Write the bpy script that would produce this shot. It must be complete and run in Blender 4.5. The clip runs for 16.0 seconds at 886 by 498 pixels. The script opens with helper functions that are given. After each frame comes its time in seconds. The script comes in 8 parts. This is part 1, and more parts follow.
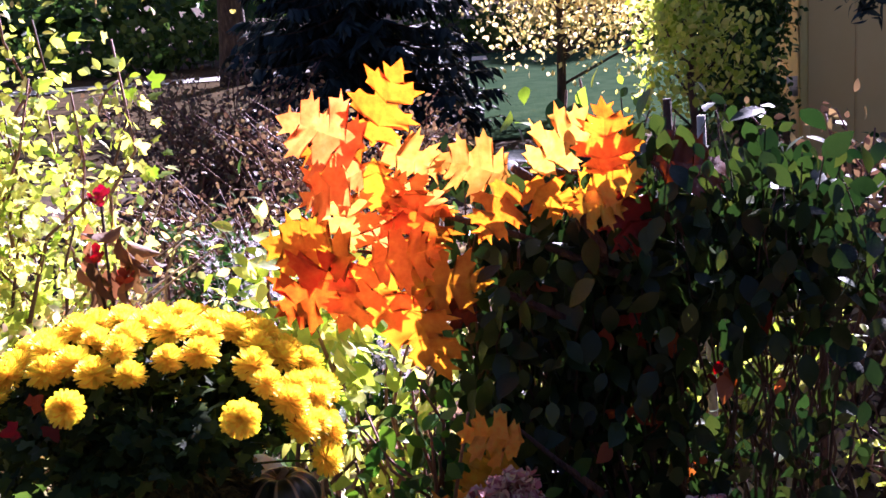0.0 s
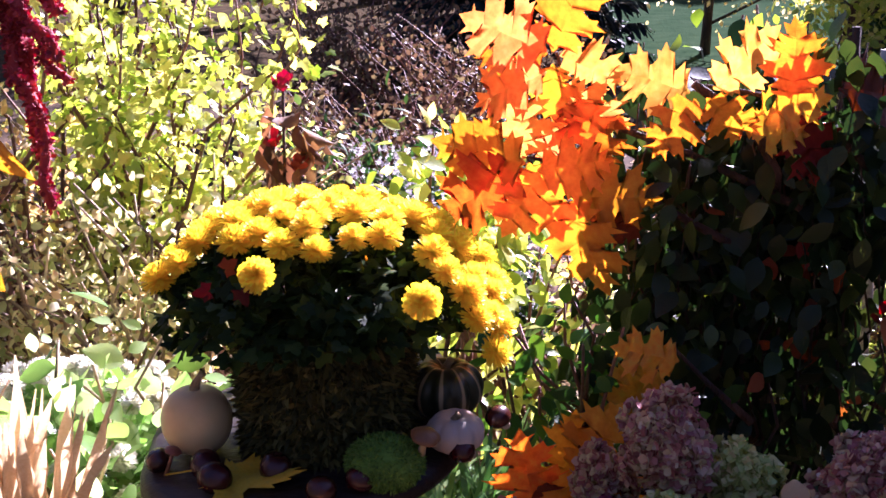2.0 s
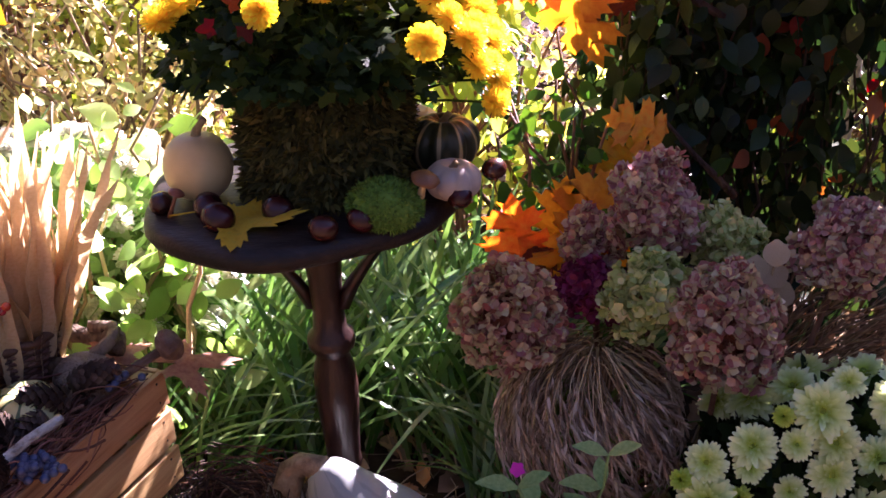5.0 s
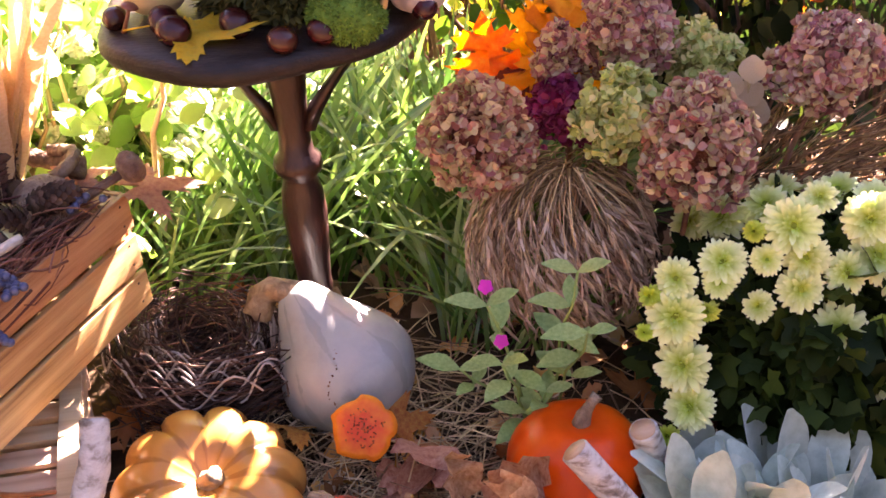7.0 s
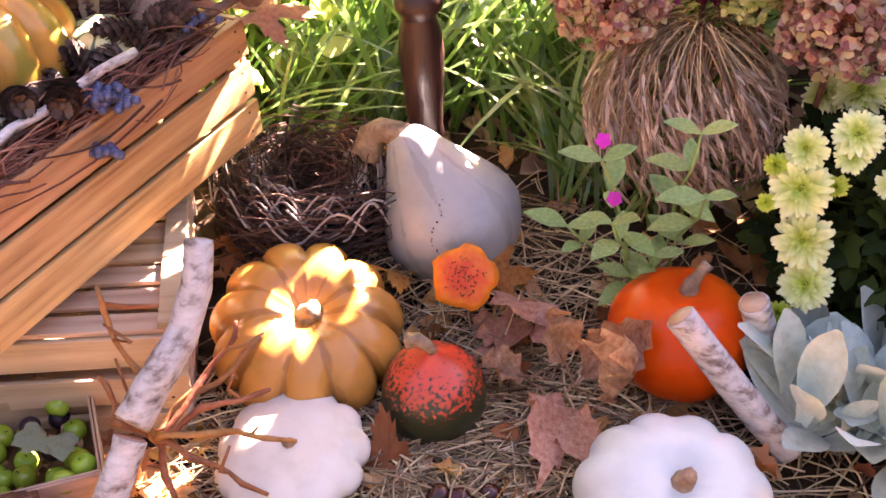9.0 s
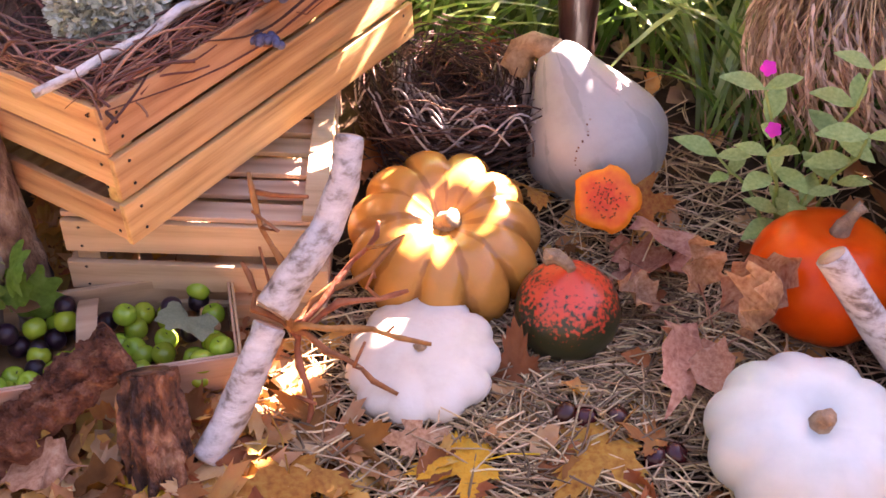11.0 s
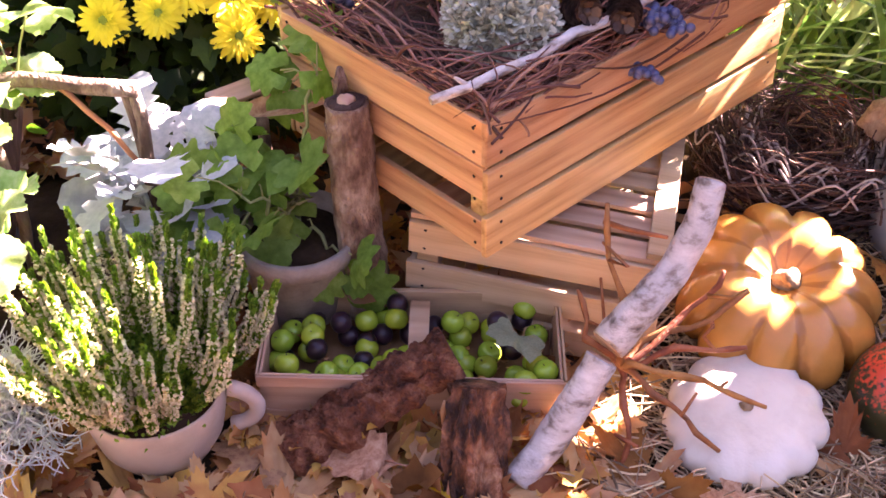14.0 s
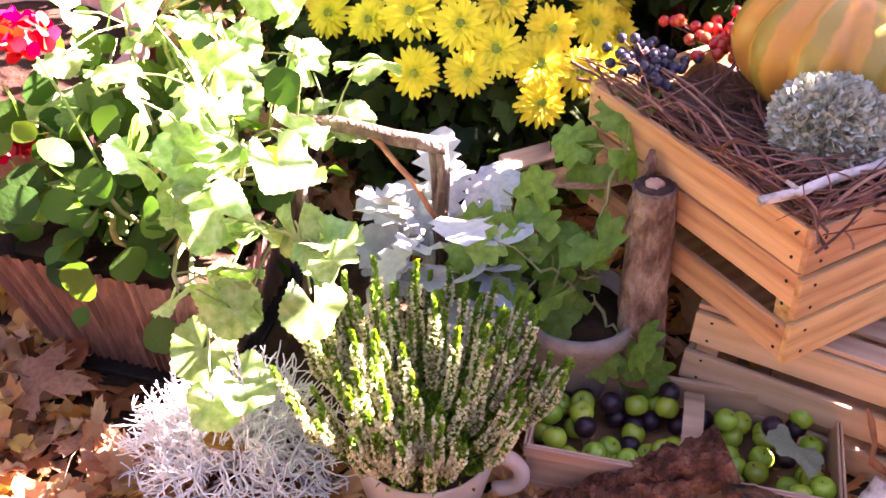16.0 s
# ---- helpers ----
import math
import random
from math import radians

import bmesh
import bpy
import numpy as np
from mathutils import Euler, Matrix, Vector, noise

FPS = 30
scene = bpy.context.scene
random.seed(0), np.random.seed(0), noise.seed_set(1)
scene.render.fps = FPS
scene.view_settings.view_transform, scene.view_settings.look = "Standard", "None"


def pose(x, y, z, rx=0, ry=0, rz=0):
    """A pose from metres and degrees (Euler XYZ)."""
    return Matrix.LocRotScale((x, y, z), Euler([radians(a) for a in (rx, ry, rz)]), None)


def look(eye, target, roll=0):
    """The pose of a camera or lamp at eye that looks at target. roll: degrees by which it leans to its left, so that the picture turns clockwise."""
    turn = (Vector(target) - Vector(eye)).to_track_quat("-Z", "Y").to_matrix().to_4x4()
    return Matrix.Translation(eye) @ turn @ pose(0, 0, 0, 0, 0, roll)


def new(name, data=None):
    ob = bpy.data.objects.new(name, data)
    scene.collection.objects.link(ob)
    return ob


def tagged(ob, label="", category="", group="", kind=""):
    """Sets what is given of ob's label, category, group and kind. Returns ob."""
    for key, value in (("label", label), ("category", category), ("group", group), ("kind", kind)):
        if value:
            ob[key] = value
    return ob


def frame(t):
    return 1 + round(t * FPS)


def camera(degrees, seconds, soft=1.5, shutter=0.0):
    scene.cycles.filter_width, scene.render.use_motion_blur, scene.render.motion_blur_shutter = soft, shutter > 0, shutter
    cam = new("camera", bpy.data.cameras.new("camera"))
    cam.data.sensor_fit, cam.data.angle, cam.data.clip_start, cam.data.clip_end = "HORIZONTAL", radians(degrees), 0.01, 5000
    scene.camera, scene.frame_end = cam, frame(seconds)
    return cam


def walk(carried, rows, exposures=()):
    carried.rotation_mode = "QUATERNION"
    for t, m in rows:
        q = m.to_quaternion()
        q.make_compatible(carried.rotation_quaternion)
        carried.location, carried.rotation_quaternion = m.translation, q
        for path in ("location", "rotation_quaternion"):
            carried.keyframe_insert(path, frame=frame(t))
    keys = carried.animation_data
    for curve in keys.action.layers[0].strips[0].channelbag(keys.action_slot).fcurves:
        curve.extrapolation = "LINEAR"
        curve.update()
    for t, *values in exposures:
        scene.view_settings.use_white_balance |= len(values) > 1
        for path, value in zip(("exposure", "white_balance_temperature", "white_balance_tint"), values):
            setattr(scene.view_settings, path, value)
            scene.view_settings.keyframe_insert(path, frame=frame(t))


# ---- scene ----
cam = camera(43.2, 16.0, soft=1.6)
METRES, EYE, TILT, LEAN, TURN = 0.8, 1.46, -14.0, 4.5, 0.0
ROWS = [
    (0.0, 0.0, 0.0, 0.0, 0.0, 0.0, -0.0),
    (0.5, -0.0187, -0.0039, -0.0142, 1.78, -0.58, -0.55),
    (1.0, -0.0424, -0.0108, -0.0313, 3.28, -1.43, -1.72),
    (1.5, -0.0741, -0.011, -0.0513, 4.37, -2.6, -2.85),
    (2.0, -0.1135, -0.0091, -0.0672, 5.97, -3.63, -4.71),
    (2.5, -0.1447, -0.0189, -0.0834, 7.45, -4.84, -6.39),
    (3.0, -0.1593, -0.0305, -0.107, 8.16, -5.94, -6.55),
    (3.5, -0.1631, -0.0408, -0.1334, 7.38, -7.7, -6.62),
    (4.0, -0.1643, -0.0513, -0.16, 6.59, -9.11, -6.61),
    (6.5, -0.0958, -0.0523, -0.2585, 3.01, -17.62, -4.95),
    (7.0, -0.0989, -0.0372, -0.2751, 4.0, -19.52, -5.57),
    (7.5, -0.1085, -0.0224, -0.2953, 5.55, -21.64, -6.29),
    (8.0, -0.1065, -0.0149, -0.3111, 7.46, -23.44, -6.98),
    (8.5, -0.106, -0.0085, -0.3297, 8.87, -25.06, -7.51),
    (9.0, -0.1115, -0.0069, -0.3473, 10.6, -26.52, -7.89),
    (9.5, -0.1249, -0.0072, -0.3628, 13.57, -27.96, -8.59),
    (12.0, -0.224, -0.0613, -0.4238, 19.71, -31.48, -9.91),
    (12.5, -0.259, -0.0751, -0.4265, 22.63, -31.25, -9.98),
    (13.0, -0.3093, -0.075, -0.4287, 26.75, -31.91, -11.2),
    (13.5, -0.3594, -0.0788, -0.4291, 30.01, -32.39, -12.02),
    (14.0, -0.3862, -0.0868, -0.4326, 31.4, -32.67, -12.07),
    (14.5, -0.4272, -0.1011, -0.436, 34.04, -33.13, -12.77),
    (15.0, -0.4665, -0.1223, -0.4361, 36.99, -33.32, -13.05),
    (15.5, -0.5112, -0.1415, -0.4379, 40.09, -33.65, -13.53),
    (16.0, -0.5585, -0.1701, -0.4337, 43.41, -33.26, -13.81),
]
EXPOSURES = [(0.0, 1.62, 5350, 46), (4.2, 1.78, 5400, 48), (6.3, 3.55, 6950, 46), (9.7, 4.22, 7500, 50), (11.8, 4.18, 7400, 50), (14.0, 4.08, 7050, 57), (16.0, 3.98, 6850, 58)]
walk(cam, [(t, pose(0, 0, EYE, TILT, LEAN, TURN) @ pose(METRES * x, METRES * y, METRES * z, 90 + pitch, roll, yaw)) for t, x, y, z, yaw, pitch, roll in ROWS], EXPOSURES)

# ---- light: a clear autumn day, the sun ahead of the camera ----
SUN_TO = Vector((0.307, 0.80, 0.515)).normalized()
world = bpy.data.worlds.new("autumn_sky")
scene.world = world
world.use_nodes = True
_nt = world.node_tree
_sky = _nt.nodes.new("ShaderNodeTexSky")
_sky.sky_type, _sky.sun_disc = "NISHITA", False
_sky.sun_elevation = math.asin(SUN_TO.z)
_sky.sun_rotation = math.atan2(SUN_TO.x, SUN_TO.y)
_nt.links.new(_sky.outputs[0], _nt.nodes["Background"].inputs[0])
_nt.nodes["Background"].inputs[1].default_value = 0.05
_lamp = bpy.data.lights.new("sun", "SUN")
_lamp.energy, _lamp.angle, _lamp.color = 9.0, radians(0.55), (1.0, 0.94, 0.84)
sun = new("sun", _lamp)
sun.matrix_world = look(SUN_TO * 30, (0, 0, 0))

# ---- mesh helpers ----
rng = np.random.default_rng(7)


class Geo:
    """Vertices and faces gathered piece by piece, then made into one mesh."""

    def __init__(self):
        self.v, self.f, self.n = [], [], 0

    def add(self, verts, faces):
        verts = np.asarray(verts, float).reshape(-1, 3)
        for block in faces if isinstance(faces, list) else [faces]:
            block = np.asarray(block, int)
            if block.ndim == 1:
                block = block[None]
            self.f.append(block + self.n)
        self.v.append(verts)
        self.n += len(verts)
        return self

    def join(self, other, m=None):
        for_v = np.concatenate(other.v)
        if m is not None:
            a = np.array(m)
            for_v = for_v @ a[:3, :3].T + a[:3, 3]
        base = self.n
        self.v.append(for_v)
        self.f += [b + base for b in other.f]
        self.n += len(for_v)
        return self

    def mesh(self, name, smooth=True):
        me = bpy.data.meshes.new(name)
        v = np.concatenate(self.v)
        loops = np.concatenate([b.ravel() for b in self.f]).astype(np.int32)
        sizes = np.concatenate([np.full(len(b), b.shape[1]) for b in self.f])
        me.vertices.add(len(v))
        me.vertices.foreach_set("co", v.ravel())
        me.loops.add(len(loops))
        me.loops.foreach_set("vertex_index", loops)
        me.polygons.add(len(sizes))
        me.polygons.foreach_set("loop_start", np.concatenate([[0], np.cumsum(sizes)[:-1]]).astype(np.int32))
        me.polygons.foreach_set("use_smooth", np.full(len(sizes), smooth))
        me.update(calc_edges=True)
        me.validate()
        return me


def quads(rows, cols, wrap):
    """Faces of a grid of rows x cols vertices; wrap closes it across the columns."""
    r, c = np.meshgrid(np.arange(rows - 1), np.arange(cols if wrap else cols - 1), indexing="ij")
    r, c = r.ravel(), c.ravel()
    d = (c + 1) % cols
    return np.stack([r * cols + c, r * cols + d, (r + 1) * cols + d, (r + 1) * cols + c], 1)


def tube(g, pts, radii, n=8, rough=0.0, caps=True):
    pts = np.asarray(pts, float)
    radii = np.broadcast_to(np.asarray(radii, float), (len(pts),))
    t = np.gradient(pts, axis=0)
    t /= np.linalg.norm(t, axis=1)[:, None] + 1e-9
    ref = np.array([0, 0, 1.0]) if abs(t[0][2]) < 0.9 else np.array([1.0, 0, 0])
    a = np.linspace(0, 2 * np.pi, n, endpoint=False)
    out = []
    for p, d, r in zip(pts, t, radii):
        u = np.cross(d, ref)
        u /= np.linalg.norm(u) + 1e-9
        w = np.cross(u, d)
        ref = w
        rr = r * (1 + rough * rng.uniform(-1, 1, n))
        out.append(p + np.outer(np.cos(a) * rr, u) - np.outer(np.sin(a) * rr, w))
    m = len(pts)
    faces = [quads(m, n, True)]
    if caps:
        faces += [np.arange(n)[::-1], (m - 1) * n + np.arange(n)]
    return g.add(np.concatenate(out), faces)


def curve_pts(a, b, sag=0.0, wob=0.0, n=7):
    a, b = np.asarray(a, float), np.asarray(b, float)
    s = np.linspace(0, 1, n)[:, None]
    p = a + (b - a) * s
    p[:, 2] += sag * 4 * (s * (1 - s))[:, 0]
    p[1:-1] += rng.normal(0, wob, (n - 2, 3))
    return p


def lathe(g, prof, n=32, shape=None, at=(0, 0, 0)):
    """Turns a profile of (radius, height); shape(angle, radius, height) may move each vertex."""
    a = np.linspace(0, 2 * np.pi, n, endpoint=False)
    out = []
    for r, z in prof:
        for q in a:
            rr, zz = (r, z) if shape is None else shape(q, r, z)
            out.append((rr * math.cos(q), rr * math.sin(q), zz))
    faces = [quads(len(prof), n, True)[:, ::-1], np.arange(n), (len(prof) - 1) * n + np.arange(n)[::-1]]
    return g.add(np.array(out) + at, faces)


def slab(sx, sy, sz, bevel=0.003, warp=0.0):
    """A board with rounded edges, centred, a little uneven."""
    bm = bmesh.new()
    bmesh.ops.create_cube(bm, size=1.0, matrix=Matrix.Diagonal((sx, sy, sz, 1)))
    bmesh.ops.bevel(bm, geom=list(bm.edges), offset=bevel, segments=2, profile=0.6, affect="EDGES")
    for v in bm.verts:
        v.co += noise.noise_vector(v.co * 9) * warp
    bm.verts.index_update()
    g = Geo()
    ids = [[v.index for v in f.verts] for f in bm.faces]
    g.add([v.co[:] for v in bm.verts], [np.array(q) for q in ids])
    bm.free()
    return g


def turn_to(tip, nrm):
    """Rotations whose y follows tip and whose z leans to nrm; arrays of n x 3."""
    y = tip / (np.linalg.norm(tip, axis=1)[:, None] + 1e-9)
    x = np.cross(y, nrm)
    x /= np.linalg.norm(x, axis=1)[:, None] + 1e-9
    z = np.cross(x, y)
    return np.stack([x, y, z], 2)


def scatter(g, tmpl, pos, tip, nrm, size):
    """Copies of a leaf template joined into g: one for each row of pos."""
    v, f = tmpl
    r = turn_to(np.asarray(tip, float), np.asarray(nrm, float))
    size = np.broadcast_to(np.asarray(size, float), (len(pos),))
    out = np.einsum("nij,kj->nki", r, v) * size[:, None, None] + np.asarray(pos)[:, None, :]
    off = (np.arange(len(pos)) * len(v))[:, None, None]
    g.v.append(out.reshape(-1, 3))
    for block in f:
        g.f.append((block[None] + off).reshape(-1, block.shape[1]) + g.n)
    g.n += len(pos) * len(v)
    return g


def blade_tmpl(half, bend=0.12, fold=0.1, wave=0.0):
    """A leaf one long down y: half widths at even stations, bent down to the tip, folded along its rib."""
    k = len(half)
    y = np.linspace(0, 1, k)
    z = -bend * y * y
    h = np.asarray(half, float)
    w = wave * np.sin(np.arange(k) * 2.1)
    left = np.stack([-h, y, z + fold * h + w], 1)
    right = np.stack([h, y, z + fold * h - w], 1)
    v = np.concatenate([left, np.stack([0 * y, y, z], 1), right])
    i = np.arange(k - 1)
    f = np.concatenate([np.stack([i, i + k, i + k + 1, i + 1], 1), np.stack([i + k, i + 2 * k, i + 2 * k + 1, i + k + 1], 1)])
    return v, [f]


def lobed_tmpl(angles, radii, base=(0, 0.0), bend=0.1, cup=0.05, inner=0.5):
    """A lobed leaf from polar points round its stalk's end, with a ring between for the bend."""
    a, r = np.radians(angles), np.asarray(radii, float)
    n = len(a)
    out = np.stack([np.sin(a) * r, np.cos(a) * r], 1)
    mid = out * inner
    xy = np.concatenate([[[0, 0]], mid, out])
    d = np.linalg.norm(xy, axis=1)
    z = -bend * d ** 2 + cup * np.cos(3.1 * np.arctan2(xy[:, 0], xy[:, 1])) * d
    v = np.column_stack([xy + base, z])
    i = np.arange(n - 1)
    tri = np.stack([0 * i, i + 2, i + 1], 1)
    quad = np.stack([i + 1, i + 2, i + 2 + n, i + 1 + n], 1)
    return v, [tri, quad]


OVATE = blade_tmpl([0.01, 0.2, 0.29, 0.3, 0.25, 0.14, 0.01], 0.2, 0.15)
LANCE = blade_tmpl([0.01, 0.1, 0.14, 0.14, 0.1, 0.05, 0.005], 0.25, 0.2)
ROUND = blade_tmpl([0.06, 0.34, 0.46, 0.47, 0.36, 0.06], 0.15, 0.12)
SMALL = blade_tmpl([0.02, 0.3, 0.3, 0.02], 0.15, 0.2)


def maple_tmpl(bend=0.15, cup=0.06):
    ang, rad = [], []
    for c, l in ((-125, 0.42), (-68, 0.8), (0, 1.0), (68, 0.8), (125, 0.42)):
        for da, q in ((-27, 0.5), (-19, 0.72), (-15, 0.62), (-9, 0.86), (-6, 0.78), (0, 1.0), (6, 0.78), (9, 0.86), (15, 0.62), (19, 0.72), (27, 0.5)):
            ang.append(c + da)
            rad.append(max(0.3, l * q) if abs(da) < 27 else 0.34)
    ang, rad = [-165] + ang + [165], [0.1] + rad + [0.1]
    order = np.argsort(ang, kind="stable")
    v, f = lobed_tmpl(np.array(ang)[order], np.array(rad)[order], (0, 0.2), bend, cup)
    return v * (0.85, 0.85, 0.85), f


def oak_tmpl(bend=0.15, seed=0, fold=0.1, deep=1.0):
    """A red oak leaf, one long down y: pairs of pointed, toothed lobes that lean to the tip, with deep rounded bays."""
    rg = np.random.default_rng(seed)
    half = [(0.012, 0.0), (0.05, 0.06), (0.14, 0.09), (0.25, 0.09), (0.22, 0.15), (0.31, 0.2), (0.22, 0.23), (0.16, 0.27), (0.17, 0.31), (0.27, 0.33), (0.38, 0.34), (0.36, 0.39), (0.47, 0.46), (0.36, 0.47), (0.36, 0.55), (0.25, 0.52), (0.17, 0.54), (0.16, 0.58), (0.22, 0.62), (0.32, 0.65), (0.29, 0.7), (0.37, 0.8), (0.26, 0.78), (0.22, 0.85), (0.14, 0.79), (0.1, 0.81), (0.11, 0.87), (0.16, 0.96), (0.07, 0.93), (0.0, 1.05)]
    v, f = [], []
    for side in (-1, 1):
        o = np.array(half)
        o[1:-1] += rg.normal(0, 0.014, (len(half) - 2, 2))
        o[:, 0] *= rg.uniform(0.9, 1.1)
        rib = np.maximum.accumulate(np.clip(o[:, 1] - 0.42 * o[:, 0], 0, 1))
        n = len(o)
        x = np.concatenate([0 * rib, o[:, 0] * 0.5, o[:, 0]]) * side
        y = np.concatenate([rib, (o[:, 1] + rib) / 2, o[:, 1]])
        v.append(np.stack([x, y, -bend * y * y + fold * np.abs(x) + 0.03 * np.sin(y * 7 + x * 9 + seed * 1.7) + 0.05 * x * np.sin(5 * y + seed)], 1))
        i = np.arange(n - 1)
        q = np.concatenate([np.stack([i + k * n, i + k * n + n, i + k * n + n + 1, i + k * n + 1], 1) for k in (0, 1)])
        f.append(q[:, ::-1] + 3 * n * (side > 0) if side > 0 else q)
    v = np.concatenate(v)
    v[:, 0] *= deep
    return v, [np.concatenate(f)]


def scallop_tmpl(lobes=9, depth=0.12, bend=0.15):
    ang = np.linspace(-160, 160, lobes * 6 + 1)
    rad = 0.5 * (1 - depth * np.abs(np.cos(np.linspace(0, lobes * np.pi, len(ang)))) ** 4) * (1 - 0.12 * np.cos(np.radians(ang) * 5) ** 2)
    return lobed_tmpl(ang, rad, (0, 0.25), bend, 0.1, 0.55)


IVYISH = lobed_tmpl([-150, -120, -95, -60, -38, -15, 0, 15, 38, 60, 95, 120, 150], [0.12, 0.42, 0.36, 0.55, 0.4, 0.62, 0.78, 0.62, 0.4, 0.55, 0.36, 0.42, 0.12], (0, 0.2), 0.15, 0.06)


def ball(n, r=(1, 1, 1), shell=0.55):
    """Random points in an ellipsoid, most near its skin, and their outward directions."""
    d = rng.normal(size=(n, 3))
    d /= np.linalg.norm(d, axis=1)[:, None]
    q = rng.uniform(shell ** 3, 1, n) ** (1 / 3)
    return d * q[:, None] * r, d


# ---- objects ----
MANY = {"bell_mass", "bough_mass", "branch_tangle", "ear_mass", "floret_mass", "flower_mass", "foliage", "frond_mass", "kernel_mass", "needle_mass", "petal_mass", "plume_mass", "raffia", "red_foliage", "scale_mass", "scar_mass", "stake_ring", "stalk_mass", "stem_tangle", "twig_tangle", "wart_mass", "withered_foliage"}


def thing(name, m, label, category, group=""):
    ob = new(name)
    ob.empty_display_size = 0.05
    ob.matrix_basis = m
    return tagged(ob, label, category, group)


def part(name, geo, material, parent, label="", m=None, smooth=True):
    me = geo.mesh(name, smooth) if isinstance(geo, Geo) else geo
    if not me.materials:
        me.materials.append(material)
    ob = new(name, me)
    ob.parent = parent
    if m is not None:
        ob.matrix_basis = m
    return tagged(ob, label, kind="stuff" if name in MANY else "")


def solo(name, geo, material, m=None, label="", category="", group="", kind="", smooth=True):
    me = geo.mesh(name, smooth) if isinstance(geo, Geo) else geo
    if not me.materials:
        me.materials.append(material)
    ob = new(name, me)
    if m is not None:
        ob.matrix_basis = m
    return tagged(ob, label, category, group, kind)


def facing(p, tip, nrm, size=1.0):
    """The pose of one leaf or flower at p: y to tip, z to nrm."""
    r = turn_to(np.array([tip], float), np.array([nrm], float))[0]
    return Matrix.Translation(p) @ Matrix(r.tolist()).to_4x4() @ Matrix.Diagonal((size, size, size, 1))


def open_to(p, nrm, size=1.0):
    """The pose of a flower at p that opens towards nrm, turned at random about its stalk."""
    n = Vector(nrm).normalized()
    return facing(p, n.cross(Vector(rng.normal(size=3))).normalized(), n, size)


# ---- materials ----
def mat(name, cols, rough=0.6, scale=20.0, bump=0.2, trans=0.0, vary=0.15, hue=0.015, island=0.0, stretch=(1, 1, 1), fine=6.0, spec=0.4, sheen=0.0, detail=6.0, tsat=1.15, metal=0.0, dist=0.004):
    """A node material: a ramp of colours driven by noise, and by a random value for each island where island > 0; fine noise for the relief."""
    m = bpy.data.materials.new(name)
    m.use_nodes = True
    nt = m.node_tree
    nd, ln = nt.nodes, nt.links
    b = nd["Principled BSDF"]
    tc = nd.new("ShaderNodeTexCoord")
    mp = nd.new("ShaderNodeMapping")
    mp.inputs["Scale"].default_value = stretch
    ln.new(tc.outputs["Object"], mp.inputs[0])
    no = nd.new("ShaderNodeTexNoise")
    no.inputs["Scale"].default_value, no.inputs["Detail"].default_value, no.inputs["Roughness"].default_value = scale, detail, 0.6
    ln.new(mp.outputs[0], no.inputs["Vector"])
    fac = no.outputs["Fac"]
    st = nd.new("ShaderNodeMapRange")
    st.inputs["From Min"].default_value, st.inputs["From Max"].default_value = 0.28, 0.72
    ln.new(fac, st.inputs["Value"])
    fac = st.outputs[0]
    if island > 0:
        geo = nd.new("ShaderNodeNewGeometry")
        rnd = geo.outputs["Random Per Island"]
        mx = nd.new("ShaderNodeMix")
        mx.data_type = "FLOAT"
        mx.inputs[0].default_value = island
        ln.new(fac, mx.inputs[2])
        ln.new(rnd, mx.inputs[3])
        fac = mx.outputs[0]
    else:
        rnd = nd.new("ShaderNodeObjectInfo").outputs["Random"]
    rp = nd.new("ShaderNodeValToRGB")
    el = rp.color_ramp.elements
    while len(el) < len(cols):
        el.new(0.5)
    for k, c in enumerate(cols):
        el[k].position = k / max(1, len(cols) - 1)
        el[k].color = (*c, 1)
    ln.new(fac, rp.inputs[0])
    hs = nd.new("ShaderNodeHueSaturation")
    mr = nd.new("ShaderNodeMapRange")
    mr.inputs["To Min"].default_value, mr.inputs["To Max"].default_value = 1 - vary, 1 + vary
    ln.new(rnd, mr.inputs["Value"])
    ln.new(mr.outputs[0], hs.inputs["Value"])
    mh = nd.new("ShaderNodeMapRange")
    mh.inputs["To Min"].default_value, mh.inputs["To Max"].default_value = 0.5 + hue, 0.5 - hue
    ml = nd.new("ShaderNodeMath")
    ml.operation = "MULTIPLY"
    ml.inputs[1].default_value = 7.31
    fr = nd.new("ShaderNodeMath")
    fr.operation = "FRACT"
    ln.new(rnd, ml.inputs[0])
    ln.new(ml.outputs[0], fr.inputs[0])
    ln.new(fr.outputs[0], mh.inputs["Value"])
    ln.new(mh.outputs[0], hs.inputs["Hue"])
    ln.new(rp.outputs[0], hs.inputs["Color"])
    col = hs.outputs[0]
    ln.new(col, b.inputs["Base Color"])
    b.inputs["Roughness"].default_value = rough
    b.inputs["Specular IOR Level"].default_value = spec
    b.inputs["Metallic"].default_value = metal
    if sheen:
        b.inputs["Sheen Weight"].default_value = sheen
    if bump:
        n2 = nd.new("ShaderNodeTexNoise")
        n2.inputs["Scale"].default_value, n2.inputs["Detail"].default_value = scale * fine, 4
        ln.new(mp.outputs[0], n2.inputs["Vector"])
        bu = nd.new("ShaderNodeBump")
        bu.inputs["Strength"].default_value, bu.inputs["Distance"].default_value = bump, dist
        ln.new(n2.outputs["Fac"], bu.inputs["Height"])
        ln.new(bu.outputs[0], b.inputs["Normal"])
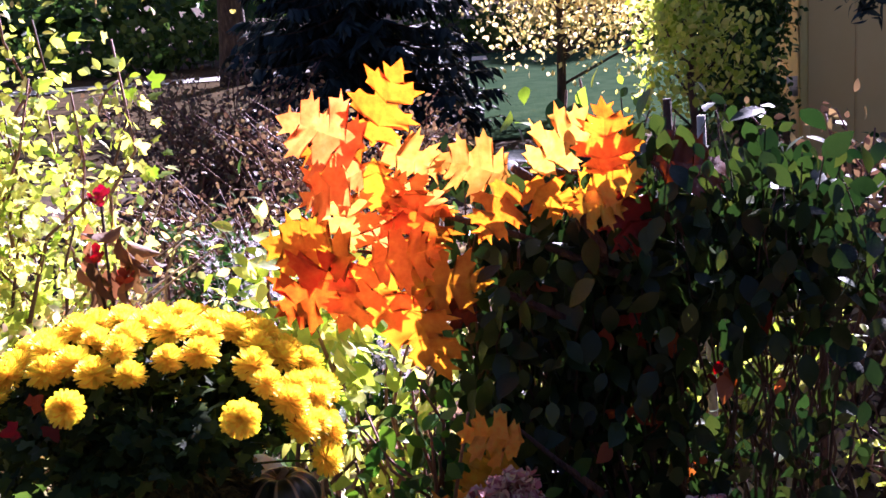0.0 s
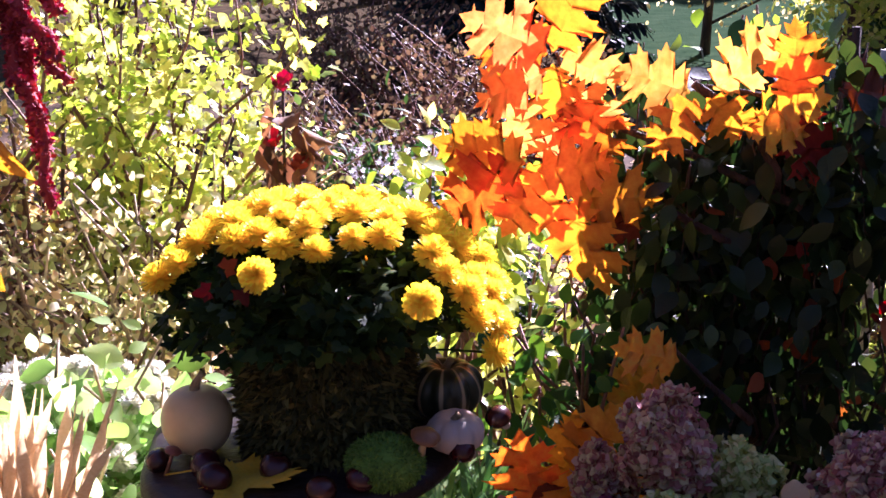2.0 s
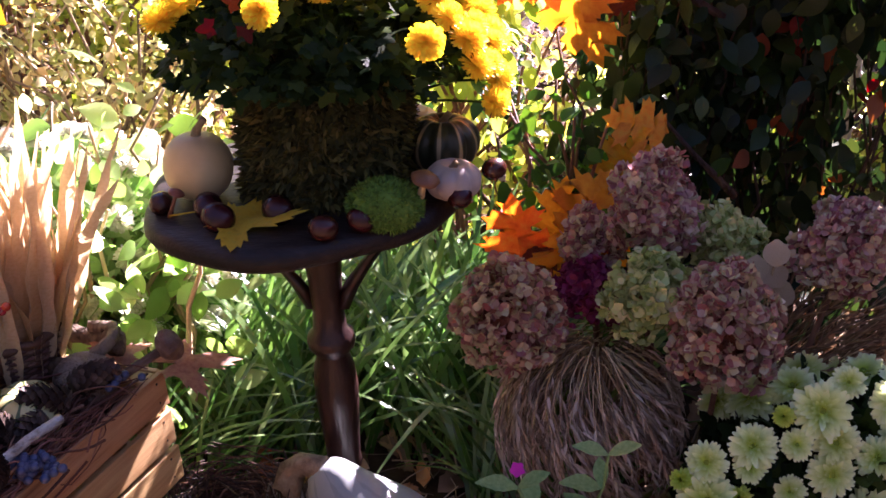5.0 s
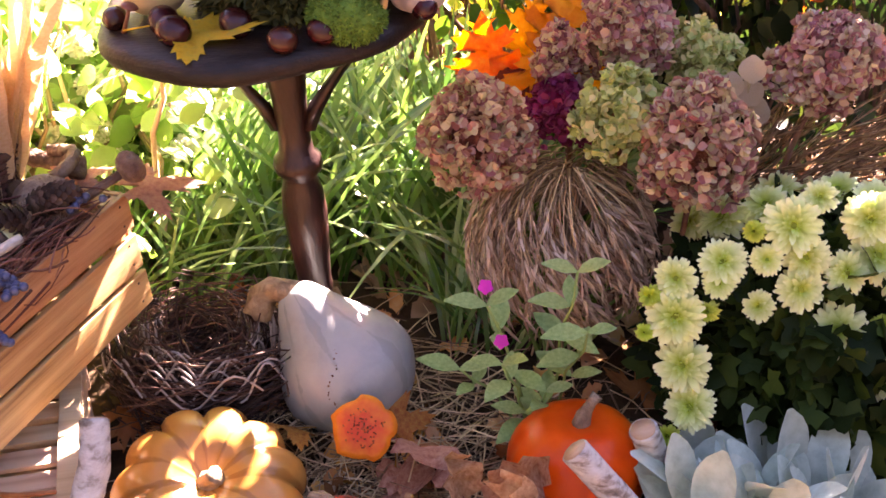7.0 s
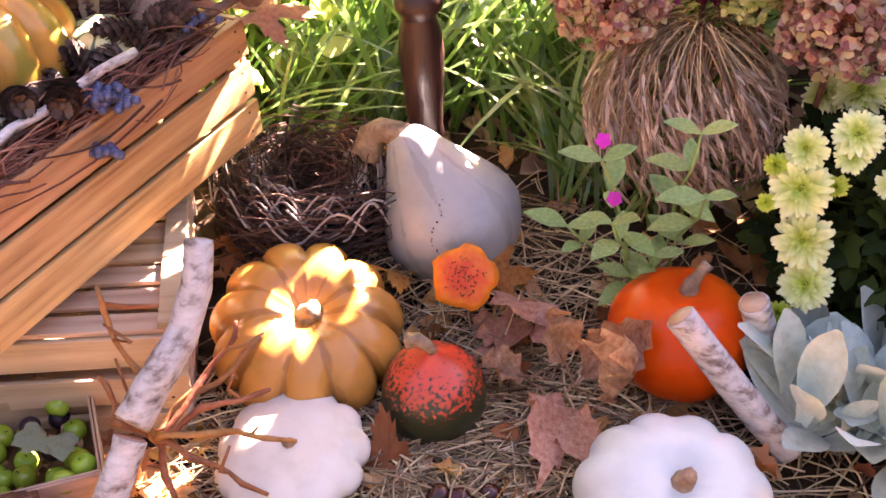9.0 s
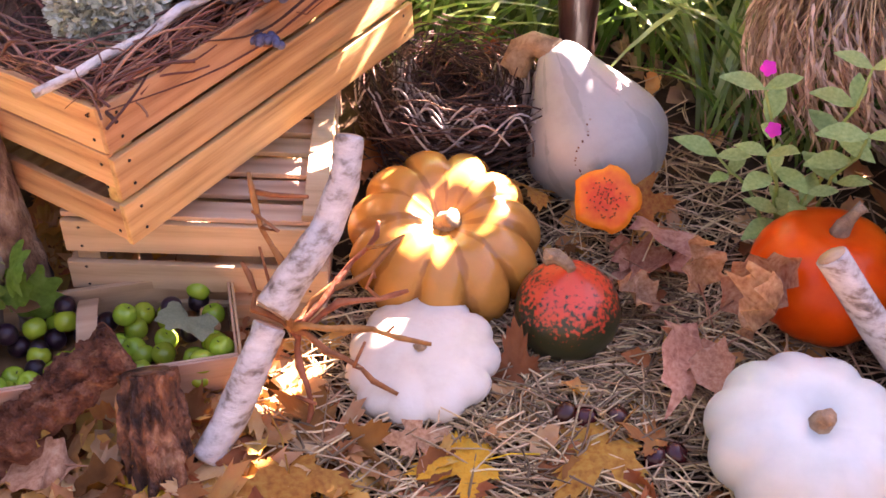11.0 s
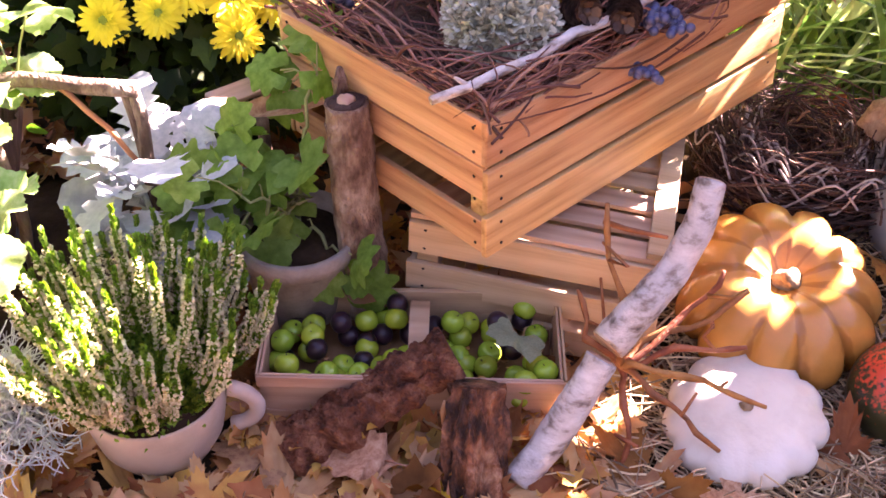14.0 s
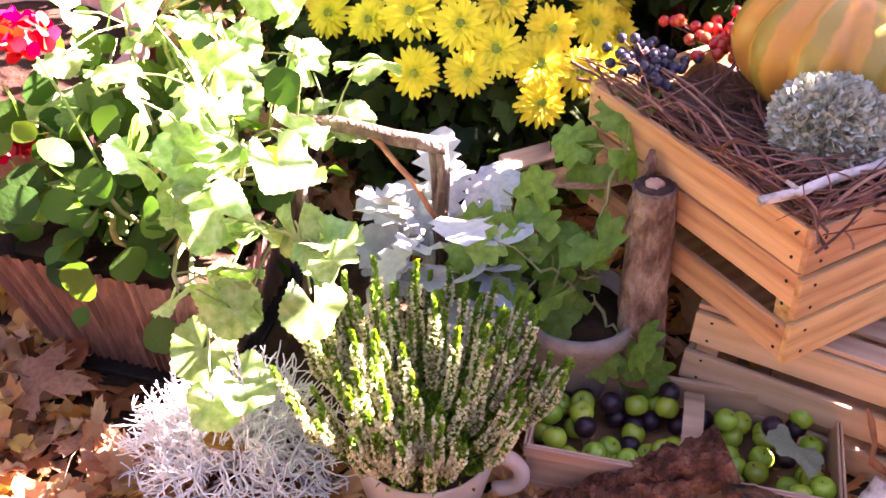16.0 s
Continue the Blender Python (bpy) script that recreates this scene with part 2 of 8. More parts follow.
    if trans:
        tr = nd.new("ShaderNodeBsdfTranslucent")
        h2 = nd.new("ShaderNodeHueSaturation")
        h2.inputs["Saturation"].default_value, h2.inputs["Value"].default_value = tsat, 1.25
        ln.new(col, h2.inputs["Color"])
        ln.new(h2.outputs[0], tr.inputs["Color"])
        ms = nd.new("ShaderNodeMixShader")
        ms.inputs[0].default_value = trans
        ln.new(b.outputs[0], ms.inputs[1])
        ln.new(tr.outputs[0], ms.inputs[2])
        ln.new(ms.outputs[0], nd["Material Output"].inputs["Surface"])
    return m


def ribbed(name, body, stripe, ribs, width=0.35, rough=0.35, blotch=0.35, low=None, low_z=(0.0, 1.0), low_noise=0.08, bump=0.1, bscale=14.0, nscale=26.0):
    """A gourd's rind: stripes down its ribs, broken up by noise, and a second colour lower down."""
    m = mat(name, [tuple(c * 0.8 for c in body), body, tuple(min(1, c * 1.12) for c in body)], rough, bscale, bump, spec=0.5, vary=0.05)
    nt = m.node_tree
    nd, ln = nt.nodes, nt.links
    b = nd["Principled BSDF"]
    col = b.inputs["Base Color"].links[0].from_socket
    tc = nd.new("ShaderNodeTexCoord")
    gr = nd.new("ShaderNodeTexGradient")
    gr.gradient_type = "RADIAL"
    ln.new(tc.outputs["Object"], gr.inputs[0])
    no = nd.new("ShaderNodeTexNoise")
    no.inputs["Scale"].default_value, no.inputs["Detail"].default_value = nscale, 5
    ln.new(tc.outputs["Object"], no.inputs["Vector"])

    def math_(op, a, c):
        k = nd.new("ShaderNodeMath")
        k.operation = op
        for i, q in enumerate((a, c)):
            if isinstance(q, (int, float)):
                k.inputs[i].default_value = q
            else:
                ln.new(q, k.inputs[i])
        return k.outputs[0]
    w = math_("PINGPONG", math_("ADD", math_("MULTIPLY", gr.outputs["Fac"], float(ribs)), 0.0), 0.5)
    w = math_("ADD", math_("MULTIPLY", w, 2.0), math_("MULTIPLY", math_("SUBTRACT", no.outputs["Fac"], 0.5), blotch * 2))
    mr = nd.new("ShaderNodeMapRange")
    mr.inputs["From Min"].default_value, mr.inputs["From Max"].default_value = 1 - width - 0.06, 1 - width + 0.06
    ln.new(w, mr.inputs["Value"])
    mx = nd.new("ShaderNodeMix")
    mx.data_type = "RGBA"
    ln.new(mr.outputs[0], mx.inputs[0])
    ln.new(col, mx.inputs[6])
    mx.inputs[7].default_value = (*stripe, 1)
    out = mx.outputs[2]
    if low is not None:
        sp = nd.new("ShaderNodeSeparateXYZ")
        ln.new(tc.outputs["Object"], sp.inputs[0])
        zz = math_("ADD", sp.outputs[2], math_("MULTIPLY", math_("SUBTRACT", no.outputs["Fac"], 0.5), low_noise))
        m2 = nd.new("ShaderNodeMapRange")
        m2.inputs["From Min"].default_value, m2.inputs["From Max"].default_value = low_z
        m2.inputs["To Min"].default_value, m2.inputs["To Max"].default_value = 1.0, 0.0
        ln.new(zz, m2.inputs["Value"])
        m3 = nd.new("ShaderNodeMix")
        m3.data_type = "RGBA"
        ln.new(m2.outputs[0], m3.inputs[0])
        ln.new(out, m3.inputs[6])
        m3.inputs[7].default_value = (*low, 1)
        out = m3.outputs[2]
    ln.new(out, b.inputs["Base Color"])
    return m


def centred(name, heart, rim, r0, r1, rough=0.55, trans=0.35, vary=0.05):
    """A flower's petals: one colour at the heart that gives way to another at the rim."""
    m = mat(name, [tuple(c * 0.93 for c in rim), rim, tuple(min(1, c * 1.04) for c in rim)], rough, 60, 0.1, trans, vary=vary, hue=0.006, tsat=1.0)
    nt = m.node_tree
    nd, ln = nt.nodes, nt.links
    hs = next(n for n in nd if n.bl_idname == "ShaderNodeHueSaturation" and n.outputs[0].links and n.outputs[0].links[0].to_node == nd["Principled BSDF"])
    was = hs.inputs["Color"].links[0].from_socket
    tc = nd.new("ShaderNodeTexCoord")
    le = nd.new("ShaderNodeVectorMath")
    le.operation = "LENGTH"
    ln.new(tc.outputs["Object"], le.inputs[0])
    mr = nd.new("ShaderNodeMapRange")
    mr.inputs["From Min"].default_value, mr.inputs["From Max"].default_value = r0, r1
    ln.new(le.outputs["Value"], mr.inputs["Value"])
    mx = nd.new("ShaderNodeMix")
    mx.data_type = "RGBA"
    ln.new(mr.outputs[0], mx.inputs[0])
    mx.inputs[6].default_value = (*heart, 1)
    ln.new(was, mx.inputs[7])
    ln.new(mx.outputs[2], hs.inputs["Color"])
    return m


SOIL = mat("soil_and_leaf_mould", [(0.018, 0.011, 0.007), (0.05, 0.028, 0.017), (0.1, 0.058, 0.034)], 0.95, 6, 0.6, dist=0.02, spec=0.1)
# Greens kept dark to stand in for the shade on the lawn.
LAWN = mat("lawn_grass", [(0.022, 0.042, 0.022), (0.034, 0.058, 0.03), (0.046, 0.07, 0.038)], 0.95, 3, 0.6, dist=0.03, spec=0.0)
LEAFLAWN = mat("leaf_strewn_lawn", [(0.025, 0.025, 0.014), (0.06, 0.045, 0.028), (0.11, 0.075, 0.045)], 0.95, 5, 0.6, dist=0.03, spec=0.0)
PATH = mat("pale_path", [(0.3, 0.28, 0.26), (0.42, 0.4, 0.37)], 0.9, 8, 0.3)
BARKWOOD = mat("dark_bark", [(0.02, 0.012, 0.009), (0.06, 0.032, 0.022), (0.13, 0.08, 0.055)], 0.9, 22, 1.0, stretch=(1, 1, 0.25), dist=0.01)
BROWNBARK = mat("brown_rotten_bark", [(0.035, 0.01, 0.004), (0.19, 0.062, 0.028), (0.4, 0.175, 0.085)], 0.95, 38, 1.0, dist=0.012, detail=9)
GREYBARK = mat("grey_brown_bark", [(0.045, 0.025, 0.015), (0.14, 0.085, 0.055), (0.32, 0.24, 0.18)], 0.9, 20, 1.0, stretch=(1, 1, 0.4), dist=0.01)
TWIG = mat("reddish_twig", [(0.06, 0.02, 0.014), (0.16, 0.065, 0.042), (0.32, 0.17, 0.12)], 0.7, 40, 0.4, island=0.6, vary=0.3)
VINESTEM = mat("orange_brown_vine", [(0.15, 0.05, 0.018), (0.32, 0.12, 0.04), (0.42, 0.19, 0.07)], 0.65, 30, 0.5, vary=0.15)
PALETWIG = mat("pale_grey_twig", [(0.25, 0.2, 0.17), (0.42, 0.37, 0.33), (0.55, 0.5, 0.46)], 0.7, 40, 0.4)
STRAW = mat("straw", [(0.11, 0.06, 0.03), (0.4, 0.28, 0.15), (0.7, 0.56, 0.33)], 0.6, 20, 0.1, island=0.85, vary=0.25, trans=0.1)
PINE = mat("pine_board", [(0.2, 0.09, 0.032), (0.44, 0.25, 0.1), (0.55, 0.34, 0.15), (0.64, 0.42, 0.2)], 0.5, 7, 0.35, stretch=(0.5, 10, 10), vary=0.16, fine=10)
PALEPINE = mat("pale_pine_board", [(0.36, 0.24, 0.14), (0.54, 0.38, 0.24), (0.64, 0.48, 0.32)], 0.6, 5, 0.15, stretch=(0.6, 9, 9), vary=0.12, fine=10)
CHIP = mat("chip_wood", [(0.34, 0.2, 0.12), (0.5, 0.32, 0.2), (0.58, 0.4, 0.27)], 0.6, 6, 0.12, stretch=(0.6, 8, 8), vary=0.08)
DARKWOOD = mat("dark_stained_wood", [(0.008, 0.003, 0.002), (0.022, 0.008, 0.006), (0.055, 0.022, 0.014)], 0.36, 8, 0.25, stretch=(4, 4, 1), spec=0.5)
TABLETOP = mat("dark_slab_wood", [(0.006, 0.004, 0.004), (0.016, 0.01, 0.009), (0.035, 0.022, 0.02)], 0.5, 14, 0.4, spec=0.3, stretch=(1, 3, 3))

# ---- leaf and flower colours ----
def leafmat(name, cols, trans=0.45, rough=0.45, island=0.85, **kw):
    """A leaf that lets light through, each blade in a tone of its own."""
    return mat(name, cols, rough, kw.pop("scale", 30), kw.pop("bump", 0.25), trans, island=island, spec=kw.pop("spec", 0.18), **kw)


SUNLEAF = leafmat("yellow_green_leaf", [(0.2, 0.3, 0.04), (0.38, 0.46, 0.08), (0.52, 0.54, 0.14), (0.62, 0.55, 0.18)], 0.62, 0.35, spec=0.5)
MIXLEAF = leafmat("turning_leaf", [(0.1, 0.16, 0.04), (0.32, 0.36, 0.1), (0.56, 0.5, 0.2), (0.6, 0.42, 0.2), (0.5, 0.24, 0.1)], 0.58, 0.35, spec=0.5)
DRYLEAF = leafmat("dry_brown_leaf", [(0.09, 0.05, 0.03), (0.2, 0.1, 0.05), (0.32, 0.17, 0.08)], 0.3, 0.6)
GREENLEAF = leafmat("green_leaf", [(0.025, 0.07, 0.015), (0.05, 0.12, 0.02), (0.10, 0.2, 0.03)], 0.4, 0.4)
# Leaf greens taken near black to carry the shade of the backlit screen.
VINELEAF = leafmat("shade_toned_vine_leaf", [(0.006, 0.015, 0.005), (0.014, 0.03, 0.008), (0.024, 0.046, 0.011), (0.06, 0.075, 0.016)], 0.3, 0.4, spec=0.3)
REDLEAF = leafmat("red_creeper_leaf", [(0.2, 0.03, 0.02), (0.35, 0.07, 0.035), (0.42, 0.16, 0.07)], 0.35)
CREAMLEAF = leafmat("pale_yellow_shrub_leaf", [(0.45, 0.38, 0.12), (0.66, 0.56, 0.26), (0.78, 0.68, 0.4)], 0.65, 0.35)
YTREE = leafmat("yellowing_tree_leaf", [(0.25, 0.26, 0.06), (0.5, 0.44, 0.14), (0.62, 0.52, 0.22)], 0.6)
FARGREEN = leafmat("far_green_leaf", [(0.02, 0.05, 0.015), (0.05, 0.10, 0.025), (0.10, 0.15, 0.04)], 0.35)
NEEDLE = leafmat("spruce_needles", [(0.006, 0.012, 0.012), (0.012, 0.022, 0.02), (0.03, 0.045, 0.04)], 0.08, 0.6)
BROWNSHRUB = leafmat("brown_shrub_leaf", [(0.06, 0.035, 0.025), (0.15, 0.09, 0.055), (0.26, 0.17, 0.09), (0.12, 0.12, 0.05)], 0.3)
OAKLEAF = leafmat("orange_oak_leaf", [(0.58, 0.13, 0.012), (0.7, 0.2, 0.02), (0.76, 0.29, 0.04)], 0.48, 0.4, 0.0, vary=0.35, hue=0.02, scale=9, tsat=1.05)
# Lit copy of the orange leaf: paler, as if sun shone through it.
OAKSUNLIT = leafmat("sunlit_toned_oak_leaf", [(0.7, 0.2, 0.02), (0.76, 0.29, 0.04), (0.8, 0.36, 0.07)], 0.52, 0.4, 0.0, vary=0.12, hue=0.015, scale=9, tsat=1.0)
# Red leaf, its tones lowered to stand in for shade.
OAKRED = leafmat("red_oak_leaf", [(0.13, 0.02, 0.01), (0.22, 0.035, 0.014)], 0.2, 0.4, 0.0, vary=0.25, scale=9)
OAKGOLD = leafmat("golden_oak_leaf", [(0.65, 0.25, 0.03), (0.75, 0.36, 0.05), (0.66, 0.42, 0.08)], 0.45, 0.4, 0.0, vary=0.15, scale=9)
ASTER = leafmat("lavender_white_petal", [(0.42, 0.36, 0.45), (0.66, 0.62, 0.62), (0.56, 0.5, 0.56)], 0.5, 0.6)
YPETAL = mat("yellow_petal", [(0.86, 0.65, 0.02), (0.92, 0.76, 0.05), (0.95, 0.84, 0.12)], 0.55, 40, 0.1, 0.5, vary=0.08, hue=0.01, island=0.7)
GRASSBLADE = leafmat("lilyturf_blade", [(0.06, 0.14, 0.03), (0.15, 0.28, 0.07), (0.34, 0.47, 0.18)], 0.52, 0.2, spec=0.8)
HOUSEWALL = mat("ochre_render", [(0.76, 0.5, 0.16), (0.82, 0.56, 0.2)], 0.9, 2.5, 0.25)
PINKWALL = mat("salmon_render", [(0.48, 0.32, 0.24), (0.55, 0.38, 0.29)], 0.9, 2, 0.2)
WHITEPAINT = mat("white_paint", [(0.72, 0.72, 0.7), (0.8, 0.8, 0.78)], 0.5, 6, 0.05)
GREYSTONE = mat("grey_stone_sill", [(0.3, 0.28, 0.26), (0.42, 0.4, 0.38)], 0.85, 12, 0.2)
IRON = mat("black_iron", [(0.015, 0.015, 0.015), (0.04, 0.035, 0.03)], 0.5, 30, 0.2, metal=0.6)
GLASSDARK = mat("dim_window_glass", [(0.02, 0.022, 0.025), (0.03, 0.033, 0.036)], 0.06, 3, 0.0, spec=0.6)


def smooth01(a, b, x):
    t = np.clip((np.asarray(x, float) - a) / (b - a), 0, 1)
    return t * t * (3 - 2 * t)


def gz(x, y):
    """The height of the ground: level in front, a low rise of straw and soil under the table."""
    return 0.045 * smooth01(1.08, 1.3, y) * (1 - smooth01(2.4, 3.6, y)) * (1 - smooth01(0.9, 1.6, np.abs(np.asarray(x, float) + 0.2)))


# ---- setting ----
def ground_sheet():
    xs = np.concatenate([[-400, -60, -15, -6], np.arange(-3.2, 2.41, 0.1), [5, 14, 60, 400]])
    ys = np.concatenate([[-400, -60, -12, -4, -2], np.arange(-1.2, 4.01, 0.1), [6, 10, 16, 30, 80, 400]])
    X, Y = np.meshgrid(xs, ys)
    Z = gz(X, Y) + np.where((np.abs(X) < 3) & (Y < 4) & (Y > -1), 0.006 * np.sin(X * 23 + Y * 7) * np.sin(Y * 19), 0)
    g = Geo().add(np.stack([X, Y, Z], 2).reshape(-1, 3), quads(len(ys), len(xs), False))
    solo("ground", g, SOIL, None, "dark garden soil covered with leaf mould", "ground", kind="structure")
    def patch(name, x0, x1, y0, y1, z, material, label, slope=0.0):
        nx, ny = 40, 20
        X, Y = np.meshgrid(np.linspace(0, 1, nx), np.linspace(0, 1, ny))
        wob = 0.25 * np.sin(X * 21) * 0.3
        px = x0 + (x1 - x0) * X
        py = y0 + (y1 - y0) * Y + wob * (Y < 0.5) + slope * (px - x0)
        gg = Geo().add(np.stack([px, py, np.full_like(px, z)], 2).reshape(-1, 3), quads(ny, nx, False))
        solo(name, gg, material, None, label, name.split("_")[0], kind="structure")
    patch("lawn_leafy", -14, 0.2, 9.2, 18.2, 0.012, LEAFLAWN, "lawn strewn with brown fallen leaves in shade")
    patch("lawn_green", 0.2, 9, 9.5, 19.6, 0.016, LAWN, "short green lawn, toned dark for open shade")
    patch("path", -16, 0.6, 18.4, 19.3, 0.03, PATH, "pale grey garden path", -0.03)


ground_sheet()
# plain unseen walls added behind and beside the camera to hold back sky light
BLOCKWALL = mat("dark_grey_wall", [(0.016, 0.017, 0.018), (0.026, 0.027, 0.028), (0.036, 0.037, 0.038)], 0.9, 3, 0.3, spec=0.1)
for _n, _x, _y, _w, _r in (("wall_south", 0.0, -2.3, 9.4, 0), ("wall_west", -4.7, 1.3, 7.1, 90), ("wall_east", 4.7, 1.3, 7.1, 90)):
    solo(_n, slab(_w, 0.12, 3.4, 0.01), BLOCKWALL, pose(_x, _y, 1.69, 0, 0, _r), "plain dark grey wall, unseen, added to block sky light", "wall", kind="structure", smooth=False)


def house(name, m, w, h, d, wall_mat, label, windows):
    """A rendered house wall block with real window recesses; windows: (x, z, w, h, grille)."""
    ho = thing(name, m, label, "house")
    t = 0.3
    xs = sorted({0, w, *[q for x, z, ww, hh, g in windows for q in (x, x + ww)]})
    zs = sorted({0, h, *[q for x, z, ww, hh, g in windows for q in (z, z + hh)]})
    g = Geo()
    for x0, x1 in zip(xs[:-1], xs[1:]):
        for z0, z1 in zip(zs[:-1], zs[1:]):
            if any(x <= (x0 + x1) / 2 <= x + ww and z <= (z0 + z1) / 2 <= z + hh for x, z, ww, hh, gr in windows):
                continue
            b = np.array([(x, y, z) for x in (x0, x1) for y in (0, t) for z in (z0, z1)])
            g.add(b, np.array([(0, 4, 5, 1), (2, 3, 7, 6), (0, 1, 3, 2), (4, 6, 7, 5), (1, 5, 7, 3), (0, 2, 6, 4)]))
    part("wall", g, wall_mat, ho, smooth=False)
    part("wall_back", slab(w, d, h, 0.02), wall_mat, ho, m=pose(w / 2, t + d / 2, h / 2), smooth=False)
    part("roof", slab(w + 0.8, d + 1.0, 0.25, 0.03), DRYLEAF, ho, "dull red-brown roof", pose(w / 2, d / 2, h + 0.12))
    part("plinth", slab(w + 0.06, 0.06, 0.3, 0.015), wall_mat, ho, m=pose(w / 2, -0.02, 0.15))
    part("pilaster", slab(0.22, 0.06, h, 0.01), wall_mat, ho, m=pose(w - 0.12, -0.03, h / 2))
    for x, z, ww, hh, gr in windows:
        fr = Geo()
        for cx, cz, sx, sz in ((0.03, hh / 2, 0.06, hh), (ww - 0.03, hh / 2, 0.06, hh), (ww / 2, 0.03, ww - 0.13, 0.06), (ww / 2, hh - 0.03, ww - 0.13, 0.06), (ww / 2, hh / 2, 0.05, hh - 0.13)):
            fr.join(slab(sx, 0.06, sz, 0.006), pose(x + cx, 0.17, z + cz))
        win = part("window", fr, WHITEPAINT, ho, "white-painted window frame")
        part("pane", slab(ww - 0.1, 0.01, hh - 0.1, 0.002), GLASSDARK, win, "dim window glass", pose(x + ww / 2, 0.19, z + hh / 2))
        part("sill", slab(ww + 0.12, 0.2, 0.05, 0.01), GREYSTONE, win, "grey stone sill", pose(x + ww / 2, 0.0, z - 0.027))
        if gr:
            for k in range(6):
                part("bar", tube(Geo(), [(0, 0, 0), (0.02 * (-1) ** k, 0, hh / 2), (0, 0, hh)], 0.008, 6), IRON, win, "black iron grille bar", pose(x + 0.05 + k * (ww - 0.1) / 5, 0.05, z))
    return ho


house("ochre_house", pose(3.9, 13.57, 0, 0, 0, -104), 6, 2.9, 5, HOUSEWALL, "ochre rendered house with a grilled low window", [(5.0, 0.45, 0.75, 0.6, True), (2.2, 0.9, 1.0, 1.3, False)])
house("salmon_house", pose(-4, 32, 0, 0, 0, 2), 14, 7, 8, PINKWALL, "salmon-pink rendered house behind the trees", [(1.2, 1.2, 1.1, 1.5, False), (5.0, 1.2, 1.1, 1.5, False), (9.0, 1.2, 1.1, 1.5, False)])


def limbs(h, r, spread, n, lean=(0, 0), fork=0.35):
    """A tapered trunk with forking limbs; returns the geometry and the limb tips."""
    g, tips = Geo(), []
    top = np.array([lean[0], lean[1], h])
    k = np.linspace(0, 1, 9)[:, None]
    p = top * k + rng.normal(0, 0.012 * h, (9, 3)) * (k * (1 - k) * 3)
    tube(g, p, r * (1.15 - 0.85 * k[:, 0]) + 0.02 * r, 10, 0.08)
    for i in range(n):
        s = rng.uniform(fork, 0.97)
        a = rng.uniform(0, 2 * np.pi)
        b = top * s
        e = b + np.array([math.cos(a) * spread, math.sin(a) * spread, 1.0]) * rng.uniform(0.25, 0.5) * h * (1.15 - s)
        mid = (b + e) / 2 + rng.normal(0, 0.04 * h, 3)
        tube(g, [b, mid, e], [r * 0.4 * (1.1 - s), r * 0.22, r * 0.06], 6, 0.1)
        tips += [e, mid]
    return g, np.array(tips)


def leaf_cloud(centres, per, spread, tmpl, size, up=0.6):
    n = len(centres) * per
    pos = np.repeat(centres, per, 0) + rng.normal(0, 1, (n, 3)) * spread
    tip = rng.normal(size=(n, 3)) + (0, 0, -0.5)
    nrm = rng.normal(size=(n, 3)) + (0, 0, up)
    return scatter(Geo(), tmpl, pos, tip, nrm, rng.uniform(0.6, 1.25, n) * size)


def tree(name, at, h, r, spread, n, per, cloud, tmpl, size, leaf, bark, label, lean=(0, 0), fork=0.35):
    tr = thing(name, pose(*at), label, "tree")
    g, tips = limbs(h, r, spread, n, lean, fork)
    part("trunk", g, bark, tr)
    part("crown", leaf_cloud(tips, per, cloud, tmpl, size), leaf, tr)
    return tr


tree("garden_tree", (-3.3, 17.2, 0), 6.0, 0.2, 1.6, 26, 200, (0.8, 0.8, 0.5), SMALL, 0.15, YTREE, BARKWOOD, "tall garden tree with dark trunk and yellowing leaves", (0.3, 0), 0.2)
tree("path_tree", (-6.5, 15.0, 0), 5.5, 0.16, 1.5, 24, 200, (0.7, 0.7, 0.5), SMALL, 0.14, MIXLEAF, BARKWOOD, "garden tree turning orange and green", (0.2, 0), 0.2)
tree("yellow_shrub", (1.05, 10.9, 0), 2.2, 0.045, 1.7, 46, 130, (0.24, 0.22, 0.2), SMALL, 0.055, CREAMLEAF, BARKWOOD, "large shrub with pale yellow autumn leaves", (0.1, 0), 0.1)
tree("dark_shrub", (2.02, 7.8, 0), 1.3, 0.035, 0.5, 34, 130, (0.09, 0.09, 0.12), SMALL, 0.05, FARGREEN, BARKWOOD, "dark green shrub beside the house", (0, 0), 0.05)
tree("light_shrub", (1.36, 6.4, 0), 1.2, 0.03, 0.9, 14, 60, (0.1, 0.1, 0.1), SMALL, 0.05, SUNLEAF, BARKWOOD, "small shrub with bright green leaves", (0, 0), 0.3)


def hedge(name, at, size, n, leaf, label, clump=1.0):
    pos, d = ball(n, (0.5, 0.5, 0.5), 0.2)
    pos = np.sign(pos) * np.abs(pos * 2) ** 0.55 * 0.5 * size
    pos[:, 2] += size[2] / 2
    g = scatter(Geo(), SMALL, pos, d + rng.normal(size=(n, 3)), d + (0, 0, 0.4), rng.uniform(0.1, 0.22, n) * clump)
    solo(name, g, leaf, pose(*at), label, "hedge", kind="stuff")


hedge("dark_hedge", (-9.5, 21.5, 0), np.array([13.0, 1.6, 2.2]), 7000, FARGREEN, "dark clipped hedge behind the path")
hedge("low_hedge", (3.5, 20.6, 0), np.array([9.0, 1.3, 1.5]), 5000, FARGREEN, "dark green hedge along the far lawn")
# Raised and thickened out of view so that its shadow reaches the lawn.
hedge("far_wood", (0, 44, 0), np.array([80.0, 5, 16]), 12000, FARGREEN, "far trees behind the houses, heightened to shade the lawn", 8.0)


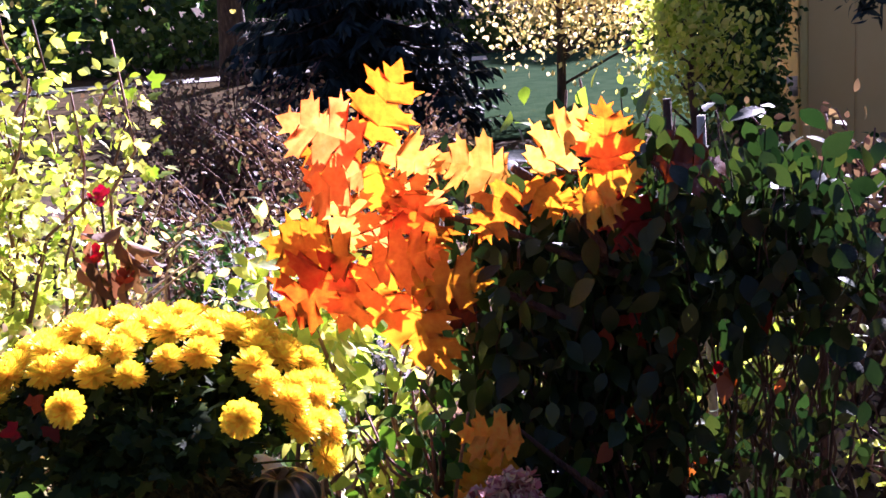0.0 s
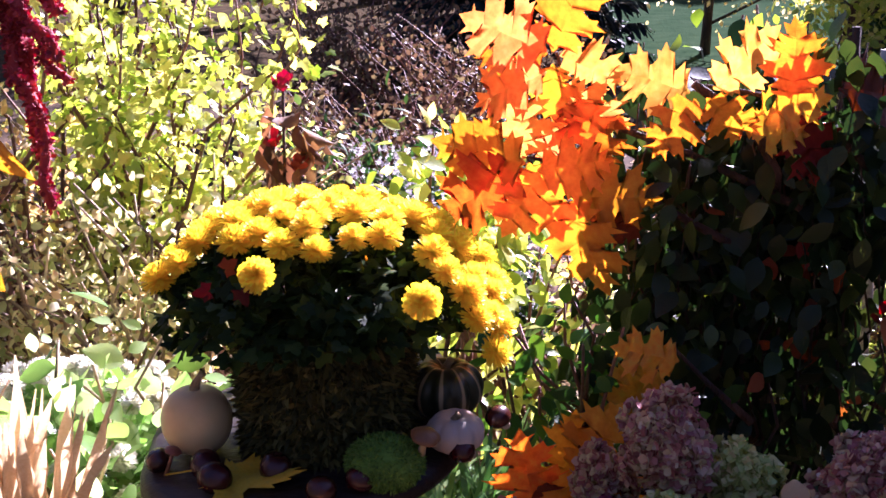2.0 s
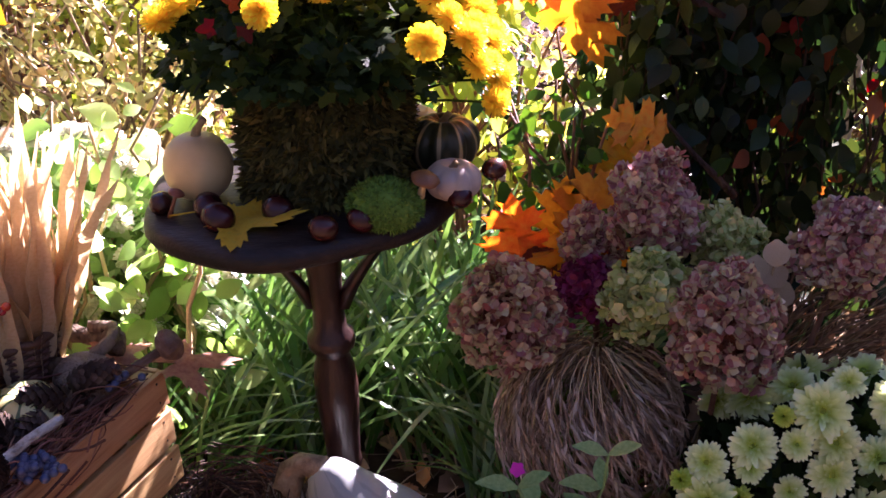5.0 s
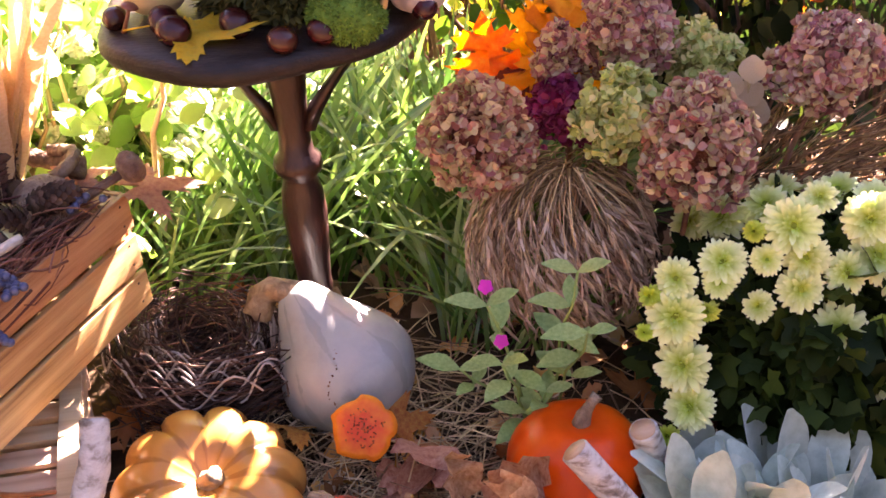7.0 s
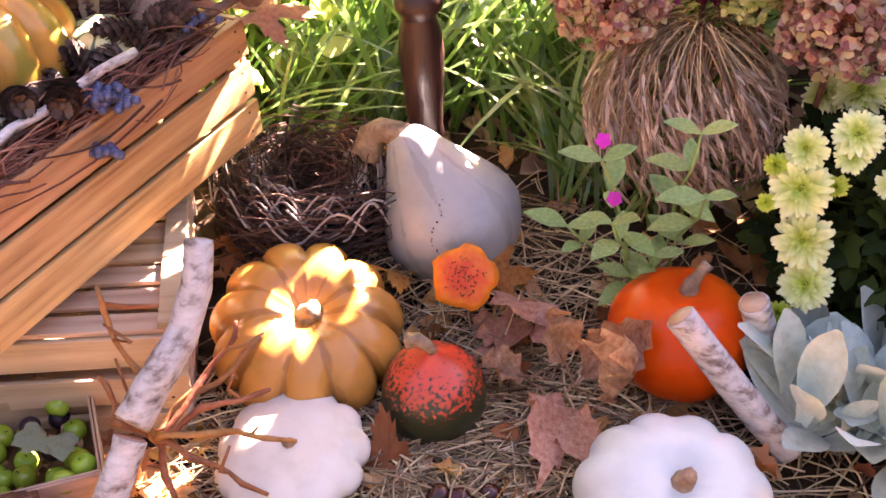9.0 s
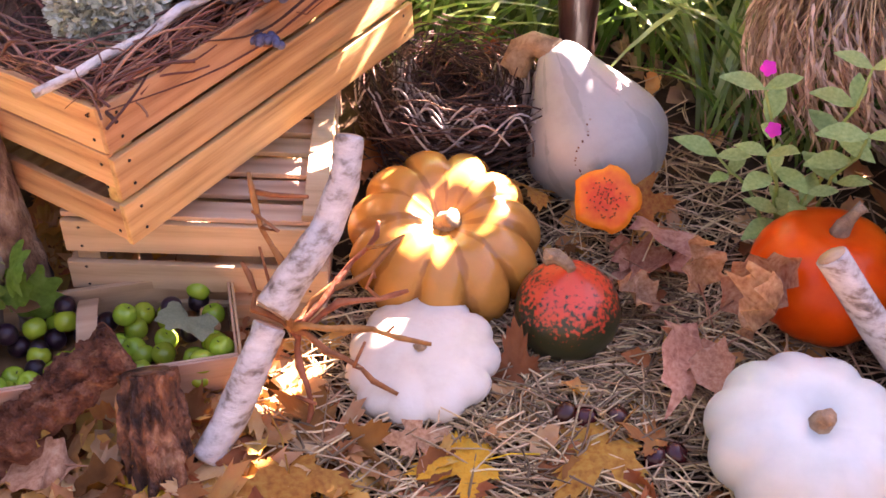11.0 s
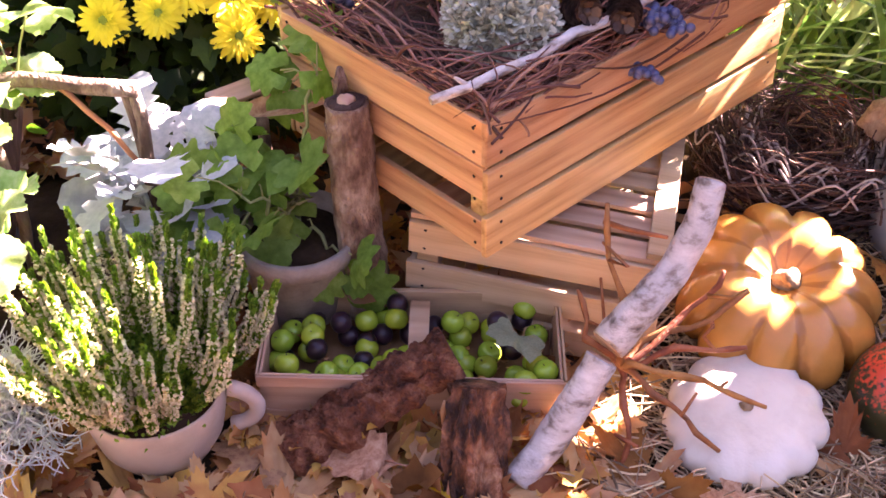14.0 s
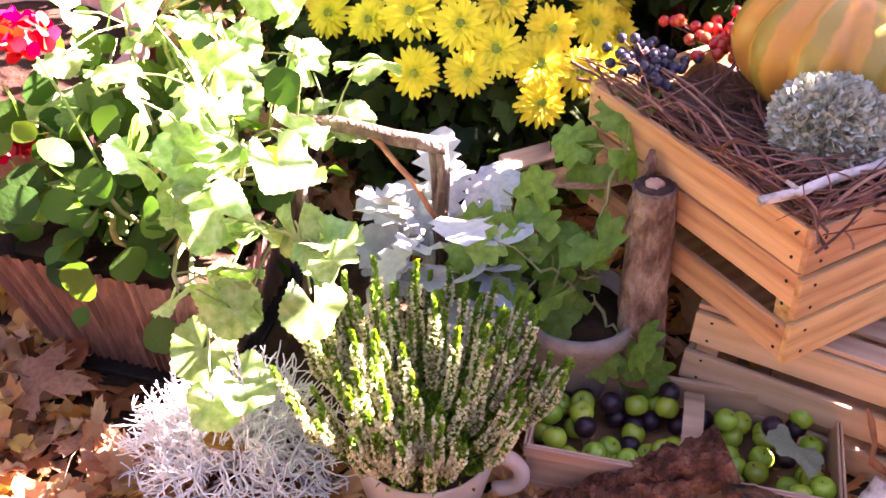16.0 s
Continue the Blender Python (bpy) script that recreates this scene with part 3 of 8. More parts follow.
def spruce(at, h, r):
    """A spruce: a straight trunk and tiers of drooping boughs fringed with needle sprays."""
    tr = thing("spruce_tree", pose(*at), "dark blue-green spruce with drooping boughs", "tree")
    part("trunk", tube(Geo(), [(0, 0, 0), (0.02, 0, h / 2), (0, 0, h)], [0.14, 0.09, 0.02], 10, 0.05), BARKWOOD, tr)
    boughs, pos, tip = Geo(), [], []
    for i in range(420):
        z = rng.uniform(0.06, 0.98) * h
        a = rng.uniform(0, 2 * np.pi)
        l = r * (1 - z / h) ** 0.8 * rng.uniform(0.75, 1.1) + 0.08
        d = np.array([math.cos(a), math.sin(a), 0])
        s = np.linspace(0, 1, 6)
        p = np.array([0, 0, z]) + np.outer(s * l, d)
        p[:, 2] += -0.30 * l * s + 0.16 * l * s ** 3
        tube(boughs, p, 0.016 * (1.1 - s), 5)
        m = int(24 + 70 * l / r)
        k = rng.uniform(0.12, 1, m)
        q = np.array([np.interp(k, s, p[:, j]) for j in range(3)]).T
        side = np.cross(d, (0, 0, 1)) * rng.choice([-1, 1], m)[:, None]
        pos.append(q)
        tip.append(d * 0.6 + side * rng.uniform(0.2, 1, (m, 1)) + np.array([0, 0, -0.45]) + rng.normal(0, 0.2, (m, 3)))
    pos, tip = np.concatenate(pos), np.concatenate(tip)
    part("bough_mass", boughs, BARKWOOD, tr)
    spray = blade_tmpl([0.02, 0.13, 0.16, 0.13, 0.07, 0.01], 0.25, -0.3, 0.03)
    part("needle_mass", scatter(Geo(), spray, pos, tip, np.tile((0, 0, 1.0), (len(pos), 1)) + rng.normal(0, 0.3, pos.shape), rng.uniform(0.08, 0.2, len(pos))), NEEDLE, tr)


spruce((-0.75, 9.6, 0), 4.6, 1.15)


def spruce_bough():
    """The tip of a bough that hangs into the view by the house."""
    g = Geo()
    p = curve_pts((2.6, 5.2, 1.5), (1.8, 5.0, 1.22), -0.03, 0.02, 8)
    ob = thing("hanging_spruce_bough", pose(0, 0, 0), "dark spruce bough hanging from a tree beside the house", "branch")
    part("bough", tube(g, p, np.linspace(0.02, 0.006, 8), 6), BARKWOOD, ob)
    part("stem", tube(Geo(), [(2.6, 5.2, 1.5), (3.2, 5.5, 1.3), (3.5, 5.6, 0)], [0.02, 0.05, 0.09], 7), BARKWOOD, ob)
    n = 700
    k = rng.uniform(0, 1, n)
    q = np.array([np.interp(k, np.linspace(0, 1, 8), p[:, j]) for j in range(3)]).T + rng.normal(0, 0.05, (n, 3))
    part("needle_mass", scatter(Geo(), LANCE, q, rng.normal(size=(n, 3)) + (-0.8, 0, -0.8), rng.normal(size=(n, 3)), rng.uniform(0.04, 0.1, n)), NEEDLE, ob)


spruce_bough()


def shrub(name, at, size, stems, n, tmpl, lsize, leaf, label, bark=TWIG, up=0.7, top=1.0, category="shrub", low=0.15):
    """A many-stemmed shrub: thin stems from the base, leaves along them."""
    sh = thing(name, pose(*at), label, category)
    g, pos = Geo(), []
    for i in range(stems):
        b = rng.uniform(-0.3, 0.3, 3) * size * (1, 1, 0)
        e = np.array([*(rng.uniform(-0.5, 0.5, 2) * size[:2]), size[2] * rng.uniform(0.6, 1.0)])
        p = curve_pts(b, e, 0.02, 0.03 * size[2], 7)
        tube(g, p, np.linspace(0.006, 0.002, 7) * (1 + size[2] * 0.5), 5)
        k = rng.uniform(low, top, n // stems)
        pos.append(np.array([np.interp(k, np.linspace(0, 1, 7), p[:, j]) for j in range(3)]).T)
    pos = np.concatenate(pos)
    m = len(pos)
    off = rng.normal(0, 1, (m, 3)) * lsize * 0.9
    part("stem_tangle", g, bark, sh)
    part("foliage", scatter(Geo(), tmpl, pos + off, off + rng.normal(0, lsize * 0.6, (m, 3)) + (0, 0, -0.3 * lsize), rng.normal(0, 0.6, (m, 3)) + (0, -0.25, up), rng.uniform(0.55, 1.3, m) * lsize), leaf, sh)
    return sh


# the sunlit border behind and beside the table
# Leaf tones lightened to stand in for sun on the border.
PALELEAF = leafmat("sun_toned_leaf", [(0.32, 0.4, 0.1), (0.55, 0.56, 0.24), (0.72, 0.66, 0.36), (0.68, 0.46, 0.24)], 0.62, 0.3, spec=0.5)
shrub("currant_shrub", (-1.32, 3.02, 0), np.array([1.0, 0.32, 1.42]), 18, 2300, IVYISH, 0.042, SUNLEAF, "sunlit shrub with lobed yellow-green leaves")
shrub("mixed_border_shrub", (-1.8, 3.05, 0), np.array([1.0, 0.35, 1.7]), 18, 2400, OVATE, 0.032, MIXLEAF, "sunlit shrub with small yellow-green and rusty leaves")
shrub("tall_border_shrub", (-1.65, 3.85, 0), np.array([1.1, 0.4, 1.8]), 18, 2400, OVATE, 0.044, SUNLEAF, "tall sunlit shrub with overhanging yellow-green leaves")
shrub("turning_border_shrub", (-1.28, 2.5, 0), np.array([1.2, 0.3, 0.8]), 44, 2300, OVATE, 0.03, PALELEAF, "low border plants with turning leaves lightened as if sunlit", STRAW)
shrub("turning_border_shrub", (-1.95, 2.1, 0), np.array([0.9, 0.5, 1.0]), 44, 2200, OVATE, 0.03, MIXLEAF, "border plants with turning leaves", STRAW)
shrub("turning_border_shrub", (-1.55, 3.3, 0), np.array([1.6, 0.4, 0.9]), 60, 2600, OVATE, 0.03, MIXLEAF, "border plants with turning leaves", STRAW)
shrub("brown_shrub", (-1.75, 7.6, 0), np.array([1.7, 1.0, 1.0]), 60, 2800, OVATE, 0.04, BROWNSHRUB, "brown thinning shrubs behind the border")
shrub("brown_shrub", (-0.7, 6.4, 0), np.array([1.6, 0.9, 0.85]), 60, 2600, OVATE, 0.035, BROWNSHRUB, "brown thinning shrubs behind the border")
shrub("brown_shrub", (-0.95, 4.9, 0), np.array([1.3, 0.7, 0.72]), 60, 2600, OVATE, 0.03, BROWNSHRUB, "brown thinning shrubs behind the border")
shrub("green_border_plant", (-0.7, 4.4, 0), np.array([1.3, 0.4, 0.62]), 40, 1500, LANCE, 0.06, FARGREEN, "dark green border plants behind the asters")
shrub("rose_shrub", (1.35, 3.4, 0), np.array([0.8, 0.8, 0.95]), 26, 1500, OVATE, 0.04, BROWNSHRUB, "thorny shrub with dull leaves and red hips")
shrub("green_border_plant", (1.6, 5.0, 0), np.array([1.6, 0.8, 0.5]), 26, 1300, OVATE, 0.06, FARGREEN, "dark green border plants beside the house")
shrub("leafy_border_plant", (0.62, 2.95, 0), np.array([0.9, 0.35, 0.5]), 40, 1300, OVATE, 0.04, SUNLEAF, "low sunlit border plants beyond the vine")
shrub("leafy_border_plant", (0.35, 3.4, 0), np.array([1.2, 0.4, 0.35]), 40, 1000, OVATE, 0.035, PALELEAF, "low border plants beyond the vine, lightened as if sunlit", STRAW)
shrub("leafy_border_plant", (1.22, 2.6, 0), np.array([0.6, 0.5, 0.3]), 30, 700, OVATE, 0.035, SUNLEAF, "low sunlit border plants beside the vine")
shrub("leafy_border_plant", (-0.2, 2.5, 0), np.array([0.5, 0.3, 0.72]), 20, 360, OVATE, 0.05, SUNLEAF, "leafy green border plant behind the vine")
shrub("leafy_border_plant", (-0.06, 2.0, 0), np.array([0.35, 0.3, 0.7]), 16, 360, OVATE, 0.05, GREENLEAF, "leafy green border plant behind the table")
shrub("leafy_border_plant", (-0.38, 2.12, 0), np.array([0.5, 0.25, 0.92]), 6, 50, OVATE, 0.045, SUNLEAF, "sparse yellow-green border plant behind the table")
# Added plant: its high leaves keep sun off the far end of the crate.
shrub("leafy_border_plant", (-0.31, 2.16, 0), np.array([0.18, 0.12, 1.06]), 7, 420, OVATE, 0.052, SUNLEAF, "tall bare-stemmed plant added to shade the crate end", low=0.72)
shrub("leafy_border_plant", (0.18, 2.7, 0), np.array([0.3, 0.2, 1.2]), 7, 90, OVATE, 0.075, SUNLEAF, "tall leafy green plant behind the oak branches", up=0.9)


def aster_clump(at, w, h, n):
    """Michaelmas daisies: thin stems, narrow leaves and a mist of small flowers."""
    a = thing("aster_clump", pose(*at), "clump of pale lavender-white asters", "flower")
    g, ends = Geo(), []
    for i in range(60):
        e = np.array([rng.uniform(-0.5, 0.5) * w, rng.uniform(-0.25, 0.25) * w, h * rng.uniform(0.55, 1.0)])
        tube(g, curve_pts(e * (0.5, 0.5, 0), e, 0, 0.012, 5), [0.004, 0.0035, 0.003, 0.0025, 0.002], 4)
        ends.append(e)
    ends = np.array(ends)
    part("stem_tangle", g, GREENLEAF, a)
    c = np.repeat(ends, n // 60, 0) + rng.normal(0, 1, (n // 60 * 60, 3)) * (0.03, 0.03, 0.05)
    m = len(c)
    pet = Geo()
    nrm = rng.normal(0, 0.6, (m, 3)) + (0, -0.8, 0.4)
    for k in range(7):
        q = 2 * np.pi * k / 7
        t = np.stack([np.full(m, math.cos(q)), np.full(m, math.sin(q)), np.zeros(m)], 1) + rng.normal(0, 0.1, (m, 3))
        scatter(pet, LANCE, c, np.cross(t, nrm), nrm, 0.013)
    part("flower_mass", pet, ASTER, a)
    pos = np.repeat(ends, 9, 0) * np.c_[np.ones((540, 2)), rng.uniform(0.3, 1.0, 540)]
    part("foliage", scatter(Geo(), LANCE, pos, rng.normal(size=(540, 3)) + (0, 0, 0.3), rng.normal(size=(540, 3)) + (0, 0, 0.8), rng.uniform(0.05, 0.09, 540)), FARGREEN, a)


aster_clump((-0.62, 3.7, 0), 0.5, 0.62, 700)
aster_clump((-0.40, 3.2, 0), 0.45, 0.5, 600)
aster_clump((-0.62, 2.6, 0), 0.3, 0.5, 180)

# ---- the darkened vine screen and its oak branches ----
def vine_screen():
    v = thing("vine_screen", pose(0, 0, 0), "dense climbing vine, darkened for shade, on a frame of stakes", "climber")
    g, pos = Geo(), []
    for i in range(95):
        x = rng.uniform(-0.02, 0.74)
        top = 1.19 - 0.4 * max(0, x - 0.55) - (0.55 if x < 0.1 else 0.0) * (1 - x / 0.1) * 0.6
        p = curve_pts((x + rng.uniform(-0.1, 0.1), 2.15 + rng.uniform(-0.1, 0.12), 0), (x + rng.uniform(-0.12, 0.12), 2.12 + rng.uniform(-0.12, 0.15), top * rng.uniform(0.8, 1.0)), 0, 0.025, 9)
        tube(g, p, np.linspace(0.005, 0.0015, 9), 5)
        k = rng.uniform(0.02, 1, 74) ** 0.62
        pos.append(np.array([np.interp(k, np.linspace(0, 1, 9), p[:, j]) for j in range(3)]).T)
    pos = np.concatenate(pos) + rng.normal(0, 1, (95 * 74, 3)) * (0.035, 0.06, 0.03)
    keep = rng.uniform(size=len(pos)) < np.where(pos[:, 2] > 0.78, 0.85, 0.78 - 1.5 * np.clip(pos[:, 0] - 0.22, 0, 0.4))
    pos = pos[keep]
    n = len(pos)
    part("stem_tangle", g, BARKWOOD, v)
    nrm = rng.normal(0, 0.6, (n, 3)) + (0, -0.55, 0.6)
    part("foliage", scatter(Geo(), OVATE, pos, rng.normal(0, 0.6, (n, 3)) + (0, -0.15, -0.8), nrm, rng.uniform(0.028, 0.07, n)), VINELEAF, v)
    m = 34
    rp = np.stack([rng.normal(0.34, 0.12, m), rng.uniform(1.98, 2.08, m), rng.uniform(0.45, 1.0, m)], 1)
    part("red_foliage", scatter(Geo(), OVATE, rp, rng.normal(0, 0.5, (m, 3)) + (0, -0.2, -0.9), rng.normal(0, 0.5, (m, 3)) + (0, -0.8, 0.3), rng.uniform(0.03, 0.065, m)), REDLEAF, v, "dull red leaves")
    for x, z in ((0.07, 0.95), (0.42, 1.18), (0.72, 1.0)):
        part("stake", tube(Geo(), [(0, 0, 0), (0.01, 0, z / 2), (0, 0.01, z)], 0.009, 7, 0.05), BARKWOOD, v, m=pose(x, 2.2, 0))
    part("pale_stake", tube(Geo(), [(0.02, 0, 0), (0.01, 0, 0.6), (0, 0, 1.1)], [0.012, 0.011, 0.010], 8, 0.04), PALETWIG, v, "weathered pale stake", pose(0.55, 2.5, 0))
    part("rail", tube(Geo(), curve_pts((0.05, 2.2, 1.0), (1.0, 2.25, 0.82), 0.0, 0.01, 8), 0.008, 6, 0.05), BARKWOOD, v)


vine_screen()
OAKS = [Geo().add(*oak_tmpl(b, s, fo, 1.08)).mesh("leaf") for b, s, fo in ((0.1, 1, 0.06), (0.2, 2, 0.1), (0.03, 3, -0.06), (0.24, 4, 0.03), (0.12, 5, -0.1), (0.05, 6, 0.12))]


def coloured(meshes, material):
    out = []
    for m in meshes:
        k = m.copy()
        k.materials.clear()
        k.materials.append(material)
        out.append(k)
    return out


OAK_O, OAK_R, OAK_G, OAK_P = (coloured(OAKS, m_) for m_ in (OAKLEAF, OAKRED, OAKGOLD, OAKSUNLIT))


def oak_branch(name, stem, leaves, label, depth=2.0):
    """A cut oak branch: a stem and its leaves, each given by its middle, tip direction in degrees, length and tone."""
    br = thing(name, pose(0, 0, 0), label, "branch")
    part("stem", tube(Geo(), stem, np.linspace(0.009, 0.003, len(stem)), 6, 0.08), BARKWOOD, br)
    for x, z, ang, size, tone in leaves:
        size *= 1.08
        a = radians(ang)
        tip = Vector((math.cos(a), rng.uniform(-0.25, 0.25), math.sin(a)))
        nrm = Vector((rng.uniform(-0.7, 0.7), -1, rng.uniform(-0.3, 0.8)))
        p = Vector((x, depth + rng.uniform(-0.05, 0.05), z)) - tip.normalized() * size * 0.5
        part("leaf", ({"o": OAK_O, "r": OAK_R, "g": OAK_G, "p": OAK_P}[tone])[int(rng.integers(6))], OAKLEAF, br, {"r": "dark red leaf", "g": "golden leaf", "o": "", "p": "orange leaf toned pale as if sunlit"}[tone], facing(p, tip, nrm, size))


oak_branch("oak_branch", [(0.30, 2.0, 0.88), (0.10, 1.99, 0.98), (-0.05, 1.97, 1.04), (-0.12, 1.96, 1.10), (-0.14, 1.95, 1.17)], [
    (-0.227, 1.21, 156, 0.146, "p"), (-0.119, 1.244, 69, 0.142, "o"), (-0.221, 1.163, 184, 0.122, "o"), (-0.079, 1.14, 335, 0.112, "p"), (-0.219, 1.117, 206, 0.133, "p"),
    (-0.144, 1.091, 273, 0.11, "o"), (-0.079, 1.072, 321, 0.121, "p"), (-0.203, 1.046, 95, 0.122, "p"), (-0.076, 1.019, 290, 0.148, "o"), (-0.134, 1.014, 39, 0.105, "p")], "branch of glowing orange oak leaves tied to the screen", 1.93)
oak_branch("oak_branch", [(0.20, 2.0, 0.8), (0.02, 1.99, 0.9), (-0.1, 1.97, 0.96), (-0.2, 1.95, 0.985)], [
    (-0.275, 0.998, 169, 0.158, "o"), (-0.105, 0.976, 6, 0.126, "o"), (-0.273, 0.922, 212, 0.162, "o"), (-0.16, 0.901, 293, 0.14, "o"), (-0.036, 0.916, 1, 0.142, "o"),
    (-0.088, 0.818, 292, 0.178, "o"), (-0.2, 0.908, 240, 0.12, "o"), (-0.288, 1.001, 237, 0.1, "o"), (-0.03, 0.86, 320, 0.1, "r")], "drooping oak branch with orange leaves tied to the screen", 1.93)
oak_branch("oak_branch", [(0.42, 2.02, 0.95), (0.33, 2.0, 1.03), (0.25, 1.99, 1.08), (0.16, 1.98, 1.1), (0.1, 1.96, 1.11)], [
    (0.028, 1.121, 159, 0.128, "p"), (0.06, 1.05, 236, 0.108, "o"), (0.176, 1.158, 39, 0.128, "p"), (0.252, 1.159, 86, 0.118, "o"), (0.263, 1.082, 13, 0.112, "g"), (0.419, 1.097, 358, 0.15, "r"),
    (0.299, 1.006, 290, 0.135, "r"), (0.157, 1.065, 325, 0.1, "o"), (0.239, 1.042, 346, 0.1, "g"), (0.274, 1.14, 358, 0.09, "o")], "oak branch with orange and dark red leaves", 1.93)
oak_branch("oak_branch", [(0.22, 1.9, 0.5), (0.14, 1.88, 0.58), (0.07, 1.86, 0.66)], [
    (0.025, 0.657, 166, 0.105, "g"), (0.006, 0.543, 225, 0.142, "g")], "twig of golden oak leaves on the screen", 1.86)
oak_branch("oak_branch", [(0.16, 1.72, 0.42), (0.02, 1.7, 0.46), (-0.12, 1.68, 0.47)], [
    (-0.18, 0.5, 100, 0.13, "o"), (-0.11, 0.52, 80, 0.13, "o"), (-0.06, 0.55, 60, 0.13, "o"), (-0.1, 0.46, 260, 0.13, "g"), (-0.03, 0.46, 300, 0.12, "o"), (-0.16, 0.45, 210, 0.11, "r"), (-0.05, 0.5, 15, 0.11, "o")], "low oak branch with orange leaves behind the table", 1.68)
solo("branch_stub", tube(Geo(), [(0.095, 1.94, 1.115), (0.15, 1.95, 1.075), (0.21, 1.96, 1.02), (0.25, 1.97, 0.95), (0.28, 2.14, 0.8), (0.3, 2.22, 0.0)], [0.008, 0.0095, 0.0095, 0.009, 0.009, 0.01], 9, 0.1), BARKWOOD, None, "cut grey-brown branch stub amid the oak leaves", "branch")

# ---- the table and what stands on it ----
REDACCENT = leafmat('dark_red_leaf', [(0.045, 0.004, 0.002), (0.085, 0.008, 0.004)], 0.08, 0.5, 0.0)
MOSS = mat("moss_green_brown", [(0.02, 0.026, 0.006), (0.07, 0.07, 0.016), (0.18, 0.15, 0.04)], 0.9, 30, 0.5, island=0.7, vary=0.2, trans=0.2)
BRIGHTMOSS = mat("bright_moss", [(0.06, 0.12, 0.015), (0.13, 0.24, 0.03), (0.2, 0.32, 0.05)], 0.9, 40, 0.6, island=0.6, vary=0.2, trans=0.15)
# Leaf greens lowered to carry the shade deep inside the foliage.
MUMLEAF = leafmat("shade_toned_mum_leaf", [(0.008, 0.018, 0.004), (0.018, 0.036, 0.007), (0.045, 0.075, 0.013)], 0.25, 0.55, spec=0.1)
CHESTNUT = mat("glossy_chestnut", [(0.02, 0.004, 0.003), (0.05, 0.01, 0.007), (0.1, 0.02, 0.012)], 0.26, 18, 0.05, spec=0.45)
CREAMRIND = mat("cream_rind", [(0.5, 0.34, 0.17), (0.58, 0.41, 0.22), (0.62, 0.46, 0.26)], 0.4, 10, 0.08)
WHITERIND = mat("white_rind", [(0.44, 0.52, 0.49), (0.54, 0.61, 0.58), (0.62, 0.69, 0.66)], 0.35, 8, 0.08)
STEMCORK = mat("corky_stem", [(0.12, 0.075, 0.04), (0.3, 0.2, 0.12), (0.45, 0.34, 0.22)], 0.85, 40, 0.7)
STRIPEDRIND = ribbed("green_and_cream_striped_rind", (0.62, 0.57, 0.26), (0.06, 0.1, 0.03), 9, 0.2, blotch=0.3)
TX, TY, TZ = -0.455, 1.43, 0.69


def on_table(x, y, dz=0.0):
    """A place on the table, whose top dips a little to one side."""
    return (x, y, TZ + 0.055 * (x - TX) + dz)



def side_table():
    t = thing("round_table", pose(TX, TY, 0.02, 0, -3.15, 0), "round dark-stained wooden table on a turned pedestal", "table")
    g = Geo()
    sh = lambda a, r, z: (r * (1 + 0.035 * math.sin(3 * a + 1) + 0.02 * math.sin(7 * a)), z)
    lathe(g, [(0.02, 0.0), (0.225, 0.0), (0.238, 0.006), (0.243, 0.016), (0.24, 0.03), (0.228, 0.036), (0.1, 0.037), (0.01, 0.037)], 48, sh, (0, 0, TZ - 0.037 - 0.02))
    part("tabletop", g, TABLETOP, t, "dark slab top with a wavy edge")
    p = [(0.02, 0), (0.085, 0.0), (0.095, 0.02), (0.07, 0.04), (0.036, 0.06), (0.027, 0.1), (0.025, 0.14), (0.03, 0.165), (0.028, 0.18), (0.03, 0.22), (0.034, 0.27), (0.036, 0.31), (0.033, 0.35), (0.027, 0.372), (0.028, 0.378), (0.037, 0.388), (0.039, 0.398), (0.037, 0.41), (0.027, 0.42), (0.025, 0.45), (0.026, 0.5), (0.031, 0.56), (0.034, 0.6), (0.042, 0.628), (0.044, 0.633), (0.01, 0.633)]
    part("pedestal", lathe(Geo(), p, 28), DARKWOOD, t, "turned dark wood column", pose(0.016, 0, 0))
    for k in range(3):
        a = radians((183, -3, 90)[k])
        d = np.array([math.cos(a), math.sin(a), 0])
        s_ = np.linspace(0, 1, 7)
        pts = [d * (0.022 + 0.125 * q) + (0.016, 0, 0.46 + 0.174 * q ** 0.85) for q in s_]
        part("bracket", tube(Geo(), pts, [0.014, 0.011, 0.009, 0.008, 0.009, 0.011, 0.013], 4), DARKWOOD, t, "curved bracket under the top")


side_table()


def petal_flower(rings, petal, dome, name):
    """A chrysanthemum head: rings of (count, length, tilt degrees, height)."""
    g = Geo()
    for n, l, tilt, z in rings:
        a = np.arange(n) * 2 * np.pi / n + rng.uniform(0, 1) + rng.normal(0, 0.06, n)
        t = np.radians(tilt + rng.normal(0, 6, n))
        tip = np.stack([np.cos(a) * np.cos(t), np.sin(a) * np.cos(t), np.sin(t)], 1)
        nrm = np.stack([-np.cos(a) * np.sin(t), -np.sin(a) * np.sin(t), np.cos(t)], 1)
        scatter(g, petal, tip * dome + (0, 0, z), tip, nrm, l * rng.uniform(0.88, 1.08, n))
    return g.mesh(name)


PETAL = blade_tmpl([0.05, 0.11, 0.13, 0.08], -0.12, 0.5)
BROAD = blade_tmpl([0.06, 0.125, 0.145, 0.12, 0.04], 0.1, 0.35)
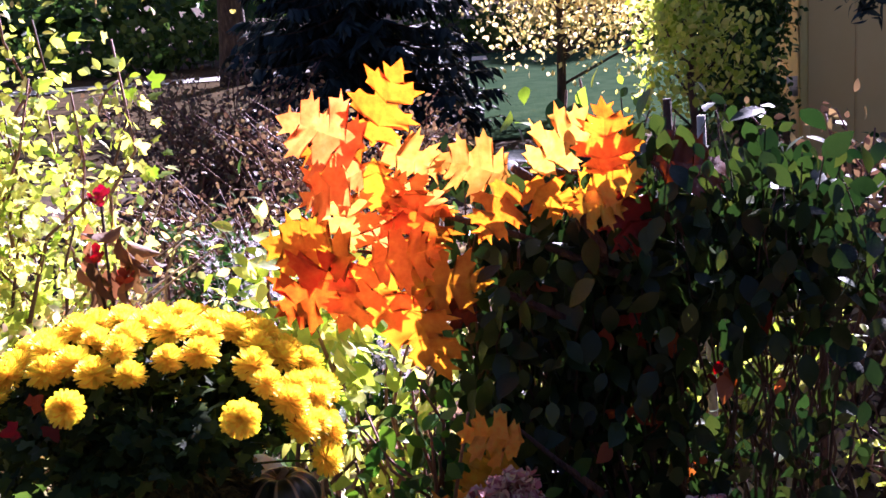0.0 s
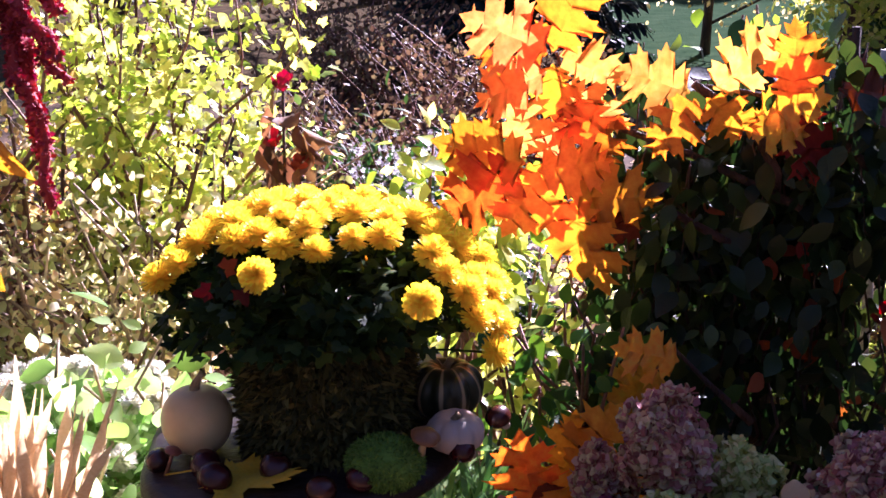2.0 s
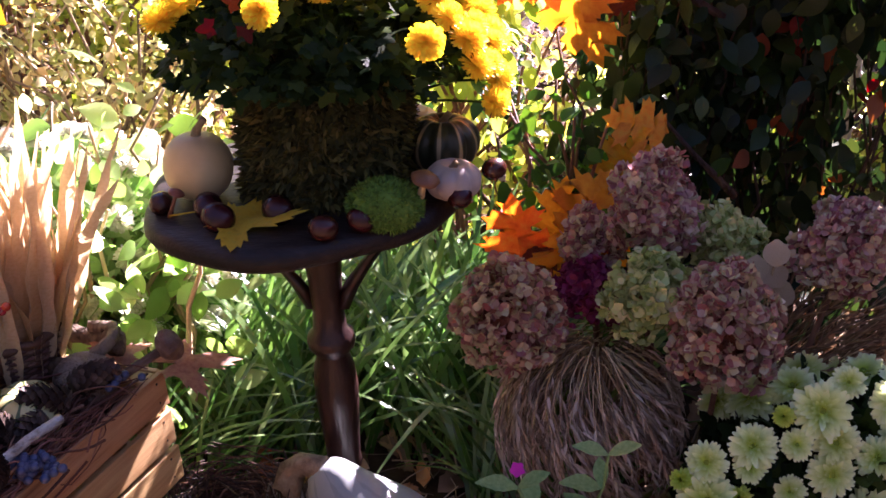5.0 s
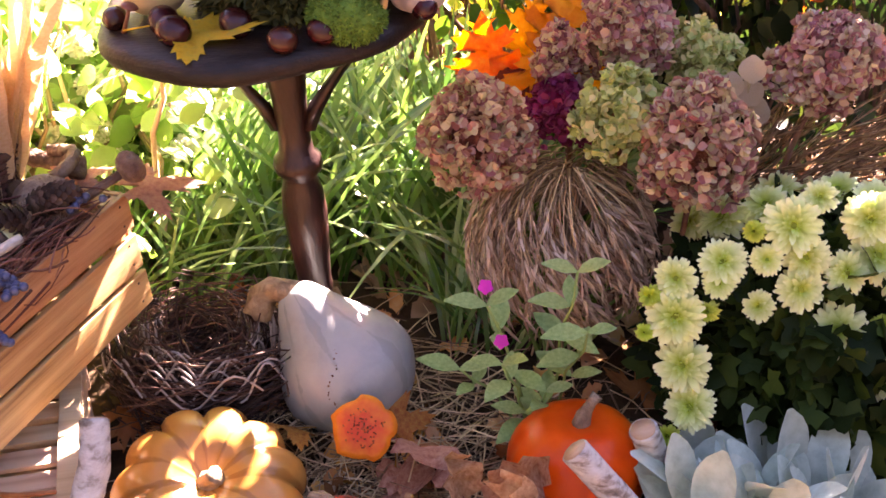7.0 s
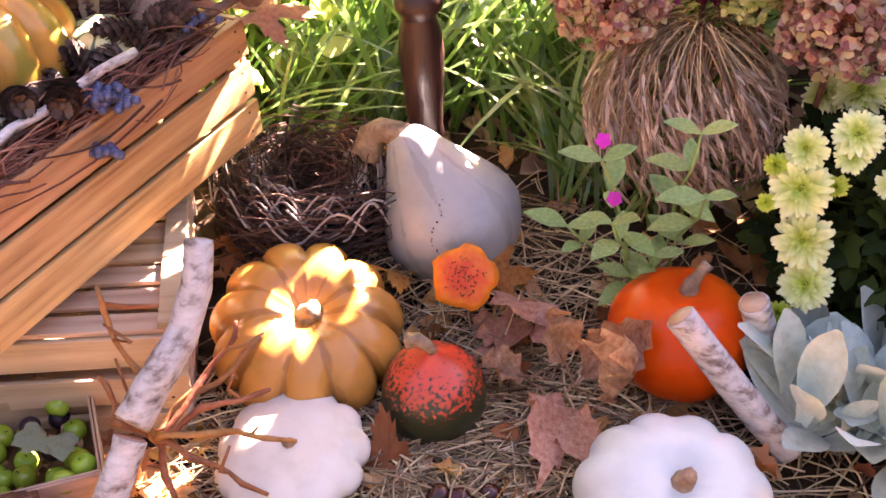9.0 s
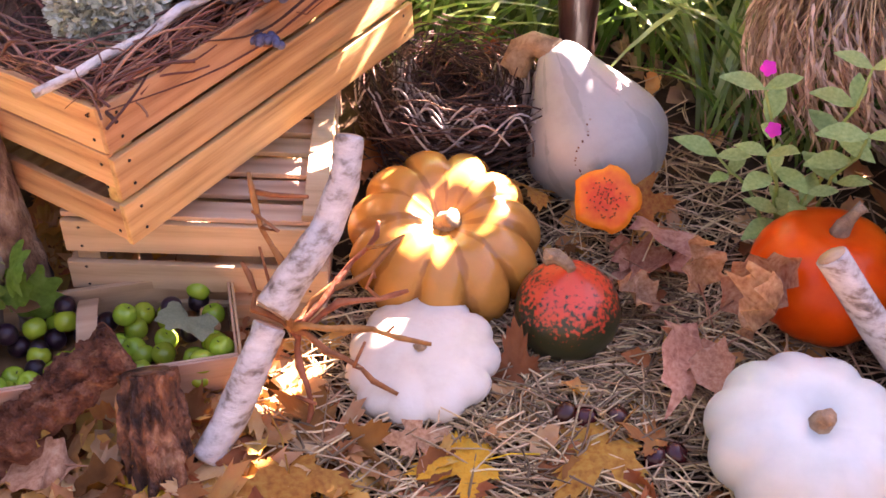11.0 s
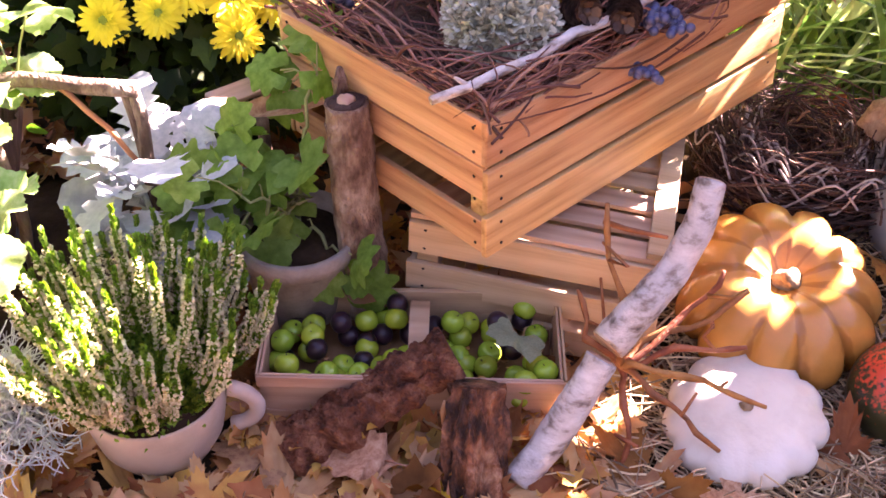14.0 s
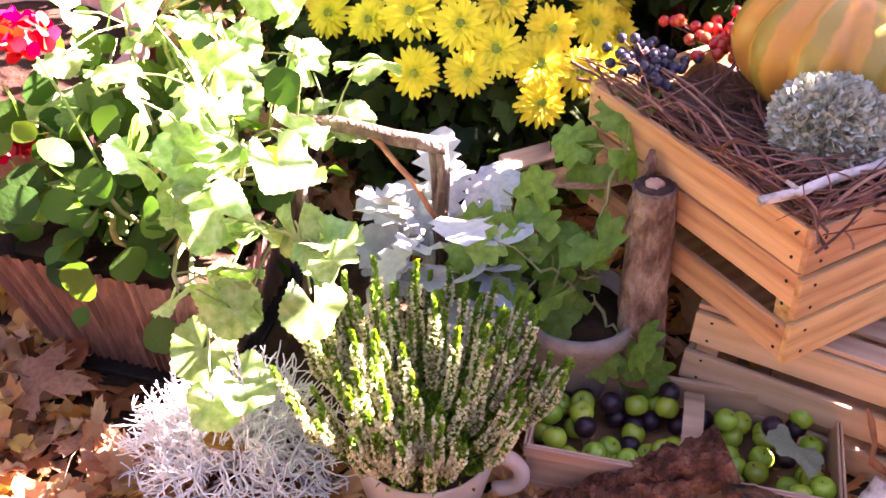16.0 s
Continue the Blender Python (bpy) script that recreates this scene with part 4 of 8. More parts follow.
POMPONS = [petal_flower([(26, 0.024, -38, 0.004), (30, 0.028, -18, 0.004), (30, 0.030, -2, 0.005), (28, 0.0295, 13, 0.006), (26, 0.028, 27, 0.007), (22, 0.026, 41, 0.008), (17, 0.024, 55, 0.009), (11, 0.022, 69, 0.01), (6, 0.02, 82, 0.01)], PETAL, 0.002, "bloom") for i in range(3)]


def bloom_plant(name, m, rad, keep, n, blooms, petal_mat, leaf_mat, label, leaves, lsize, bsize, eye=None, jitter=0.12, low=0.15, face=0.0, gap=1.45):
    """A domed chrysanthemum: stems and leaves inside, blooms over those directions that keep() lets through."""
    pl = thing(name, m, label, "flower")
    d = []
    tries = 0
    while len(d) < n and tries < 60000:
        tries += 1
        q = rng.normal(size=3)
        q /= np.linalg.norm(q)
        if keep(q) and all(np.linalg.norm((q - o) * rad) > bsize * gap for o in d):
            d.append(q)
    st = Geo()
    for q in d:
        p = q * rad
        tube(st, curve_pts((q[0] * 0.03, q[1] * 0.03, -rad[2] * 0.3), p * 0.97, 0.01, 0.004, 5), 0.0018, 4, caps=False)
    part("stem_tangle", st, leaf_mat, pl)
    pos, dd = ball(leaves, np.array(rad) * 0.93, 0.45)
    ok = pos[:, 2] > -rad[2] * low
    pos, dd = pos[ok], dd[ok]
    k = len(pos)
    part("foliage", scatter(Geo(), IVYISH, pos, dd + rng.normal(0, 0.6, (k, 3)) + (0, 0, -0.5), dd + rng.normal(0, 0.4, (k, 3)) + (0, 0, 0.4), rng.uniform(0.7, 1.2, k) * lsize), leaf_mat, pl)
    for i, q in enumerate(d):
        nn = Vector(q * (1 / np.array(rad))).normalized() + Vector(rng.normal(0, jitter, 3)) + Vector(face if isinstance(face, tuple) else (0, -face, 0.25))
        fl = part("bloom", blooms[i % len(blooms)], petal_mat, pl, "", open_to(q * np.array(rad) * rng.uniform(0.97, 1.04), nn, rng.uniform(0.85, 1.12) * bsize / 0.03))
        if eye:
            part("eye", eye[0], eye[1], fl)
    return pl


for m_ in POMPONS:
    m_.materials.append(YPETAL)
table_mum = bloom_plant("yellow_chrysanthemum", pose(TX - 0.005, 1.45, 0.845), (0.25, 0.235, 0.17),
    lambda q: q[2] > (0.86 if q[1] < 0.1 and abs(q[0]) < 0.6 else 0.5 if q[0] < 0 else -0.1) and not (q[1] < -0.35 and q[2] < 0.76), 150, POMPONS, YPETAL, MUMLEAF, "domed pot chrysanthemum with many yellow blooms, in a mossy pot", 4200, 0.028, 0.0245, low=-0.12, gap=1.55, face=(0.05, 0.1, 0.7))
part("bloom", POMPONS[0], YPETAL, table_mum, "", open_to((0.17, -0.165, 0.10), (0.15, -1, 0.4), 0.8))
part("bloom", POMPONS[1], YPETAL, table_mum, "", open_to((-0.035, -0.18, 0.135), (0, -1, 0.6), 0.75))


for _x, _z, _a in ((-0.075, 0.145, 40), (-0.055, 0.125, -70), (-0.09, 0.12, 190)):
    part("red_leaf", Geo().add(*IVYISH), REDACCENT, table_mum, "small dark red leaf", facing((_x, -0.195, _z), (math.cos(radians(_a)), -0.1, math.sin(radians(_a))), (0.1, -1, 0.4), 0.028))


def fuzzy(name, m, rad, n, lsize, material, label, category, flat=False, tmpl=LANCE):
    """A cushion of moss: a lumpy core and short fronds all over it."""
    f = thing(name, m, label, category)
    lump = lambda a, r, z: (r * (1 + 0.05 * math.sin(5 * a + z * 40)), z)
    prof = [(rad[0] * math.sin(q), rad[2] * -math.cos(q)) for q in np.linspace(0.03, math.pi - 0.03, 12)] if not flat else [(0.01, -rad[2]), (rad[0] * 0.95, -rad[2]), (rad[0], -rad[2] * 0.3), (rad[0] * 0.97, rad[2] * 0.6), (rad[0] * 0.8, rad[2]), (0.01, rad[2])]
    part("core", lathe(Geo(), prof, 28, lump), material, f, m=Matrix.Diagonal((0.97, 0.97 * rad[1] / rad[0], 0.97, 1)))
    if flat:
        a = rng.uniform(0, 2 * np.pi, n)
        d = np.stack([np.cos(a), np.sin(a), np.zeros(n)], 1)
        pos = d * rad + np.c_[np.zeros((n, 2)), rng.uniform(-1, 1, n) * rad[2]]
    else:
        pos, d = ball(n, rad, 0.97)
    part("frond_mass", scatter(Geo(), tmpl, pos * 0.97, d + rng.normal(0, 0.7, (n, 3)), rng.normal(size=(n, 3)) + (0, 0, 0.6), rng.uniform(0.5, 1.3, n) * lsize), material, f)
    return f


fuzzy("mossy_flower_pot", pose(TX, 1.43, TZ + 0.086), (0.118, 0.118, 0.088), 5200, 0.022, MOSS, "flower pot wrapped in green-brown moss on the table", "flower pot", True)


def gourd_mesh(R, h, ribs, depth, dimple, n=72, rows=26, power=0.8, lean=0.0, wob=0.02, neck=None):
    """A ribbed fruit standing on its base at z = 0."""
    ph = rng.uniform(0, 6)
    out = []
    for j in range(rows):
        f = math.pi * (j / (rows - 1)) * 0.985 + 0.02
        s = math.sin(f) ** power
        for i in range(n):
            a = 2 * math.pi * i / n
            rib = abs(math.sin(ribs * a / 2)) ** 0.55 if ribs else 1.0
            r = R * s * (1 - depth * (1 - rib) * min(1, s * 1.6)) * (1 + wob * math.sin(2 * a + ph) + wob * 0.6 * math.sin(3 * a - ph))
            z = h / 2 * (1 + math.cos(f)) - dimple * math.exp(-(s / 0.3) ** 2) * (1 if f < 1.57 else -0.5)
            if neck:
                r *= neck(z / h)
            out.append((r * math.cos(a) + lean * z, r * math.sin(a), z))
    return Geo().add(out, [quads(rows, n, True), np.arange(n)[::-1], (rows - 1) * n + np.arange(n)])


def stem_mesh(l, r, bend=0.3, n=8):
    s = np.linspace(0, 1, 6)
    p = np.stack([bend * l * s ** 2, 0 * s, l * s], 1)
    return tube(Geo(), p, r * (1.5 - 1.1 * s + 0.5 * s ** 4), n, 0.12)


def pumpkin(name, at, R, h, ribs, depth, dimple, rind, label, stem=(0.05, 0.012, 0.4), tilt=(0, 0, 0), stem_mat=None, category="pumpkin", **kw):
    p = thing(name, pose(*at, *tilt), label, category)
    part("rind", gourd_mesh(R, h, ribs, depth, dimple, **kw), rind, p)
    if stem:
        part("stem", stem_mesh(*stem), stem_mat or STEMCORK, p, "dry corky stem", pose(0, 0, h - dimple - 0.004))
    return p


pumpkin("small_squash", on_table(-0.63, 1.37), 0.05, 0.1, 0, 0, 0.004, CREAMRIND, "smooth cream egg-shaped squash on the table", (0.03, 0.006, 0.5), power=0.85)
pumpkin("small_gourd", on_table(-0.288, 1.475, 0.0), 0.056, 0.085, 10, 0.16, 0.012, ribbed("dark_striped_rind", (0.025, 0.03, 0.016), (0.36, 0.28, 0.16), 10, 0.16, blotch=0.15), "small dark striped gourd stacked on the table", (0.02, 0.006, 0.5))
pumpkin("small_gourd", on_table(-0.35, 1.58), 0.05, 0.065, 8, 0.1, 0.01, WHITERIND, "small pale gourd under the striped one", (0.015, 0.006, 0.4))
# White rind greyed in its colour so that this gourd reads as shaded.
pumpkin("small_gourd", on_table(-0.262, 1.365), 0.042, 0.054, 9, 0.1, 0.01, mat("shade_toned_white_rind", [(0.36, 0.3, 0.27), (0.46, 0.4, 0.36)], 0.4, 10, 0.1), "small white gourd on the table", (0.014, 0.006, 0.4))


def chestnut(at, r):
    sh = lambda a, q, z: (q * (1 + 0.06 * math.sin(a * 2 + 1)), z)
    prof = [(r * math.sin(q) ** 0.9, r * 0.85 * (1 - math.cos(q))) for q in np.linspace(0.05, math.pi - 0.08, 12)]
    c = thing("chestnut", pose(*at, rng.uniform(-25, 25), rng.uniform(-25, 25), rng.uniform(0, 360)), "glossy dark brown horse chestnut", "chestnut", "chestnuts on the display")
    part("shell", lathe(Geo(), prof, 18, sh), CHESTNUT, c)
    part("scar", lathe(Geo(), [(r * 0.5, -0.0005), (r * 0.45, 0.0), (0.002, 0.0008)], 14), STEMCORK, c, "pale scar", pose(0, -r * 0.62, r * 0.42, 75, 0, 0))


for x, y in ((-0.665, 1.315), (-0.575, 1.27), (-0.425, 1.235), (-0.375, 1.25), (-0.245, 1.345), (-0.205, 1.43), (-0.6, 1.30), (-0.49, 1.29)):
    chestnut(on_table(x, y), 0.021 + rng.uniform(-0.002, 0.003))
fuzzy("moss_tuft", pose(*on_table(-0.345, 1.28, 0.025)), (0.052, 0.042, 0.036), 4200, 0.0065, BRIGHTMOSS, "bright green moss tuft on the table", "moss")


def mushroom(at, r, h, cap_mat, stem_mat, label, tilt=(0, 0, 0), dome=0.45, ragged=0.03):
    mu = thing("mushroom", pose(*at, *tilt), label, "mushroom")
    cap = [(0.002, h + r * dome), (r * 0.4, h + r * dome * 0.88), (r * 0.8, h + r * dome * 0.45), (r, h), (r * 0.97, h - r * 0.06), (r * 0.6, h + r * 0.06), (0.004, h + r * 0.1)]
    part("cap", lathe(Geo(), cap[::-1], 28, lambda a, q, z: (q * (1 + ragged * (math.sin(5 * a) + 0.5 * math.sin(11 * a + 1))), z)), cap_mat, mu)
    part("stem", lathe(Geo(), [(r * 0.3, 0), (r * 0.24, h * 0.4), (r * 0.2, h + r * 0.12)], 14), stem_mat, mu)
    return mu


MUSHBROWN = mat("brown_mushroom_cap", [(0.16, 0.05, 0.02), (0.3, 0.11, 0.05)], 0.45, 20, 0.1)
mushroom(on_table(-0.298, 1.285, 0.035), 0.02, 0.03, MUSHBROWN, CREAMRIND, "small brown mushroom beside the moss", (12, 15, 0))
mushroom(on_table(-0.655, 1.30), 0.012, 0.04, MUSHBROWN, MUSHBROWN, "tiny brown mushroom on the table edge", (0, 20, 0))
MAPLEM = [Geo().add(*maple_tmpl(b, c)).mesh("leaf") for b, c in ((0.15, 0.06), (0.3, 0.1), (-0.12, 0.12))]


def crumpled(t, s, deep=0.08):
    """A leaf template dried into folds and curled in at its edges."""
    v, f = t
    v = v.copy()
    q = v * (11, 9, 0) + s
    v[:, 2] += deep * np.sin(q[:, 0] + 1.7 * np.sin(q[:, 1])) + 0.7 * deep * np.cos(q[:, 1] * 1.3 + q[:, 0])
    return v, f


MAPLEM += [Geo().add(*crumpled(blade_tmpl([0.02, 0.12, 0.3, 0.26, 0.38, 0.3, 0.34, 0.2, 0.22, 0.08, 0.01], b, f, 0.06), s, 0.13)).mesh("leaf") for b, f, s in ((0.8, 0.5, 1), (-0.5, 0.9, 5))]
YLEAF = leafmat("yellow_maple_leaf", [(0.6, 0.32, 0.02), (0.75, 0.47, 0.04), (0.62, 0.42, 0.06)], 0.35, 0.5, 0.0, scale=14)
OLEAF = leafmat("orange_maple_leaf", [(0.28, 0.09, 0.02), (0.45, 0.2, 0.04), (0.5, 0.3, 0.07)], 0.3, 0.5, 0.0, scale=14)
BLEAF = leafmat("tan_maple_leaf", [(0.25, 0.12, 0.07), (0.4, 0.21, 0.12), (0.45, 0.28, 0.14)], 0.25, 0.55, 0.0, scale=14)


def maple_leaf(at, size, rot, material, label, tilt=(0, 0), k=0):
    le = thing("maple_leaf", pose(*at, tilt[0], tilt[1], rot), label, "leaf")
    me = coloured([MAPLEM[k]], material)[0]
    part("blade", me, material, le, "", Matrix.Diagonal((size, size, size, 1)))
    part("stalk", tube(Geo(), [(0, 0.17 * size, 0), (0, -0.2 * size, 0.01), (0.03 * size, -0.55 * size, 0.0)], [0.0012, 0.001, 0.0014], 5), material, le)


maple_leaf(on_table(-0.575, 1.275, 0.008), 0.135, -100, YLEAF, "yellow maple leaf lying on the table edge", (2, 3), 2)

# ---- the two crates and the basket ----
def crate(name, m, L, W, H, rows, wood, label, slat_h, post=0.03, short=()):
    """A slatted fruit crate, its corner at the origin: x along its long side, y along its short side."""
    c = thing(name, m, label, "crate")
    th = 0.009
    gap = (H - rows * slat_h) / max(1, rows - 1)
    for r in range(rows):
        z = slat_h / 2 + r * (slat_h + gap)
        for y in (th / 2, W - th / 2):
            part("slat", slab(L + rng.uniform(-0.004, 0.006), th, slat_h + rng.uniform(-0.004, 0.002), 0.002, 0.003), wood, c, "", pose(L / 2, y, z + rng.uniform(-0.001, 0.001), 0, rng.uniform(-0.25, 0.25), 0), False)
    for z, h in short or [(slat_h / 2 + r * (slat_h + gap), slat_h - 0.012) for r in range(rows)]:
        for x in (th / 2, L - th / 2):
            part("slat", slab(W - 2 * th - 0.001, th, h, 0.0015, 0.002), wood, c, "", pose(x, W / 2, z, rng.uniform(-0.4, 0.4), 0, 90), False)
    pm = slab(post, post, H - 0.004, 0.002).mesh("post", False)
    for x in (th + post / 2 + 0.001, L - th - post / 2 - 0.001):
        for y in (th + post / 2 + 0.001, W - th - post / 2 - 0.001):
            part("post", pm, wood, c, "", pose(x, y, H / 2), False)
    bs = slab(L - 2 * th - 0.002, 0.055, 0.007, 0.0015).mesh("slat", False)
    for k in range(6):
        part("slat", bs, wood, c, "", pose(L / 2, 0.045 + k * (W - 0.09) / 5, 0.016), False)
    nail = lathe(Geo(), [(0.0022, 0), (0.0022, 0.0008), (0.0004, 0.001)], 8).mesh("nail")
    for r in range(rows):
        z = slat_h / 2 + r * (slat_h + gap)
        for x in (0.022, L - 0.022):
            for dz in (-0.016, 0.016):
                part("nail", nail, IRON, c, "", pose(x, 0, z + dz, 90, 0, 0))
                part("nail", nail, IRON, c, "", pose(0, x if x < 0.1 else W - 0.022, z + dz, 0, -90, 0))
    return c


UC = pose(-0.818, 0.718, 0.252, -4, 0, 75)
UL, UW, UH = 0.575, 0.40, 0.19
crate("wooden_crate", UC, UL, UW, UH, 3, PINE, "honey-coloured slatted pine crate full of autumn fruit", 0.058, short=((0.159, 0.06), (0.103, 0.046), (0.024, 0.047)))
LC = pose(-0.972, 0.761, 0.018, 0, 2.5, 20)
crate("wooden_crate", LC, 0.34, 0.33, 0.19, 3, PALEPINE, "pale slatted pine crate standing upside down", 0.051)
_lc = thing("crate_lid", LC @ pose(0, 0, 0.192), "pale slatted crate bottom facing up", "crate")
_sl = slab(0.34, 0.033, 0.008, 0.0015, 0.0015).mesh("slat", False)
for _k in range(7):
    part("slat", _sl, PALEPINE, _lc, "", pose(0.17, 0.022 + _k * 0.0475, 0.0045, 0, 0, rng.uniform(-0.8, 0.8)), False)
part("batten", slab(0.03, 0.32, 0.01, 0.0015), PALEPINE, _lc, "", pose(0.324, 0.165, 0.0142), False)


def on_crate(u, v, w=0.0):
    """A place in the upper crate: u along its long side, v across it, w above its rim."""
    return (UC @ Vector((u, v, UH + w)))


FILL = mat("packed_dry_moss", [(0.03, 0.02, 0.015), (0.08, 0.05, 0.035), (0.14, 0.09, 0.06)], 0.95, 30, 0.8, dist=0.01)


def filling():
    g = Geo()
    X, Y = np.meshgrid(np.linspace(0.012, UL - 0.012, 30), np.linspace(0.012, UW - 0.012, 22))
    Z = UH - 0.035 + 0.012 * np.sin(X * 40) * np.sin(Y * 37)
    g.add(np.stack([X, Y, Z], 2).reshape(-1, 3), quads(22, 30, False))
    solo("crate_filling", g, FILL, UC, "dry moss and leaves packed in the crate", "filling", kind="stuff")
    tw = Geo()
    for i in range(460):
        a = rng.uniform(0, 2 * np.pi)
        edge = rng.uniform() < 0.8
        if edge:
            side = rng.integers(3)
            c = np.array([rng.uniform(0.02, UL - 0.12), rng.uniform(-0.02, 0.07), 0]) if side < 2 else np.array([rng.uniform(-0.02, 0.08), rng.uniform(0, UW - 0.02), 0])
            along = np.array([1, 0.0, 0]) if side < 2 else np.array([0, 1.0, 0])
        else:
            c = np.array([rng.uniform(0.04, UL - 0.1), rng.uniform(0.04, UW - 0.05), 0])
            along = np.array([math.cos(a), math.sin(a), 0])
        l = rng.uniform(0.07, 0.22)
        d = along * rng.choice([-1, 1]) + rng.normal(0, 0.34, 3) * (1, 1, 0.2)
        c[2] = UH + rng.uniform(-0.02, 0.03)
        p0, p1 = c - d * l / 2, c + d * l / 2
        p = curve_pts(p0, p1, rng.normal(0, 0.016), 0.016, 9)
        for _ in range(4):
            p[1:-1] = (p[:-2] + 2 * p[1:-1] + p[2:]) / 4
        p[:, 0] = np.clip(p[:, 0], -0.012 if i % 14 == 0 else 0.006, UL - 0.03)
        p[:, 1] = np.maximum(p[:, 1], -0.012 - 0.01 * rng.uniform() if i % 8 == 0 else 0.004)
        for _ in range(2):
            p[1:-1] = (p[:-2] + 2 * p[1:-1] + p[2:]) / 4
        out = np.maximum(0, -p[:, 1] - 0.002) + np.maximum(0, -p[:, 0] - 0.002)
        p[:, 2] -= out * 0.8
        inside = (p[:, 1] > 0) & (p[:, 0] > 0)
        p[:, 2] = np.where(inside, np.maximum(p[:, 2], UH - 0.025), p[:, 2])
        tube(tw, p, np.linspace(0.0022, 0.0009, 9) * rng.uniform(0.45, 1.25), 5, caps=False)
    solo("twig_garland", tw, TWIG, UC, "tangle of thin reddish twigs along the crate rim", "twigs", kind="stuff")


filling()
# Rind darker along its furrows and towards its base.
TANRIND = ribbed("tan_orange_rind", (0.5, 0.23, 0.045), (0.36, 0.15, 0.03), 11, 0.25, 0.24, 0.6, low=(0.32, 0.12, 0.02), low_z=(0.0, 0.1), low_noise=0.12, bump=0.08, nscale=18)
GREENORANGE = ribbed("green_orange_rind", (0.58, 0.31, 0.05), (0.36, 0.26, 0.04), 12, 0.3, 0.24, 0.5)
_p = on_crate(0.26, 0.215, -0.035)
pumpkin("ribbed_pumpkin", tuple(_p), 0.148, 0.19, 12, 0.16, 0.03, GREENORANGE, "ribbed green and orange pumpkin in the crate", (0.06, 0.014, 0.4), (-6, 0, 20))
_p = on_crate(0.39, 0.095, -0.01)
pumpkin("small_gourd", tuple(_p), 0.052, 0.072, 10, 0.06, 0.008, STRIPEDRIND, "small cream gourd with dark green stripes in the crate", (0.018, 0.007, 0.3), (4, 6, 0))
_p = on_crate(0.125, 0.106, 0.038)
LICHEN = mat("grey_lichen", [(0.3, 0.33, 0.24), (0.5, 0.53, 0.41), (0.64, 0.66, 0.54)], 0.9, 60, 0.6, island=0.6, vary=0.15)
fuzzy("lichen_ball", pose(*_p), (0.063, 0.054, 0.05), 5600, 0.016, LICHEN, "pale grey-green reindeer lichen cushion in the crate", "lichen", tmpl=IVYISH)
BIRCH = mat("white_birch_bark", [(0.03, 0.022, 0.018), (0.27, 0.22, 0.18), (0.52, 0.49, 0.45), (0.62, 0.59, 0.55), (0.68, 0.66, 0.62)], 0.75, 22, 0.6, stretch=(1.4, 1.4, 3.2), vary=0.06)
_a, _b = on_crate(-0.045, 0.04, 0.03), on_crate(0.36, 0.006, 0.05)
_mid = [_a.lerp(_b, k) + Vector(rng.normal(0, 0.003, 3)) for k in np.linspace(0, 1, 9)]
_st = thing("birch_twig", pose(0, 0, 0), "pale birch twig lying across the crate rim", "twig")
part("twig", tube(Geo(), _mid, np.linspace(0.0058, 0.0065, 9), 8, 0.08), BIRCH, _st)
part("spur", tube(Geo(), [_mid[1], _mid[1] + Vector((-0.012, -0.012, 0.014))], [0.004, 0.002], 6), PALETWIG, _st)

CONE = mat("dark_pine_cone", [(0.02, 0.012, 0.01), (0.06, 0.035, 0.025), (0.15, 0.10, 0.07)], 0.6, 40, 0.3, island=0.5, vary=0.25)


def cone_mesh(l=0.06, r=0.024):
    g = tube(Geo(), [(0, 0, 0), (0, 0, l)], [r * 0.6, r * 0.2], 8)
    n = 90
    k = np.arange(n)
    s = k / n
    a = k * 2.39996
    rad = r * np.sin(np.pi * (0.12 + 0.82 * s)) ** 0.7 * 0.72
    pos = np.stack([np.cos(a) * rad * 0.6, np.sin(a) * rad * 0.6, s * l], 1)
    tip = np.stack([np.cos(a), np.sin(a), 0.25 + s * 0.7], 1)
    nrm = np.stack([-np.cos(a) * 0.4, -np.sin(a) * 0.4, np.ones(n)], 1)
    return scatter(g, blade_tmpl([0.2, 0.38, 0.42, 0.2], -0.2, -0.25), pos, tip, nrm, r * 0.62).mesh("scales")


_cm = cone_mesh()
for u, v, w in ((0.214, 0.07, 0.02), (0.367, 0.035, 0.02), (0.262, 0.032, 0.02), (0.294, 0.075, 0.015), (0.412, 0.03, 0.02), (0.245, 0.06, 0.02), (0.44, 0.05, 0.025), (0.33, 0.06, 0.02)):
    co = thing("pine_cone", pose(*on_crate(u, v, w + 0.02), rng.uniform(60, 120), rng.uniform(-20, 20), rng.uniform(0, 360)), "open dark brown pine cone on the crate rim", "pine cone", "pine cones on the crate")
    part("scale_mass", _cm, CONE, co)
GRAPE = mat("bloomy_blue_berry", [(0.018, 0.022, 0.05), (0.05, 0.065, 0.13), (0.14, 0.17, 0.26)], 0.45, 60, 0.05, island=0.5, vary=0.3)
ROWAN = mat("red_berry", [(0.4, 0.02, 0.012), (0.55, 0.035, 0.02)], 0.22, 30, 0.02, vary=0.15, spec=0.6)


